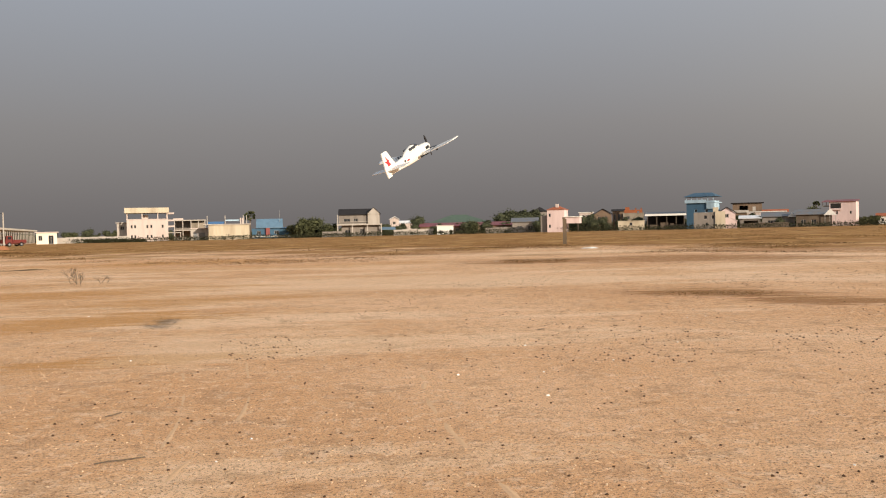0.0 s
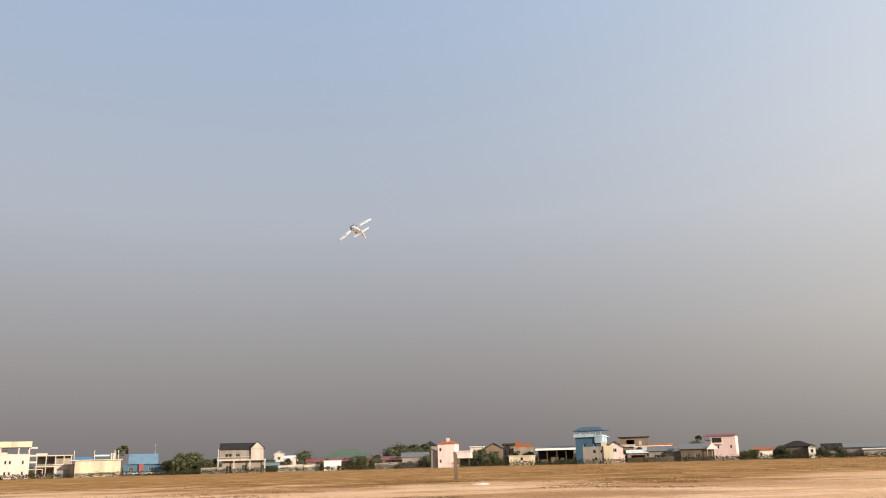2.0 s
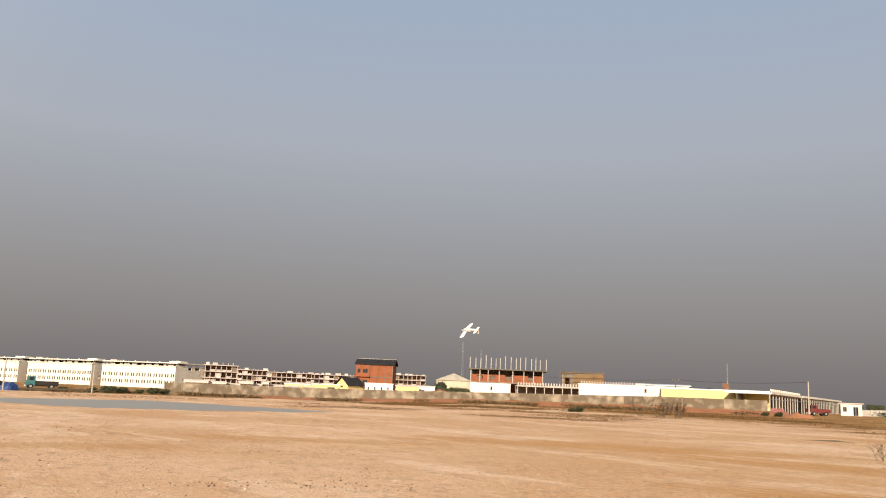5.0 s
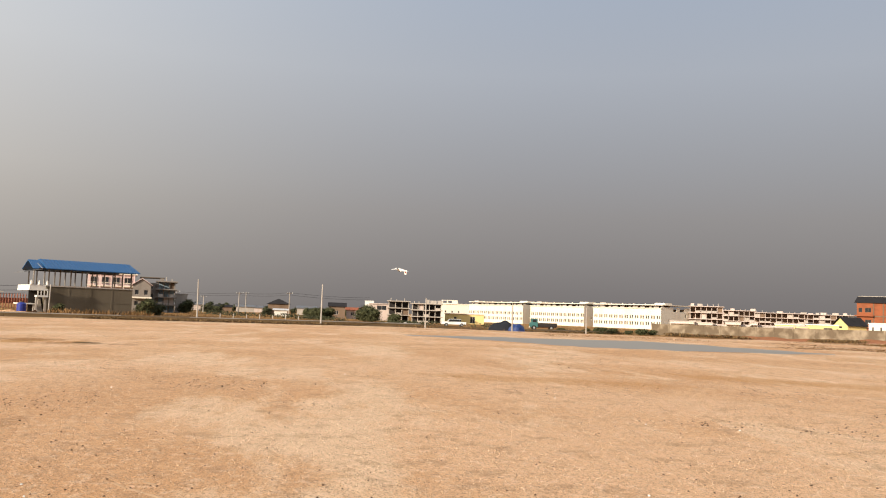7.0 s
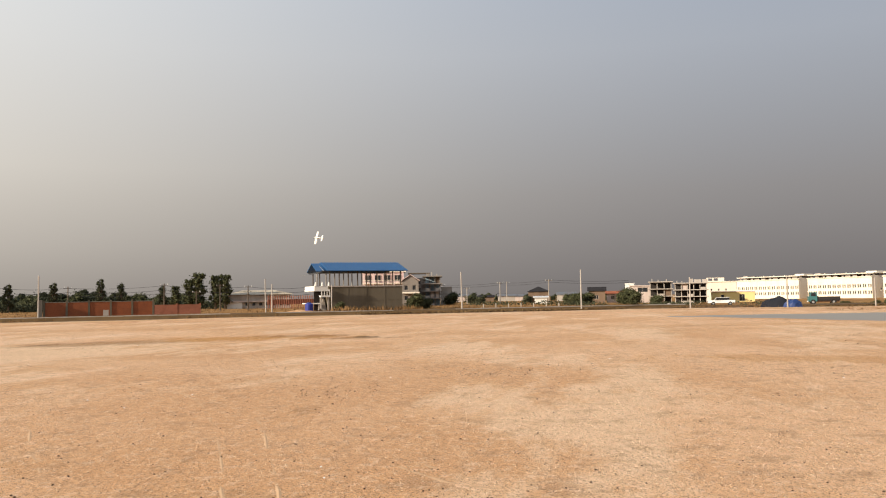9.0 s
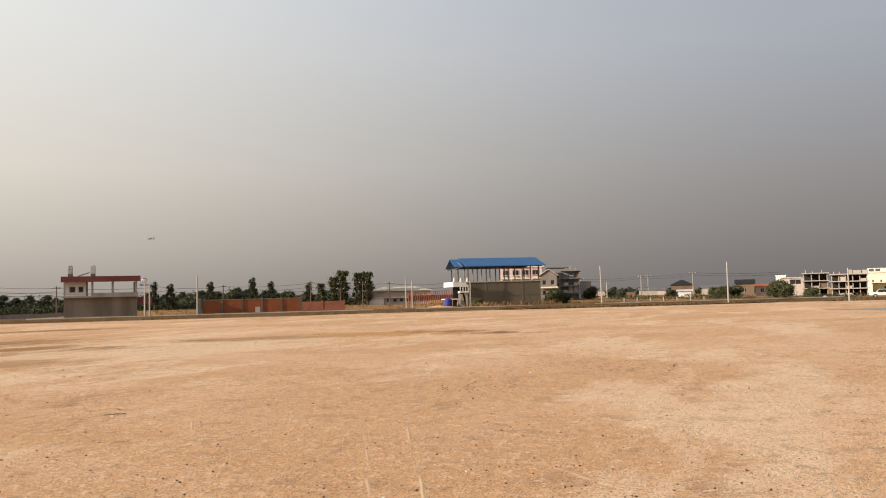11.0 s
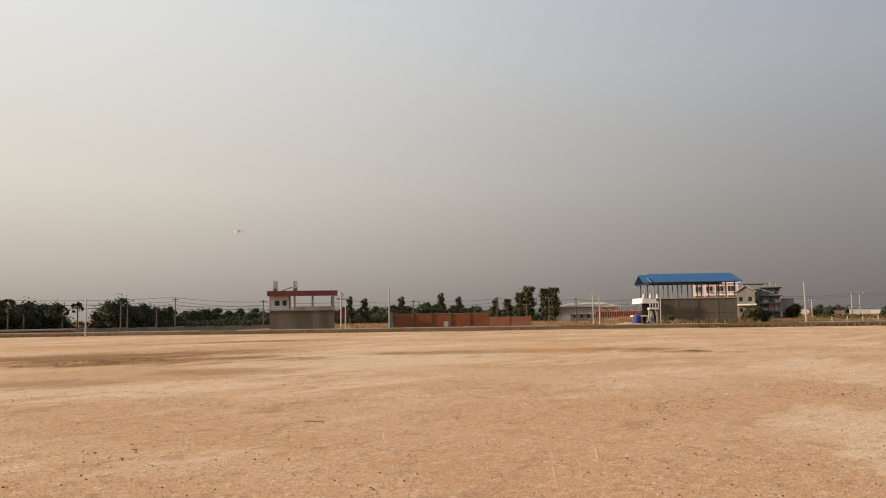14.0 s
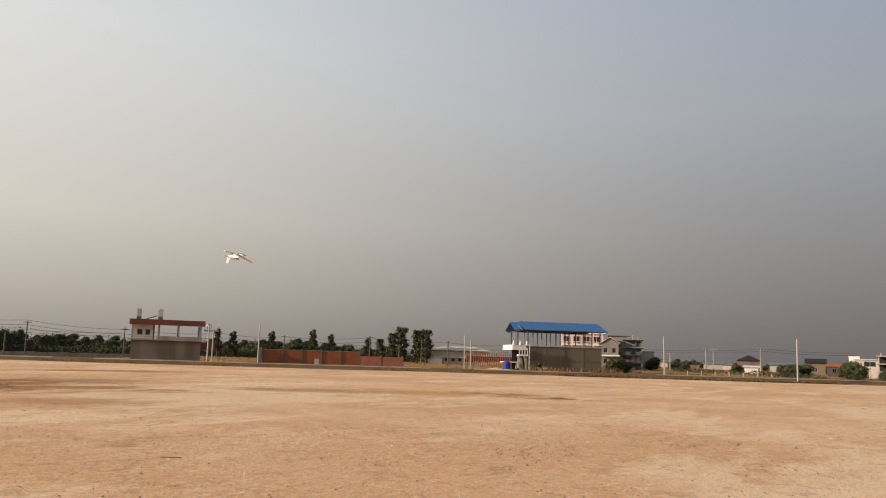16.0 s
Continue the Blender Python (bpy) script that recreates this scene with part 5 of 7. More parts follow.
blue_roof_house()
t = house("apartment_block", "orange and white apartment block behind the blue roof", 104.6, 182, 8.8, 8, 7.4, "pink", "ivory", grid(-3.9, 2.1, 4, 1.2, 2.1, 3, 1.3, 1.4), category="apartment block", over=0.5)
for z in (3.0, 5.1):
    part("balcony", boxes((-4.5, 4.5, -0.9, -0.003, z - 0.2, z)), "ivory", t)
    part("balcony_rail", boxes((-4.5, 4.5, -0.9, -0.8, z + 0.5, z + 0.6)), "ivory", t)
posts("balcony_column", t, "pink", (-4.3, -2.1, 0.1, 2.3, 4.3), -0.85, -0.5, 7.3, 0.25)
# pale walls given the grey render to stand in for shade
t = house("house", "pale house greyed for shade, with a pink gable and dark windows", 102.75, 176, 3.4, 6, 5.4, "grey", "pink", [(-1.3, -0.5, 3.4, 4.4), (0.4, 1.2, 3.4, 4.4), (-1.3, -0.5, 1.2, 2.2), (0.4, 1.2, 1.2, 2.2)], "front_gable", 1.3, over=0.3)
part("balcony", boxes((-1.9, 1.9, -0.9, -0.003, 2.7, 3.0)), "ivory", t)
t = thing("roof_frame_block", at(102.15, 190), "grey block with a dark open frame on its roof", "apartment block")
shell(t, -2.4, 2.4, 0, 8, -0.5, 6.2, "grey", grid(-1.9, 1.5, 3, 1.0, 1.9, 3, 0.8, 1.1))
posts("frame_post", t, "timber", (-2.2, 2.2), 0.1, 6.2, 7.2, 0.2)
posts("frame_post", t, "timber", (-2.2, 2.2), 5.0, 6.2, 7.2, 0.2)
part("frame_top", boxes((-2.5, 2.5, -0.1, 5.4, 7.2, 7.4)), "timber", t)
frame_block(101.25, 186, 3.6, 6.6, 4, "blue-grey concrete skeleton of an apartment block", 3, wall="paleblue", frame_mat="grey")
house("house", "small pale house beside the flats", 100.3, 196, 2.6, 4, 4.0, "pale", "pale", (), over=0.1)
t = house("hall", "white two-storey hall with a pale yellow roof", 112.9, 192, 13.8, 8, 3.1, "pale", "cream", grid(-6.0, 1.5, 9, 0.6, 1.0, 1, 0.8, 0.8), "hip", 1.0, category="hall", over=0.8)
posts("column", t, "pale", (-6.5, -3.2, 0, 3.2, 6.5), -0.6, 1.6, 3.1, 0.18)
part("balcony", boxes((-7.0, 7.0, -0.9, 0.0, 1.5, 1.75)), "white", t)
part("white_end", boxes((-6.9, -3.6, -0.5, -0.2, -0.3, 1.5)), "pure", t)
t = thing("palisade", at(110.6, 170), "row of red-brown posts with pointed caps", "fence")
for i in range(22):
    x = -5 + i * 0.45
    part("post", tubes(((x, 0, -0.3), (x, 0, 2.3), 0.09, 0.09, 5), ((x, 0, 2.3), (x, 0, 2.75), 0.16, 0.03, 5)), "darkbrick", t)
part("rail", boxes((-5.2, 4.8, 0.1, 0.2, 0.9, 1.9)), "darkbrick", t)


def red_shed():
    """Half-built two-storey house with a red roof and column stubs."""
    t = thing("unfinished_house", at(132.1, 112), "half-built two-storey cement house with a red roof", "house")
    part("front_wall", facade(-4.2, 4.2, -0.3, 2.55, [(0.35, 0.5, 0.2, 2.2)], 0), "concrete", t)
    for x in (-4.2, -1.9, 0.25, 2.1, 4.0):
        part("pier", boxes((x, x + 0.2, -0.04, 0.0, -0.3, 2.55)), "concrete", t)
    part("tie_beam", boxes((-4.2, 4.2, -0.045, -0.003, 1.1, 1.22)), "concrete", t)
    part("side_wall", boxes((4.0, 4.2, 0.2, 7, -0.3, 2.55)), "concrete", t)
    part("side_wall", boxes((-4.2, -4.0, 0.2, 7, -0.3, 2.55)), "concrete", t)
    part("floor_slab", boxes((-4.45, 4.35, -0.6, 7.2, 2.55, 2.75)), "pale", t)
    part("parapet", boxes((-0.9, 4.3, -0.55, -0.4, 2.75, 3.1)), "pale", t)
    part("room", facade(-4.1, -1.7, 2.75, 4.6, [(-3.6, -2.9, 3.2, 3.95), (-2.6, -2.0, 3.2, 3.95)], 0.9), "pure", t, "white room with two windows")
    window(t, -3.6, -2.9, 3.2, 3.95, 0.9)
    window(t, -2.6, -2.0, 3.2, 3.95, 0.9)
    part("room_side", boxes((-1.7, -1.55, 0.9, 5, 2.75, 4.6)), "brown", t)
    posts("column", t, "pale", (-4.1, -1.0, 1.4, 4.1), -0.2, 2.75, 4.55, 0.2)
    posts("column", t, "pale", (-1.0, 1.4, 4.1), 6.4, 2.75, 4.55, 0.2)
    part("rail", tubes(((-4.2, -0.5, 3.0), (-1.0, -0.5, 3.0), 0.03, 0.03, 5)), "steel", t)
    part("roof", pitch_roof(-4.2, 4.3, -0.2, 7, 4.62, 4.75, 0.3, 0.1), "redroof", t)
    part("fascia", boxes((-4.5, 4.6, -0.62, -0.52, 4.45, 5.15)), "redroof", t, "deep dark red fascia")
    part("canopy", pitch_roof(4.7, 6.2, 0.2, 3, 3.95, 4.2, 0.1, 0.06), "greyroof", t)
    part("red_panel", boxes((4.3, 6.0, 1.0, 1.05, 1.6, 2.5)), "redroof", t)
    for x in (-3.5, -0.9):
        part("column_stub", boxes((x - 0.28, x + 0.28, 1.6, 2.1, 5.1, 5.55)), "concrete", t)
        for i in range(5):
            part("rebar", tubes(((x - 0.24 + i * 0.12, 1.8, 5.5), (x - 0.24 + i * 0.12, 1.8, 6.5 + 0.1 * (i % 2)), 0.03, 0.03, 4)), "rust", t)
    part("roof_plank", tubes(((-2.6, 0.5, 5.2), (-1.3, 0.5, 5.65), 0.06, 0.06, 5)), "timber", t)


red_shed()


def brick_fence():
    t = thing("brick_fence", at(122.75, 115), "orange brick garden wall with concrete pilasters", "wall", kind="structure")
    for i in range(5):
        x = -6.4 + i * 2.56
        part("panel", boxes((x + 0.12, x + 2.44, 0, 0.12, -0.3, 1.82)), "brick", t)
        part("coping", boxes((x + 0.12, x + 2.44, -0.04, 0.16, 1.82, 1.9)), "concrete", t)
    for i in range(6):
        x = -6.4 + i * 2.56
        part("pilaster", boxes((x - 0.12, x + 0.12, -0.08, 0.2, -0.3, 2.08)), "blockwork", t)
    part("gate_pier", boxes((-7.2, -6.6, -0.1, 0.4, -0.3, 2.15)), "concrete", t)
    for k in range(5):
        for j in range(9):
            x = -6.28 + k * 2.56
            part("course", boxes((x, x + 2.32, -0.006, 0.0, -0.1 + j * 0.21, 0.08 + j * 0.21)), "brick", t)
    t = thing("brick_fence", at(118.15, 124), "lower dull red brick garden wall", "wall", kind="structure")
    for i in range(2):
        part("panel", boxes((-3.2 + i * 3.25, -0.05 + i * 3.25, 0, 0.12, -0.3, 1.35)), "darkbrick", t)
    posts("pilaster", t, "darkbrick", (-3.2, 0.05, 3.2), -0.05, -0.3, 1.5, 0.22)
    solid("concrete_block", boxes((-0.3, 0.3, 0, 0.4, 0, 0.85)), "pale", at(122.4, 108), "pale concrete block in front of the brick wall", "block")


brick_fence()
for i in range(7):
    solid("fence_post", boxes((-0.06, 0.06, -0.06, 0.06, -0.3, 0.75 + 0.05 * (i % 2))), "pale", at(97.8 - i * 0.85, 112), "short pale concrete post in the dry field", "post", "field posts")
t = thing("farm_wall", at(140.2, 152), "long low grey wall at the foot of the trees", "wall", kind="structure")
for i in range(20):
    part("panel", boxes((-16 + i * 1.6, -14.45 + i * 1.6, 0, 0.12, -0.4, 1.05 + 0.06 * math.sin(i * 2.1))), "grey", t)
t = house("stable", "long low stable with a pale roof edge", 148.3, 134, 9.4, 4, 0.95, "darkbrick", "pale", grid(-4.2, 1.9, 5, -0.2, 1, 1, 0.7, 0.8), glazed=False, category="stable", over=0.2)


# ---- poles and wires ----
def pole(az, d, h, label, r=0.1, lean=0.0, arm=False, z=None, mat="pale"):
    bm = tubes(((0, 0, -0.3), (0, 0, h), r, r * 0.7, 8))
    t = thing("pole", at(az, d, 0, z) @ pose(0, 0, 0, 0, lean, 0), label, "pole", "poles round the lot")
    part("shaft", bm, mat, t)
    if arm:
        part("crossarm", boxes((-0.7, 0.7, -0.06, 0.06, h - 0.35, h - 0.25)), "timber", t)
        for x in (-0.6, 0, 0.6):
            part("insulator", tubes(((x, 0, h - 0.25), (x, 0, h - 0.05), 0.05, 0.03, 6)), "pure", t)
    return t


PALE = "pale concrete pole beside the raised lane"
for az, d, h, lean in ((99.25, 93, 4.1, -1), (91.2, 96, 4.2, 0), (84.15, 98, 3.5, 0), (78.25, 100, 3.4, 0), (73.3, 112, 3.4, 0), (126.25, 90, 4.1, 0), (129.5, 91, 3.8, 0), (129.2, 92, 3.3, 0), (112.45, 105, 4.3, -1), (112.05, 108, 3.7, 0), (108.1, 108, 3.5, 1), (145.6, 92, 3.5, 0)):
    pole(az, d, h, PALE, 0.085, lean, z=0.34 if d < 97 and az > 88 else None)
pole(27.65, 148, 5.7, "pale power pole by the shelter", 0.13)
ring = thing("street_lamp", at(129.5, 91.3, 0, 4.0), "round lamp bracket on a concrete pole", "lamp")
part("hoop", tubes(*[((0.24 * math.cos(a * 0.785), 0, 0.24 * math.sin(a * 0.785)), (0.24 * math.cos((a + 1) * 0.785), 0, 0.24 * math.sin((a + 1) * 0.785)), 0.05, 0.05, 5) for a in range(8)]), "steel", ring)
FAR = "dark timber power pole with a crossarm"
for az, d, h in ((140.25, 168, 6.4), (134.65, 160, 5.2), (143.55, 130, 4.9), (143.15, 122, 4.4), (141.4, 140, 4.4), (118.9, 165, 5.2), (124.6, 170, 4.9), (115.4, 168, 5.0), (113.6, 160, 4.6), (116.9, 150, 3.6), (96.65, 200, 5.2), (96.2, 204, 5.3), (93.35, 190, 5.5), (100.6, 205, 5.0), (98.9, 215, 4.2), (35.6, 182, 6.4)):
    pole(az, d, h, FAR, 0.12, 0, True, mat="timber" if d < 190 else "pale")
solid("timber_post", boxes((-0.17, 0.17, -0.15, 0.15, -0.3, 2.25), (-0.2, 0.06, -0.17, 0.17, 2.25, 2.4)), "bark", at(-8.25, 76), "dark weathered square post standing alone on the lot", "post")


def wires(stops, sag=0.5, heights=(0.0,)):
    """Cables strung from place to place: bearing, distance, height."""
    for dz in heights:
        bm = bmesh.new()
        for (a0, d0, z0), (a1, d1, z1) in zip(stops, stops[1:]):
            p, q = spot(a0, d0, z0 + dz), spot(a1, d1, z1 + dz)
            for i in range(10):
                f, g = i / 10, (i + 1) / 10
                tube(bm, p.lerp(q, f) - Vector((0, 0, sag * 4 * f * (1 - f))), p.lerp(q, g) - Vector((0, 0, sag * 4 * g * (1 - g))), 0.03, 0.03, 3)
        solid("power_cable", bm, "cable", Matrix(), "thin black power cable sagging between the poles", "cable", "power cables")


wires([(160, 150, 5.4), (151, 155, 5.3), (140.25, 168, 5.9), (134.65, 160, 4.7), (128.6, 160, 4.6), (124.6, 170, 4.6), (118.9, 165, 4.8), (113.6, 160, 4.3), (109.5, 165, 4.2)], 0.35, (0, -0.8, -1.4))
wires([(160, 135, 3.6), (145.6, 135, 3.5), (140.25, 160, 3.6), (134.65, 155, 3.5)], 0.2, (0, 0.5))
wires([(44.0, 200, 6.2), (35.6, 182, 6.2), (27.65, 148, 5.6)], 0.4)
wires([(102.5, 200, 4.8), (100.6, 205, 4.8), (96.65, 200, 5.0), (93.35, 190, 5.3), (88, 200, 5.0)], 0.3, (0, -0.5))


# ---- trees and plants ----
def leaf_cloud(bm, centre, radii, count, size, rnd, flat=0.0):
    """Many small bent leaf sprays spread through an ellipsoid, thinner towards its heart."""
    for _ in range(count):
        v = Vector((rnd.gauss(0, 0.55), rnd.gauss(0, 0.55), rnd.gauss(0, 0.55)))
        p = Vector((centre[0] + v.x * radii[0], centre[1] + v.y * radii[1], centre[2] + v.z * radii[2]))
        a = Vector((rnd.gauss(0, 1), rnd.gauss(0, 1), rnd.gauss(0, 0.6))).normalized()
        b = a.cross(Vector((rnd.gauss(0, 1), rnd.gauss(0, 1), rnd.gauss(0, 1)))).normalized()
        s = size * rnd.uniform(0.6, 1.3)
        q = [bm.verts.new(p + a * s), bm.verts.new(p + b * s * 0.6), bm.verts.new(p - a * s * 0.8), bm.verts.new(p - b * s * 0.6 + Vector((0, 0, s * 0.2)))]
        bm.faces.new(q)


def broad_tree(seed, h, w, mat, label, slim=False):
    rnd = random.Random(seed)
    t = thing("tree", Matrix(), label, "tree", "trees round the lot")
    base = 0.16 if slim else 0.12
    bm = tubes(((0, 0, -0.6), (0.1, 0, h * 0.45), 0.035 * h, 0.02 * h, 7))
    lumps = []
    n = 26 if slim else 15
    for i in range(n):
        a = rnd.uniform(0, 6.28)
        if slim:
            z = h * (0.2 + 0.74 * i / (n - 1)) + rnd.uniform(-0.03, 0.03) * h
            r = w * 0.34 * (1 - 0.7 * abs(i / (n - 1) - 0.4)) * rnd.uniform(0.3, 1.0)
        else:
            z = h * rnd.uniform(0.16, 0.82)
            r = w * 0.36 * rnd.uniform(0.3, 1.0)
        c = (r * math.cos(a), r * math.sin(a), z)
        lumps.append(c)
        tube(bm, (0.05, 0, h * (base + 0.15)), c, 0.013 * h, 0.005 * h, 5)
    part("trunk", bm, "bark", t)
    bm = bmesh.new()
    for c in lumps:
        k = rnd.uniform(0.75, 1.25)
        leaf_cloud(bm, c, (w * (0.13 if slim else 0.2) * k, w * (0.13 if slim else 0.2) * k, h * (0.06 if slim else 0.16) * k), 110 if slim else 260, (0.036 if slim else 0.038) * w ** 0.5 * h ** 0.5, rnd)
    for x, y, z in lumps:
        r = w * (0.10 if slim else 0.17)
        core = bmesh.ops.create_icosphere(bm, subdivisions=1, radius=1.0, matrix=pose(x, y, z) @ Matrix.Diagonal((r, r, r * (1.5 if slim else 0.95) * h / 6.0, 1)))
        for v in core["verts"]:
            v.co += Vector((rnd.uniform(-0.3, 0.3), rnd.uniform(-0.3, 0.3), rnd.uniform(-0.3, 0.3))) * r
    if not slim:
        leaf_cloud(bm, (0, 0, h * 0.22), (w * 0.42, w * 0.42, h * 0.24), 900, 0.038 * w ** 0.5 * h ** 0.5, rnd)
    part("crown", bm, mat, t)
    return t


tree_kinds = [broad_tree(11, 6.0, 5.5, "leafdark", "dark dusty broadleaf tree"), broad_tree(12, 6.0, 6.5, "leafdark", "dark spreading tree with a lumpy crown"), broad_tree(13, 6.0, 4.8, "leaf", "dusty green tree beside the houses"), broad_tree(14, 7.0, 3.4, "leaf", "tall slim dusty tree with gaps in its crown", True), broad_tree(15, 7.0, 3.0, "leafdark", "slim dark tree beyond the lane", True)]
first_use = set()


def tree(kind, az, d, h, w=None):
    """Stand a tree of some kind at a bearing and distance, h metres high."""
    src = tree_kinds[kind]
    m = at(az, d, (az * 37) % 90)
    own = (6.0, 6.0, 6.0, 7.0, 7.0)[kind]
    wide = (5.5, 6.5, 4.8, 3.4, 3.0)[kind]
    k = h / own
    sx = (w / wide) if w else k
    if kind in first_use:
        ob = copy_thing(src, m)
    else:
        first_use.add(kind)
        src.matrix_world = m
        ob = src
    ob.scale = (sx, sx, k)
    return ob


def belt(az0, az1, d, h, step, kinds, seed):
    rnd = random.Random(seed)
    az = az0
    while az < az1:
        hh = h * rnd.uniform(0.75, 1.12)
        tree(rnd.choice(kinds), az, d + rnd.uniform(-8, 8), hh, hh * rnd.uniform(0.9, 1.35))
        az += 0.62 * step * rnd.uniform(0.7, 1.3)


for az, d, h in ((9.9, 255, 5.2), (9.2, 250, 6.4), (8.5, 252, 5.6), (8.0, 246, 4.2), (1.6, 282, 6.2), (-2.0, 240, 3.9), (-9.7, 262, 5.2), (-10.2, 258, 3.6), (-9.2, 268, 4.2), (-21.9, 246, 2.8), (-23.6, 300, 6.6), (-28.7, 258, 3.8), (-29.2, 256, 3.2), (-26.6, 262, 2.6), (-27.2, 268, 3.0), (3.0, 285, 4.0), (4.0, 270, 3.6), (22.9, 290, 4.2), (23.9, 300, 3.6), (21.2, 300, 4.0), (-31.3, 282, 3.4), (-32.2, 262, 3.3), (-35.9, 300, 2.8), (-36.6, 320, 3.0)):
    tree(int(abs(az) * 10) % 3, az, d, h, h * 1.1)
belt(-7.6, -3.9, 296, 7.4, 0.9, (0, 1), 3)
belt(-25, 9.5, 268, 4.0, 1.7, (0, 1), 18)
belt(-46, -26, 400, 3.2, 0.9, (0, 1, 2), 5)
belt(-24, 24, 345, 3.6, 1.1, (0, 1, 2), 6)
belt(134.2, 139.6, 232, 5.2, 0.95, (0, 1), 7)
belt(139.4, 142.4, 222, 5.4, 1.0, (0, 1), 8)
belt(142.3, 144.7, 202, 6.6, 0.8, (0, 1), 9)
belt(147.3, 158, 204, 6.8, 0.8, (0, 1), 10)
belt(120.5, 127.8, 224, 4.8, 0.75, (0, 2), 12)
belt(127.6, 134.0, 250, 4.2, 1.0, (0, 1), 13)
belt(116.8, 120.0, 226, 4.0, 0.8, (0, 2), 14)
for az, h in ((128.9, 6.4), (127.9, 5.9), (125.4, 6.2), (122.7, 7.0), (121.5, 6.0), (119.0, 5.4)):
    tree(4, az, 205, h, 2.8)
for az, h, w in ((117.35, 6.6, 3.8), (116.8, 8.0, 4.6), (115.7, 7.4, 4.2), (115.1, 7.6, 4.6), (118.2, 5.2, 3.6)):
    tree(3, az, 190, h, w)
for az, d, h in ((88.3, 200, 4.2), (87.7, 196, 3.2), (91.5, 202, 2.8), (92.0, 204, 2.6), (90.8, 205, 3.0), (98.6, 232, 3.0), (97.9, 230, 2.4), (94.8, 232, 2.4), (100.0, 190, 3.2), (102.5, 130, 2.6), (101.8, 134, 1.9), (86.3, 180, 2.4), (51.5, 225, 4.6), (50.9, 222, 4.0), (50.2, 214, 3.4), (49.6, 212, 3.2), (107.6, 122, 1.4), (57.0, 212, 2.6)):
    tree(2 if d < 215 else 0, az, d, h, h * 1.25)
belt(86, 101, 345, 3.4, 0.9, (0, 2), 16)
belt(24.2, 30, 330, 3.8, 1.0, (0, 1), 17)
for az, d, h in ((69.0, 152, 1.0), (69.7, 150, 1.2), (70.5, 150, 0.8), (71.6, 150, 1.1), (72.4, 148, 1.3), (73.3, 150, 0.9), (75.0, 152, 0.8), (29.4, 140, 0.8), (30.2, 142, 0.7), (42.3, 100, 0.5), (41.8, 101, 0.65)):
    tree(2, az, d, h, h * 1.9)


def palm(az, d, h, r, label="sugar palm with a round dark crown on a thin trunk"):
    rnd = random.Random(int(az * 10))
    t = thing("palm_tree", at(az, d), label, "palm", "palms round the lot")
    part("trunk", tubes(((0, 0, -0.6), (0.1, 0, h * 0.5), 0.17, 0.14, 8), ((0.1, 0, h * 0.5), (0, 0, h - r), 0.14, 0.12, 8)), "bark", t)
    bm = bmesh.new()
    for _ in range(46):
        v = Vector((rnd.gauss(0, 1), rnd.gauss(0, 1), rnd.gauss(0.25, 0.8))).normalized()
        tip = Vector((0, 0, h - r)) + v * r * rnd.uniform(0.45, 0.75)
        tube(bm, (0, 0, h - r), tip, 0.025, 0.02, 3)
        side = v.cross(Vector((rnd.gauss(0, 1), rnd.gauss(0, 1), rnd.gauss(0, 1)))).normalized()
        hub = bm.verts.new(tip)
        last = None
        for i in range(8):
            a = -1.2 + 2.4 * i / 7
            q = bm.verts.new(tip + (v * math.cos(a) + side * math.sin(a)) * r * 0.42 * (1 if i % 2 else 0.75))
            if last:
                bm.faces.new((hub, last, q))
            last = q
    part("crown", bm, "frond", t)


palm(12.95, 256, 8.5, 1.7)
palm(-35.15, 292, 4.8, 1.0)
palm(-24.0, 310, 8.2, 1.3)
palm(149.95, 190, 7.0, 1.5)
palm(149.1, 192, 5.9, 1.4)
palm(146.95, 190, 5.7, 1.4)
palm(146.1, 186, 6.1, 1.2)


def bare_shrub(az, d, h, seed, thick=0.05, lean=0.0, leaves=60):
    rnd = random.Random(seed)
    bm = bmesh.new()

    def grow(p, v, length, r, depth):
        q = p + v * length
        tube(bm, p, q, r, r * 0.65, 5)
        if depth:
            for _ in range(3):
                w = (v + Vector((rnd.gauss(0, 0.5), rnd.gauss(0, 0.5), rnd.gauss(0.1, 0.3)))).normalized()
                grow(q, w, length * rnd.uniform(0.5, 0.8), r * 0.6, depth - 1)

    for _ in range(3):
        grow(Vector((rnd.uniform(-0.2, 0.2), rnd.uniform(-0.2, 0.2), -0.1)), Vector((rnd.gauss(lean, 0.35), rnd.gauss(0, 0.3), 1)).normalized(), h * 0.34, thick, 3)
    t = thing("shrub", at(az, d), "bare dry shrub with a few withered leaves", "shrub", "dry shrubs on the lot")
    part("stem", bm, "bark", t)
    bm = bmesh.new()
    leaf_cloud(bm, (0, 0, h * 0.45), (h * 0.3, h * 0.3, h * 0.4), leaves, min(0.09, h * 0.05), rnd)
    part("withered_foliage", bm, "creeper", t)


bare_shrub(37.8, 95, 3.0, 1, 0.06, -0.5, 50)
bare_shrub(36.75, 92, 2.4, 2, 0.07, 0.1, 130)
bare_shrub(36.4, 93, 2.0, 5, 0.06, 0.3, 110)
bare_shrub(35.5, 90, 2.4, 3, 0.07, 0.0, 130)
bare_shrub(35.2, 91, 1.8, 4, 0.06, -0.4, 90)
bare_shrub(23.75, 31.5, 0.85, 6, 0.012, -0.5, 10)
bare_shrub(23.6, 31.3, 0.6, 7, 0.012, 0.1, 6)
bare_shrub(22.1, 31.0, 0.5, 8, 0.010, 0.1, 5)


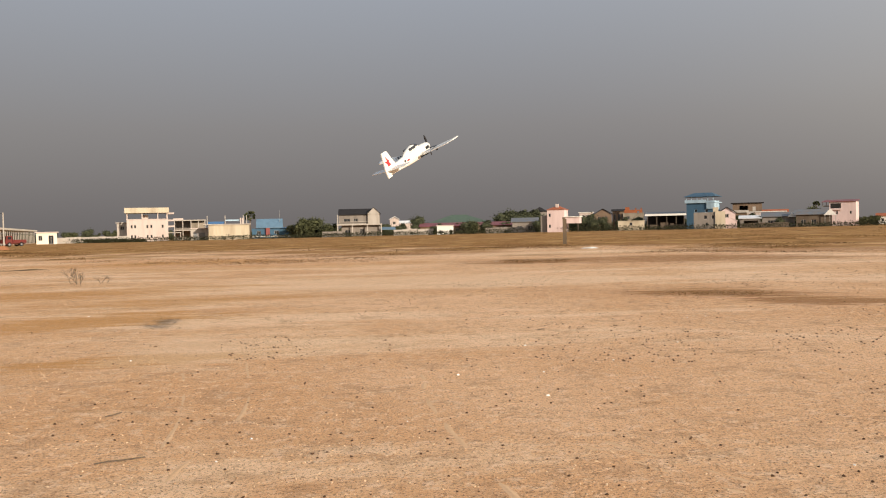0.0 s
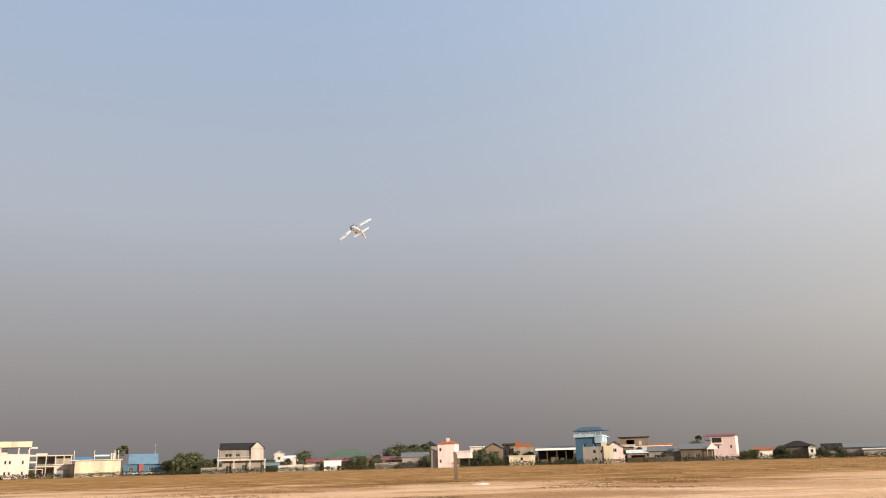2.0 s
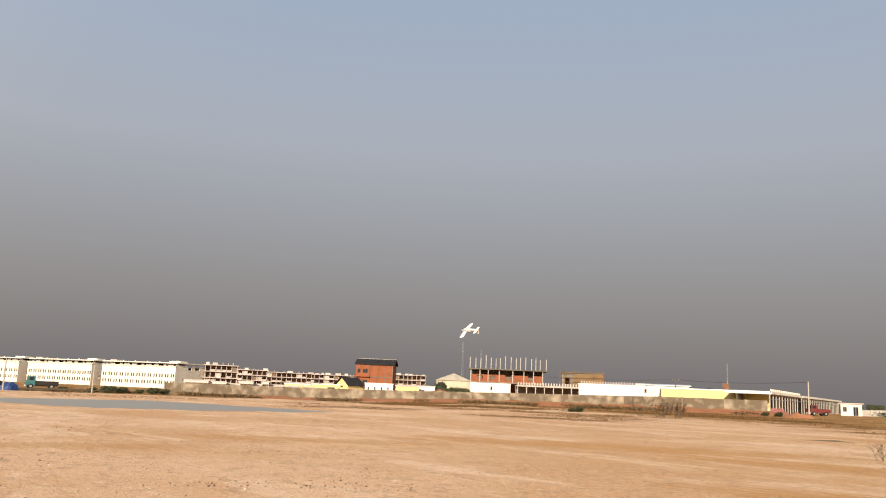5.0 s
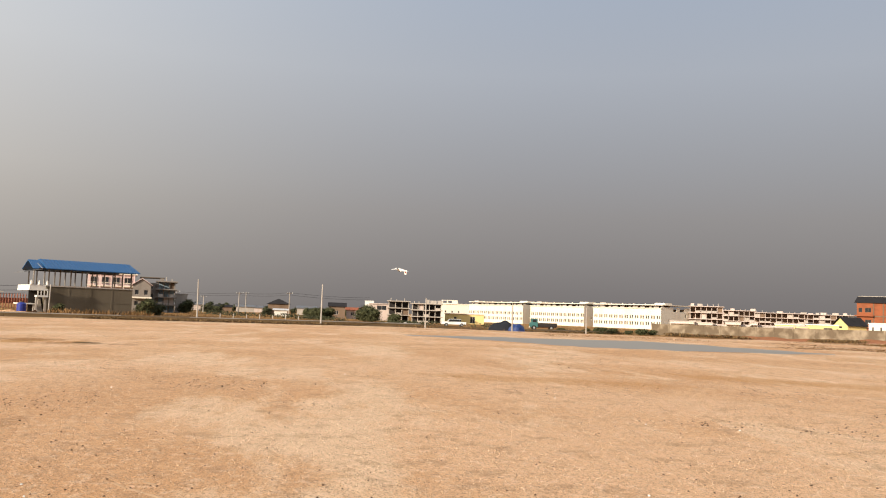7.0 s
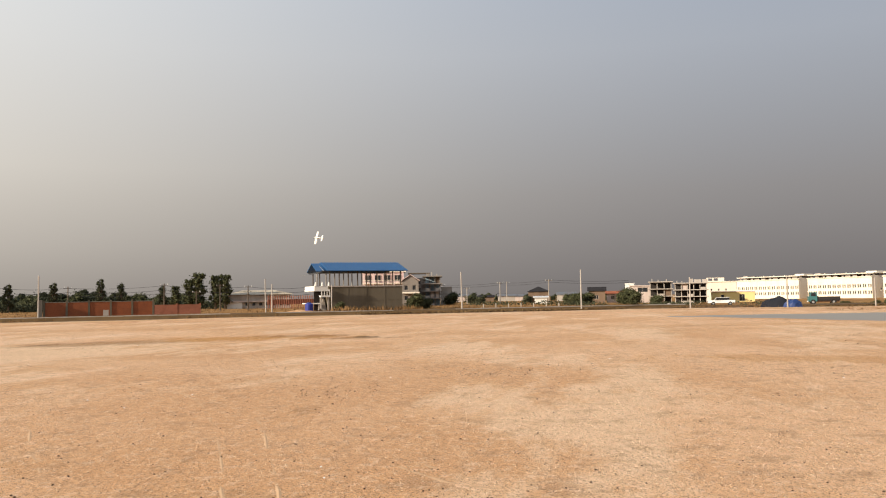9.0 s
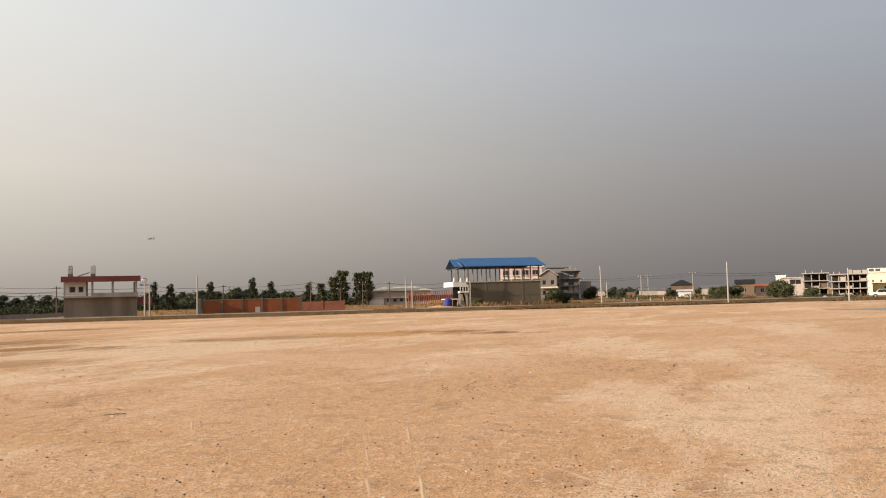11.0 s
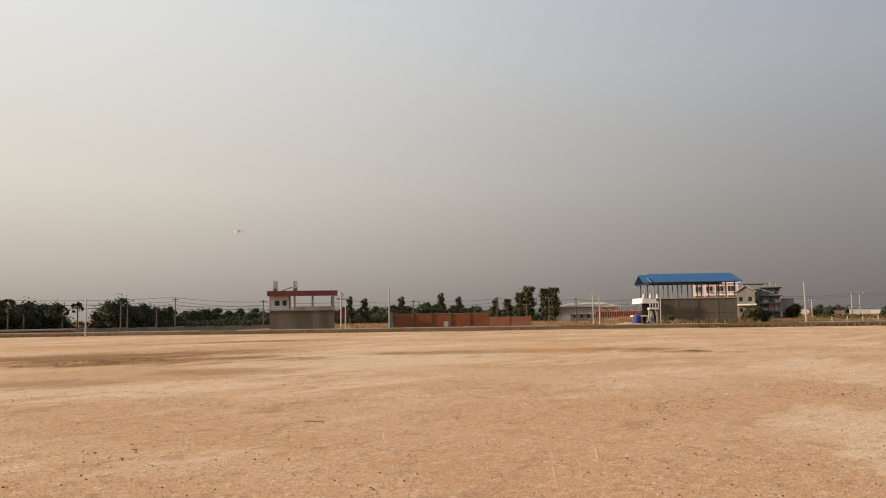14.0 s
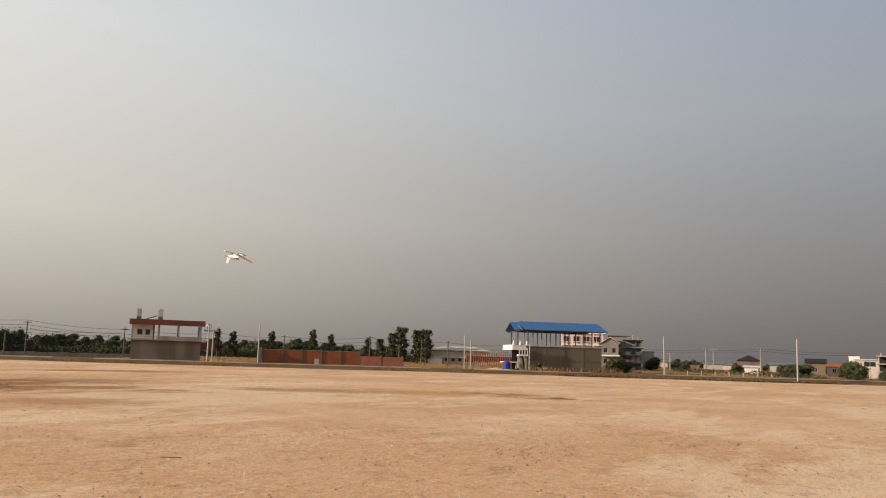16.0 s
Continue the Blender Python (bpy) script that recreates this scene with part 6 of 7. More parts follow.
def blades(name, places, label, category, mat, h, spread, per, seed, wide=0.13):
    """Thin upright blades and stalks round many places, as one mass."""
    rnd = random.Random(seed)
    verts, faces = [], []
    for x, y in places:
        for _ in range(per):
            px, py = x + rnd.gauss(0, spread), y + rnd.gauss(0, spread)
            a, hh = rnd.uniform(0, 6.28), h * rnd.uniform(0.4, 1.2)
            w = hh * wide + 0.09 * wide
            z = ground_z(px, py) - 0.01
            lx, ly = rnd.gauss(0, 0.35) * hh, rnd.gauss(0, 0.35) * hh
            k = len(verts)
            verts += [(px - w * math.cos(a), py - w * math.sin(a), z), (px + w * math.cos(a), py + w * math.sin(a), z), (px + lx, py + ly, z + hh)]
            faces.append((k, k + 1, k + 2))
    me = bpy.data.meshes.new(name)
    me.from_pydata(verts, [], faces)
    ob = hang(name, me, mat, None)
    return tagged(ob, label, category, kind="stuff")


def thicket(name, places, label, category, mat, h, spread, per, seed, size=0.16):
    """Dense low growth: small leaf sprays heaped over many places, as one mass."""
    rnd = random.Random(seed)
    verts, faces = [], []
    for x, y in places:
        top = h * (0.55 + 0.6 * abs(noise.noise((x * 0.35, y * 0.35, seed))) + rnd.uniform(0, 0.35))
        for _ in range(per):
            px, py = x + rnd.gauss(0, spread), y + rnd.gauss(0, spread)
            p = Vector((px, py, ground_z(px, py) + top * rnd.random() ** 0.8))
            a = Vector((rnd.gauss(0, 1), rnd.gauss(0, 1), rnd.gauss(0, 0.7))).normalized()
            b = a.cross(Vector((rnd.gauss(0, 1), rnd.gauss(0, 1), rnd.gauss(0, 1)))).normalized()
            z = size * rnd.uniform(0.6, 1.4)
            k = len(verts)
            verts += [tuple(p + a * z), tuple(p + b * z * 0.6), tuple(p - a * z * 0.8), tuple(p - b * z * 0.6)]
            faces.append((k, k + 1, k + 2, k + 3))
    me = bpy.data.meshes.new(name)
    me.from_pydata(verts, [], faces)
    return tagged(hang(name, me, mat, None), label, category, kind="stuff")


def scatter(n, az0, az1, d0, d1, seed, clump=0.0, power=1.0):
    """Random places in a sector; clump keeps those where the noise is high."""
    rnd = random.Random(seed)
    out = []
    for _ in range(n * 12):
        if len(out) == n:
            break
        az, d = rnd.uniform(az0, az1), d0 + (d1 - d0) * rnd.random() ** power
        p = spot(az, d)
        if clump and noise.noise((p.x * 0.07, p.y * 0.07, seed)) + 0.5 * noise.noise((p.x * 0.3, p.y * 0.3, seed)) < clump:
            continue
        out.append((p.x, p.y))
    return out


blades("dry_grass", scatter(5200, -42, 34, 84, 240, 21, 0.05), "patchy dry brown grass on the far field", "grass", "drygrass", 0.16, 0.6, 5, 22)
blades("dry_grass", scatter(2200, -42, 40, 55, 110, 23, 0.3), "thin dry grass in patches on sand", "grass", "drygrass", 0.09, 0.5, 5, 24)
blades("dry_grass", scatter(3600, 78, 158, 100, 200, 25, 0.0), "dry brown grass beyond the lane", "grass", "drygrass", 0.28, 0.6, 4, 26)
blades("dry_grass", scatter(1500, 26, 76, 80, 146, 27, 0.22), "sparse dry tufts before the cement wall", "grass", "drygrass", 0.12, 0.5, 5, 28)
blades("lane_grass", [(p.x, p.y) for p in (ROAD @ Vector((-140 + 0.24 * i, 86.9 + 0.4 * math.sin(i * 1.7), 0)) for i in range(1150)) if noise.noise((p.x * 0.1, p.y * 0.1, 4)) > -0.12], "dry grass along the kerb of the lane", "grass", "drygrass", 0.30, 0.45, 7, 29)
blades("tall_grass", [(p.x, p.y) for p in (spot(102.3 + 0.09 * i, 100 + 4 * math.sin(i * 2.3)) for i in range(64))], "tall dry grass at the foot of the cement house", "grass", "drygrass", 0.8, 0.4, 9, 31)
thicket("dark_hedge", [(p.x, p.y) for p in (spot(19.6 + 0.04 * i, 236 + (i % 5) * 0.4) for i in range(90))], "dark low hedge before the white house", "hedge", "undergrowth", 1.0, 0.4, 40, 32)
thicket("scrub", [(p.x, p.y) for p in (spot(-40 + 0.1 * i, 233 + 4 * math.sin(i * 1.3)) for i in range(640)) if noise.noise((p.x * 0.05, p.y * 0.05, 2)) > -0.4], "dark scrub at the foot of the houses", "scrub", "undergrowth", 1.35, 0.9, 40, 33)
thicket("hedge_row", [(p.x, p.y) for p in (spot(113 + 0.08 * i, 212 + 6 * math.sin(i * 1.9)) for i in range(580)) if noise.noise((p.x * 0.04, p.y * 0.04, 3)) > -0.35], "dark undergrowth at the foot of the tree line", "hedge", "leafdark", 2.2, 1.1, 60, 38, 0.24)
thicket("scrub", [(p.x, p.y) for p in (spot(67 + 0.08 * i, 150 + 3 * math.sin(i * 1.3)) for i in range(110)) if noise.noise((p.x * 0.16, p.y * 0.16, 6)) > 0.05], "dusty scrub past the pool", "scrub", "weed", 0.5, 0.6, 40, 34)
thicket("scrub", [(p.x, p.y) for p in (spot(29.5 + 0.06 * i, 145 + 1.6 * math.sin(i * 1.3) + 5 * smooth(45, 69, 29.5 + 0.06 * i)) for i in range(640)) if noise.noise((p.x * 0.12, p.y * 0.12, 7)) > -0.05], "withered brown scrub at the foot of the cement wall", "scrub", "weed", 0.55, 0.5, 26, 36)
thicket("scrub", [(p.x, p.y) for p in (ROAD @ Vector((18 + 0.16 * i, 85.6 + 0.7 * math.sin(i * 1.7), 0)) for i in range(420)) if noise.noise((p.x * 0.09, p.y * 0.09, 5)) > -0.3], "dark low weeds on the bank of the lane", "scrub", "weed", 0.2, 0.4, 26, 37, 0.12)
thicket("scrub", [(p.x, p.y) for p in (spot(79 + 0.09 * i, 172 + 9 * math.sin(i * 1.3)) for i in range(220)) if noise.noise((p.x * 0.06, p.y * 0.06, 9)) > -0.1], "dark scrub behind the lane", "scrub", "leafdark", 0.9, 0.8, 34, 35)

def weed_band(az0, az1, d0, d1, n, seed, h=0.035, clump=-0.2, spread=0.3):
    blades("creeping_weed", scatter(n, az0, az1, d0, d1, seed, clump), "low dark withered weed lying on the sand", "weed", "creeper", h, spread, 22, seed + 1, 0.35)


weed_band(-20.6, -15.0, 19.2, 20.4, 80, 41, 0.018)
weed_band(-26.5, -22.6, 18.2, 19.0, 60, 43, 0.018)
weed_band(-8.2, -4.0, 37, 42, 90, 45, 0.03)
weed_band(-24, -14, 34, 42, 260, 47, 0.05, 0.12)
weed_band(-32, 4, 46, 84, 420, 48, 0.05, 0.2, 0.8)
weed_band(4, 26, 44, 84, 200, 49, 0.05, 0.1, 0.8)
weed_band(24, 62, 60, 96, 520, 51, 0.07, 0.15, 0.9)
weed_band(26, 58, 96, 142, 700, 53, 0.16, 0.1, 0.9)
weed_band(140, 150, 33, 38, 80, 55, 0.03)


def stones(name, n, az0, az1, d0, d1, s0, s1, mat, label, seed, clump=0.0, power=1.6):
    """Loose stones half sunk in the sand, as one mass."""
    rnd = random.Random(seed)
    verts, faces = [], []
    for x, y in scatter(n, az0, az1, d0, d1, seed, clump, power):
        s = rnd.uniform(s0, s1) * (1 + 0.02 * math.hypot(x, y))
        z, a, k = ground_z(x, y), rnd.uniform(0, 6.28), len(verts)
        for i in range(5):
            r = s * rnd.uniform(0.7, 1.2)
            verts.append((x + r * math.cos(a + i * 1.257), y + r * math.sin(a + i * 1.257), z - 0.004))
        for i in range(5):
            r = s * rnd.uniform(0.4, 0.75)
            verts.append((x + r * math.cos(a + 0.3 + i * 1.257), y + r * math.sin(a + 0.3 + i * 1.257), z + s * rnd.uniform(0.45, 0.8)))
        for i in range(5):
            j = (i + 1) % 5
            faces.append((k + i, k + j, k + 5 + j, k + 5 + i))
        faces.append(tuple(k + 5 + i for i in range(5)))
    me = bpy.data.meshes.new(name)
    me.from_pydata(verts, [], faces)
    ob = hang(name, me, mat, None)
    tagged(ob, label, "stones", kind="stuff")


stones("grit", 9000, -40, 158, 3.6, 16, 0.004, 0.009, "grit", "pale grit strewn on the sand", 67, power=1.2)
stones("gravel", 20000, -40, 158, 3.6, 26, 0.004, 0.011, "stone", "fine brown gravel strewn on the sand", 61, power=1.3)
stones("clods", 6000, -40, 158, 4, 50, 0.004, 0.015, "darkstone", "dark earth clods strewn on the sand", 63)
stones("clods", 1300, -40, 158, 6, 55, 0.005, 0.017, "darkstone", "scattered larger earth clods on the sand", 68, 0.06, power=1.5)
stones("clods", 420, -34, -6, 10, 34, 0.006, 0.017, "darkstone", "dark clods in loose lines on the sand", 64, 0.1)
stones("clods", 150, 52, 80, 14, 34, 0.007, 0.02, "darkstone", "dark clods beside the pool", 65, 0.1)
stones("pale_litter", 90, -40, 158, 6, 45, 0.008, 0.018, "pure", "pale scraps and shell bits on the sand", 66)


for k, (az, d) in enumerate(((60, 22), (66, 24), (98, 18), (108, 15), (-4, 24), (-20, 24), (12, 12))):
    stones("clod_patch", 70, az - 3.5, az + 3.5, d - 1.2, d + 1.2, 0.005, 0.016, "darkstone", "loose patch of broken earth clods", 70 + k, power=1.0)


def ruts(stops, width, gap, label):
    """A pair of tyre ruts: shallow ridges of loose sand along a curve of bearings and distances."""
    pts = [spot(a, d) for a, d in stops]
    line = []
    for i in range(len(pts) - 1):
        p0, p1, p2, p3 = pts[max(i - 1, 0)], pts[i], pts[i + 1], pts[min(i + 2, len(pts) - 1)]
        for k in range(14):
            u = k / 14
            line.append(0.5 * (2 * p1 + (p2 - p0) * u + (2 * p0 - 5 * p1 + 4 * p2 - p3) * u * u + (3 * p1 - p0 - 3 * p2 + p3) * u ** 3))
    bm = bmesh.new()
    for off in ([-gap / 2, gap / 2] if gap else [0]):
        for edge in (0.0,):
            last = None
            for i in range(len(line) - 1):
                t = (line[i + 1] - line[i]).normalized()
                s = Vector((-t.y, t.x, 0))
                c = line[i] + s * (off + edge + 0.02 * noise.noise((i * 0.4, off, edge)))
                h = 0.004 * min(1.0, 0.15 + 2.0 * noise.noise((i * 0.31, pts[0].x, off * 5)))
                z = ground_z(c.x, c.y)
                row = [bm.verts.new((*(c - s * width * 0.26).xy, z - 0.002)), bm.verts.new((*c.xy, z + h)), bm.verts.new((*(c + s * width * 0.26).xy, z - 0.002))]
                if last:
                    for k in range(2):
                        bm.faces.new((last[k], row[k], row[k + 1], last[k + 1]))
                last = row
    solid("tyre_rut", bm, "rut", Matrix(), label, "tyre track", "tyre tracks", kind="structure")


RUT = "shallow tyre rut pressed into loose sand"
ruts([(123, 19), (117.5, 15.1), (115.7, 10.4), (115.3, 6.9), (116, 4.5)], 0.12, 0.0, RUT)
ruts([(119, 16.5), (113.7, 12.5), (112.3, 9.0), (111.7, 7.2), (111.0, 4.6)], 0.12, 0.0, RUT)
ruts([(14.0, 14), (13.3, 8.5), (16.7, 6.4), (24, 4.6)], 0.14, 0.0, RUT)
ruts([(17.5, 11), (17.8, 7.6), (22, 5.6), (30, 4.4)], 0.14, 0.0, RUT)
ruts([(8.5, 16), (2.6, 10), (1.5, 8.0), (-1, 6.2), (-6, 4.6)], 0.16, 0.0, RUT)
ruts([(-6, 14), (-14, 13.2), (-20, 13.8)], 0.12, 0.0, RUT)
ruts([(-10, 6.2), (-16, 5.6), (-22, 5.2)], 0.14, 0.22, RUT)
ruts([(96, 11), (104, 12.0), (110, 13.5)], 0.12, 0.0, RUT)
ruts([(126, 9), (126.5, 12.3), (124, 18)], 0.12, 0.0, RUT)
ruts([(103, 8.2), (99, 7.4), (94, 7.2)], 0.16, 0.25, RUT)


def stick(az, d, length, turn, label="short dry stick lying on the sand"):
    rnd = random.Random(int(az * 7 + d))
    bm = bmesh.new()
    p = Vector((-length / 2, 0, 0.012))
    for i in range(5):
        q = p + Vector((length / 5, rnd.uniform(-0.03, 0.03) * length, rnd.uniform(-0.004, 0.006)))
        tube(bm, p, q, 0.006, 0.005, 5)
        p = q
    solid("stick", bm, "bark", at(az, d, turn), label, "stick", "sticks on the lot")


stick(21.5, 6.35, 0.34, 8)
stick(21.8, 8.0, 0.16, 30)
stick(131.3, 13.2, 0.3, 10)
stick(132.0, 35, 1.6, -4, "dark plank lying on the sand")
stick(-6.5, 13, 0.12, 20)
stick(126.0, 37, 1.2, 6, "dark plank lying on the sand")


def heaps():
    """Spoil heaps, the tarpaulin heap and rubble by the lane."""
    def mound(az, d, w, dep, h, mat, label, name, seed, cat, swell=0.8):
        bm = bmesh.new()
        n = 14
        g = [[None] * (n + 1) for _ in range(n + 1)]
        for i in range(n + 1):
            for j in range(n + 1):
                x, y = -1 + 2 * i / n, -1 + 2 * j / n
                r = max(0.0, 1 - x * x - y * y)
                z = h * r ** swell * (1 + 0.5 * noise.noise((x * 2.2, y * 2.2, seed))) - 0.06
                g[i][j] = bm.verts.new((x * w / 2, y * dep / 2, z))
        for i in range(n):
            for j in range(n):
                bm.faces.new((g[i][j], g[i + 1][j], g[i + 1][j + 1], g[i][j + 1]))
        return solid(name, bm, mat, at(az, d), label, cat)

    mound(78.85, 104, 3.8, 2.4, 1.1, "blackcloth", "dark net thrown over a long heap", "covered_heap", 3, "heap", 0.4)
    mound(77.95, 102, 2.1, 2, 0.85, "tarp", "blue tarpaulin over a heap by the pool", "tarpaulin_heap", 5, "heap", 0.35)
    mound(85.4, 118, 2.2, 2, 0.75, "pale", "heap of pale rubble by the lane", "rubble_heap", 7, "heap")
    mound(28.2, 138, 4.5, 4, 0.75, "redearth", "low heap of red earth", "earth_heap", 9, "heap")
    mound(110.2, 100, 5, 3, 0.5, "sand", "low heap of builder's sand by the tank", "sand_heap", 11, "heap")
    mound(108.9, 106, 1.2, 1, 0.5, "darkstone", "dark heap of building waste", "waste_heap", 13, "heap")
    mound(105.8, 36.5, 1.6, 1.0, 0.10, "earth", "flat patch of dug earth on the lot", "earth_patch", 15, "heap")
    mound(26.5, 46, 3.0, 1.2, 0.10, "earth", "flat hump of dug earth on the lot", "earth_patch", 17, "heap")
    mound(-9.9, 60, 1.6, 0.8, 0.14, "pure", "pale heap of lime on the field", "lime_heap", 19, "heap")


heaps()


# ---- the model aeroplane ----
def loft(rings, caps=True):
    bm = bmesh.new()
    made = [[bm.verts.new(p) for p in r] for r in rings]
    n = len(made[0])
    for a, b in zip(made, made[1:]):
        for i in range(n):
            bm.faces.new((a[i], a[(i + 1) % n], b[(i + 1) % n], b[i]))
    if caps:
        bm.faces.new(made[0][::-1])
        bm.faces.new(made[-1])
    bmesh.ops.recalc_face_normals(bm, faces=bm.faces)
    return bm


def oval(x, w, zb, zt, n=14, square=0.7):
    out = []
    for i in range(n):
        a = 2 * math.pi * i / n
        c, s = math.cos(a), math.sin(a)
        out.append((x, w / 2 * math.copysign(abs(c) ** square, c), (zb + zt) / 2 + (zt - zb) / 2 * math.copysign(abs(s) ** square, s)))
    return out


def foil(y, x_lead, chord, z, thick, n=8):
    top = [(x_lead - chord * (i / n), y, z + thick * chord * 2.6 * math.sqrt(i / n) * (1 - i / n) + 0.002) for i in range(n + 1)]
    low = [(x_lead - chord * (i / n), y, z - thick * chord * 1.4 * math.sqrt(i / n) * (1 - i / n) - 0.002) for i in range(n, 0, -1)]
    return top + low


def build_plane():
    p = thing("model_aeroplane", Matrix(), "white foam radio-controlled aeroplane with red tail flash and black propeller", "aeroplane")
    body = loft([oval(0.385, 0.075, -0.045, 0.035), oval(0.34, 0.105, -0.062, 0.05), oval(0.22, 0.118, -0.075, 0.062), oval(0.08, 0.115, -0.078, 0.062), oval(-0.10, 0.095, -0.070, 0.058), oval(-0.30, 0.060, -0.052, 0.048), oval(-0.50, 0.026, -0.040, 0.036)])
    for f in body.faces:
        f.smooth = True
    f = part("fuselage", body, "foam", p)
    part("cowl_vent", boxes((0.30, 0.365, -0.030, 0.030, -0.0685, -0.055)), "blackplastic", f, "black cooling vent")
    for s in (-1, 1):
        part("side_stripe", boxes((-0.165, -0.115, s * 0.0445 - 0.002, s * 0.0445 + 0.002, -0.010, 0.006)), "redfilm", f, "small red bar on the flank")
        part("servo_slot", boxes((-0.215, -0.190, s * 0.041 - 0.003, s * 0.041 + 0.003, -0.002, 0.018)), "blackplastic", f, "black servo slot")
        part("air_duct", boxes((0.10, 0.225, s * 0.057 - 0.005, s * 0.057 + 0.005, -0.066, -0.030)), "blackplastic", f, "black air duct under the wing root")
        part("belly_hatch", boxes((0.235, 0.30, s * 0.036 - 0.012, s * 0.036 + 0.012, -0.078, -0.070)), "blackplastic", f, "black battery hatch slot")
        part("cheek_vent", boxes((0.25, 0.33, s * 0.056 - 0.003, s * 0.056 + 0.003, -0.02, 0.012)), "blackplastic", f, "black cooling slot")
    can = loft([oval(0.20, 0.03, 0.045, 0.062, 12, 0.9), oval(0.15, 0.078, 0.045, 0.098, 12, 0.9), oval(0.06, 0.088, 0.045, 0.118, 12, 0.9), oval(-0.06, 0.070, 0.045, 0.098, 12, 0.9), oval(-0.16, 0.024, 0.042, 0.058, 12, 0.9)])
    for fc in can.faces:
        fc.smooth = True
    c = part("canopy", can, "foam", p)
    part("windscreen", loft([oval(0.175, 0.062, 0.058, 0.085, 10, 0.9), oval(0.13, 0.085, 0.058, 0.112, 10, 0.9), oval(0.09, 0.089, 0.060, 0.1195, 10, 0.9)]), "canopy", c, "dark tinted windscreen")
    for s in (1, -1):
        part("side_glass", boxes((-0.045, 0.085, s * 0.0435 - 0.004, s * 0.0435 + 0.004, 0.072, 0.102)), "canopy", c, "dark side glass")
        wing = loft([foil(s * 0.05, 0.255, 0.225, -0.035, 0.045), foil(s * 0.28, 0.245, 0.195, -0.008, 0.042), foil(s * 0.50, 0.235, 0.165, 0.018, 0.04), foil(s * 0.55, 0.215, 0.115, 0.026, 0.028)])
        for fc in wing.faces:
            fc.smooth = True
        w = part("wing", wing, "foam", p)
        bm = bmesh.new()
        slab4(bm, ((0.062, s * 0.16, -0.016), (0.072, s * 0.49, 0.022), (0.030, s * 0.49, 0.020), (0.012, s * 0.16, -0.018)), 0.006)
        part("aileron", bm, "foam", w)
        part("servo_arm", boxes((0.075, 0.10, s * 0.30 - 0.005, s * 0.30 + 0.005, -0.032, -0.008)), "blackplastic", w)
        for k in range(3):
            y = s * (0.20 + 0.032 * k)
            part("wing_mark", boxes((0.10, 0.145, min(y, y + s * 0.022), max(y, y + s * 0.022), 0.0105, 0.0145)), "blackplastic", w, "black bar on the wing")
        stab = loft([foil(s * 0.012, -0.355, 0.135, 0.018, 0.03), foil(s * 0.22, -0.385, 0.095, 0.020, 0.03), foil(s * 0.25, -0.400, 0.06, 0.020, 0.025)])
        st = part("stabiliser", stab, "foam", p)
        bm = bmesh.new()
        slab4(bm, ((-0.485, s * 0.02, 0.023), (-0.478, s * 0.235, 0.023), (-0.505, s * 0.235, 0.022), (-0.540, s * 0.02, 0.022)), 0.006)
        part("elevator", bm, "foam", st)
    fin = bmesh.new()
    prof = ((-0.335, 0.040), (-0.375, 0.120), (-0.405, 0.205), (-0.425, 0.220), (-0.475, 0.220), (-0.475, 0.020), (-0.475, -0.035), (-0.44, -0.035))
    rings = []
    for s in (0.007, -0.007):
        rings.append([fin.verts.new((x, s, z)) for x, z in prof])
    fin.faces.new(rings[0])
    fin.faces.new(rings[1][::-1])
    for i in range(len(prof)):
        k = (i + 1) % len(prof)
        fin.faces.new((rings[0][i], rings[1][i], rings[1][k], rings[0][k]))
    bmesh.ops.recalc_face_normals(fin, faces=fin.faces)
    fo = part("fin", fin, "foam", p)
    rud = bmesh.new()
    prof = ((-0.479, 0.222), (-0.515, 0.215), (-0.560, 0.03), (-0.562, -0.055), (-0.479, -0.055))
    rings = [[rud.verts.new((x, s, z)) for x, z in prof] for s in (0.006, -0.006)]
    rud.faces.new(rings[0])
    rud.faces.new(rings[1][::-1])
    for i in range(5):
        k = (i + 1) % 5
        rud.faces.new((rings[0][i], rings[1][i], rings[1][k], rings[0][k]))
    bmesh.ops.recalc_face_normals(rud, faces=rud.faces)
    part("rudder", rud, "foam", p)
    for s in (1, -1):
        bm = bmesh.new()
        shape = ((-0.425, 0.060), (-0.445, 0.105), (-0.435, 0.110), (-0.475, 0.165), (-0.470, 0.115), (-0.515, 0.120), (-0.480, 0.075), (-0.505, 0.060))
        a = [bm.verts.new((x, s * 0.0075, z)) for x, z in shape]
        b = [bm.verts.new((x, s * 0.0092, z)) for x, z in shape]
        bm.faces.new(a)
        bm.faces.new(b)
        for i in range(len(shape)):
            k = (i + 1) % len(shape)
            bm.faces.new((a[i], a[k], b[k], b[i]))
        bmesh.ops.recalc_face_normals(bm, faces=bm.faces)
        part("tail_flash", bm, "redfilm", fo, "jagged red flash")
    spin = loft([oval(0.388, 0.06, -0.034, 0.026, 12, 1.0), oval(0.415, 0.044, -0.026, 0.018, 12, 1.0), oval(0.435, 0.012, -0.010, 0.002, 12, 1.0)])
    part("spinner", spin, "foam", p)
    prop = bmesh.new()
    for s in (1, -1):
        rings = []
        for k in range(6):
            r = 0.012 + 0.115 * k / 5
            ch = (0.012, 0.020, 0.026, 0.026, 0.020, 0.008)[k]
            tw = radians(48 - 7 * k)
            dx, dy = ch / 2 * math.sin(tw), ch / 2 * math.cos(tw)
            rings.append([prop.verts.new(v) for v in ((dx, s * -dy, s * r), (0.003, 0, s * r), (-dx, s * dy, s * r), (-0.003, 0, s * r))])
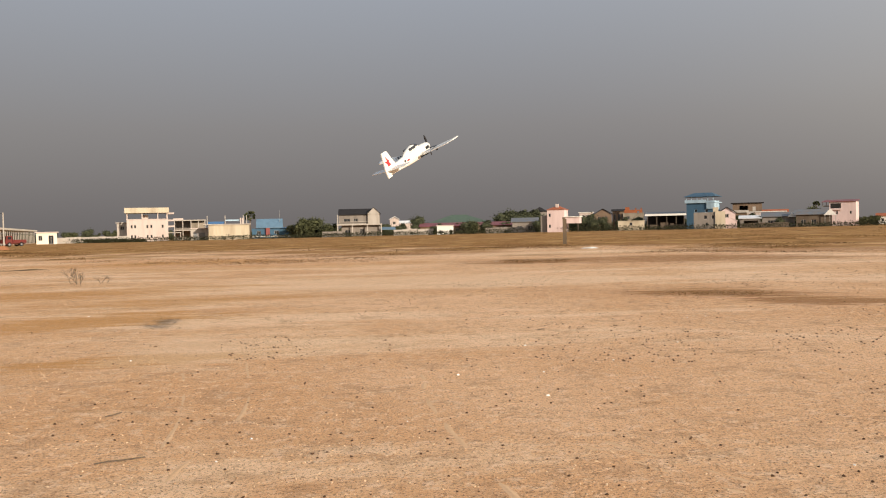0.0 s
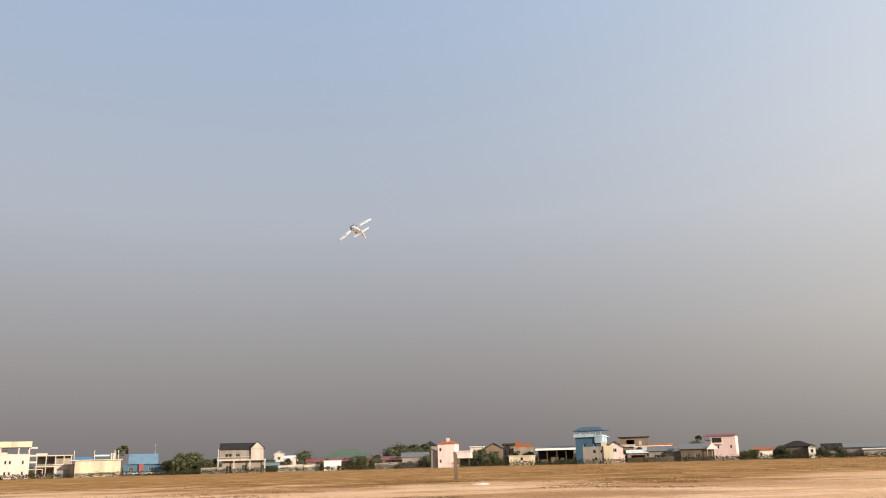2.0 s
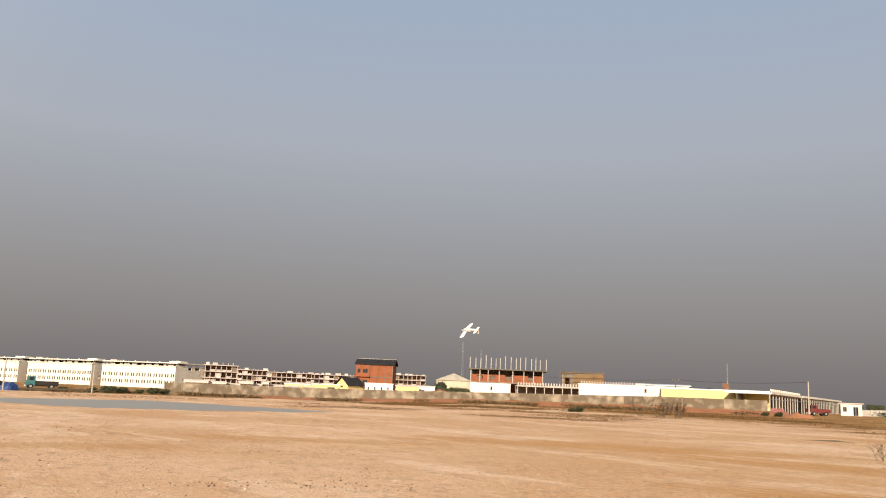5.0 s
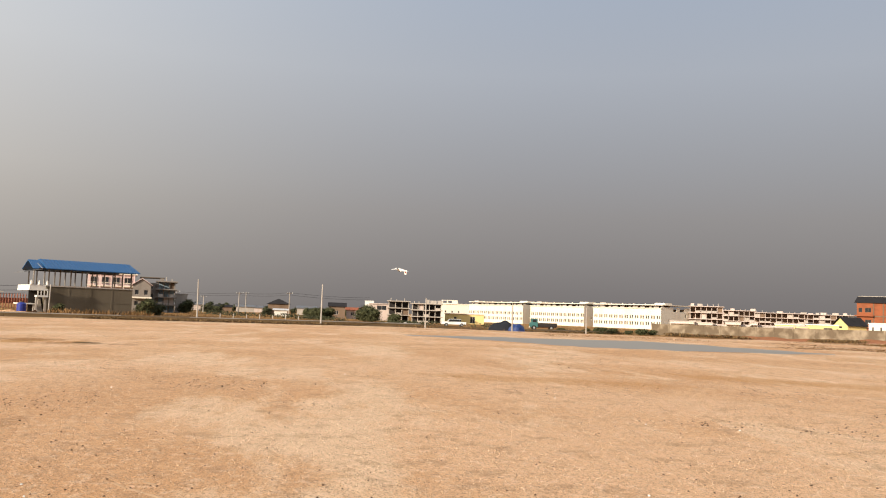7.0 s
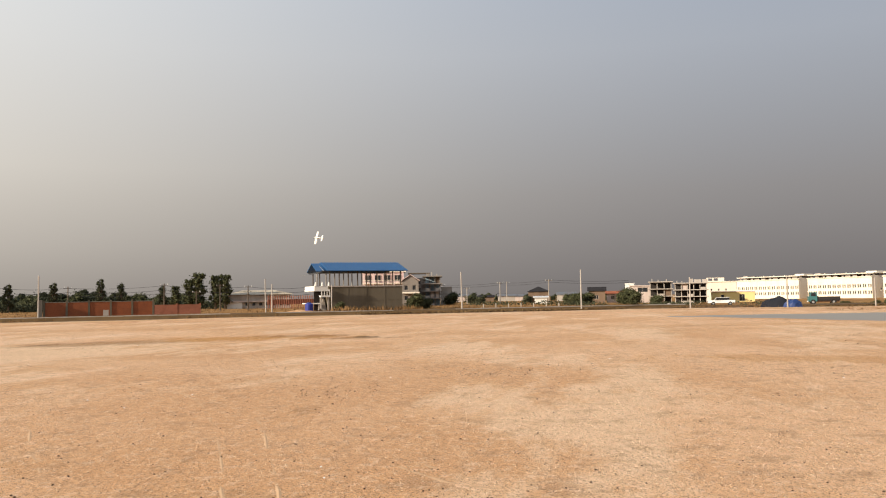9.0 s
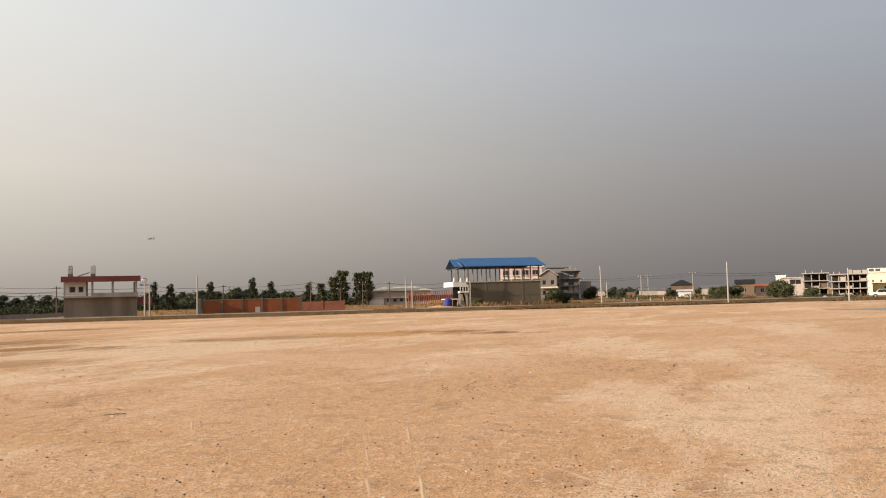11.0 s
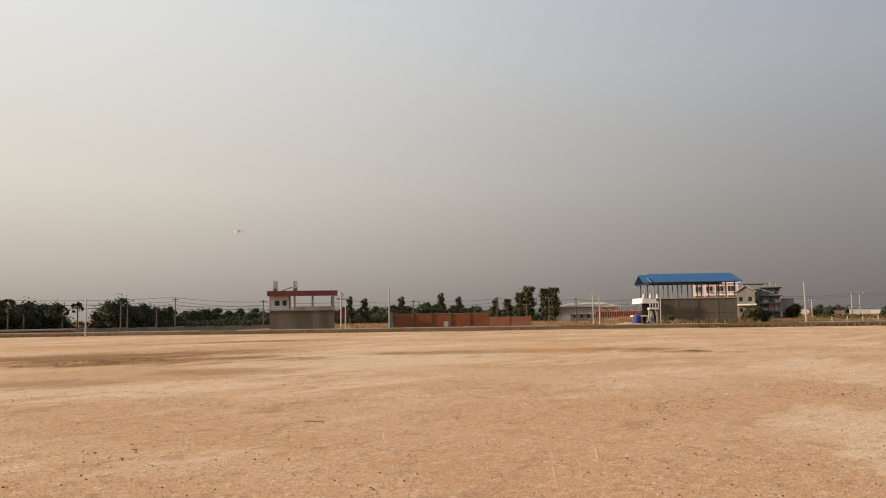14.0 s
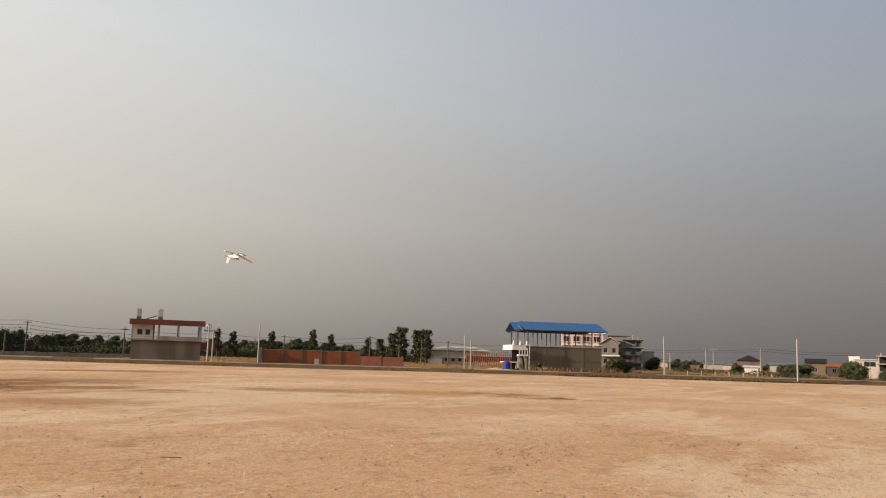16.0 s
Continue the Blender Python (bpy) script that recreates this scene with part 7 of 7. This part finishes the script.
        for a, b in zip(rings, rings[1:]):
            for i in range(4):
                prop.faces.new((a[i], a[(i + 1) % 4], b[(i + 1) % 4], b[i]))
        prop.faces.new(rings[-1])
    tube(prop, (-0.008, 0, 0), (0.012, 0, 0), 0.014, 0.012, 10)
    bmesh.ops.recalc_face_normals(prop, faces=prop.faces)
    o = part("propeller", prop, "blackplastic", p, "black two-bladed propeller")
    return p, o


plane, propeller = build_plane()


# ---- what moves ----
FLIGHT = [
    (0, -0.34, 9.54, 2.43, -11.1, -23.4, 60.2),
    (0.2, -0.10, 10.95, 3.09, -10.8, -26.6, 66.1),
    (0.3, 0.14, 11.65, 3.41, -9.1, -29.9, 67.3),
    (0.4, 0.48, 12.41, 3.74, -10.2, -32.8, 71.1),
    (0.5, 0.95, 13.12, 4.06, -5.9, -35.6, 73.2),
    (0.6, 0.99, 13.79, 4.50, 9.3, -38.0, 78.4),
    (0.7, 1.10, 14.32, 4.94, 36.2, -39.9, 81.7),
    (0.8, 1.26, 14.81, 5.33, 67.2, -35.5, 80.0),
    (0.9, 1.44, 15.39, 5.70, 101.1, -28.7, 75.2),
    (1, 1.66, 16.08, 6.06, 134.9, -20.6, 75.7),
    (1.1, 1.73, 16.77, 6.19, 154.0, -14.2, 74.7),
    (1.3, 1.83, 17.84, 6.26, 159.9, -9.4, 80.4),
    (1.5, 1.88, 19.04, 6.57, 154.8, -21.1, 87.0),
    (1.7, 1.50, 20.56, 6.93, 144.0, -29.0, 99.9),
    (2, 0.65, 22.25, 7.82, 141.1, -21.3, 107.5),
    (2.2, -0.39, 22.97, 8.14, 144.3, -13.9, 115.5),
    (2.5, -1.88, 24.48, 8.30, 150.5, -8.6, 121.4),
    (3, -5.40, 25.83, 7.89, 149.5, -6.9, 132.0),
    (3.5, -10.31, 27.58, 7.56, 141.9, -4.3, 144.7),
    (4, -16.12, 27.78, 6.81, 158.4, 3.6, 157.2),
    (4.5, -23.27, 28.05, 6.02, 146.0, 1.1, 171.2),
    (5, -29.91, 25.73, 4.54, 136.9, -0.2, -169.3),
    (5.2, -32.75, 24.41, 4.02, 145.7, -1.9, -157.8),
    (7.5, -54.15, -3.34, 4.28, 178.4, -11.2, -136.0),
    (8, -59.97, -9.44, 4.97, 174.0, -11.2, -134.1),
    (8.6, -63.39, -16.28, 5.82, 151.0, -5.7, -126.9),
    (9.1, -65.96, -24.24, 6.94, 95.8, -5.7, -107.5),
    (9.7, -67.86, -34.08, 8.19, 60.2, -0.0, -78.3),
    (10.3, -67.51, -41.58, 8.68, 43.1, 2.7, -60.6),
    (10.5, -65.89, -44.37, 8.51, 53.5, 1.3, -72.3),
    (10.75, -64.20, -47.50, 8.00, 14.6, -0.0, -36.9),
    (11, -61.81, -50.25, 7.43, -12.0, 3.0, 5.9),
    (11.5, -57.98, -53.79, 6.99, -46.7, 2.4, 29.6),
    (12, -53.84, -53.98, 7.82, -109.6, 12.1, 39.5),
    (12.5, -49.45, -51.88, 8.31, -161.0, 5.5, 45.4),
    (13, -44.81, -48.97, 7.41, -177.5, 4.9, 47.5),
    (13.5, -41.01, -44.89, 6.84, 168.0, -1.1, 61.5),
    (14, -38.37, -40.26, 7.24, -172.3, 2.8, 62.8),
    (14.5, -35.21, -35.47, 6.87, -174.1, -0.8, 65.4),
    (15, -30.74, -29.20, 6.48, 175.4, -3.6, 64.6),
    (15.5, -26.24, -23.15, 5.92, 173.7, 6.5, 66.1),
    (16, -22.04, -17.24, 4.64, 164.3, 1.7, 67.9),
]


def motions():
    walk(plane, [(t, pose(*values)) for t, *values in FLIGHT])
    walk(propeller, [(i / FPS, pose(0.402, 0, -0.004, (i * 73.0) % 360)) for i in range(16 * FPS + 1)])


motions()
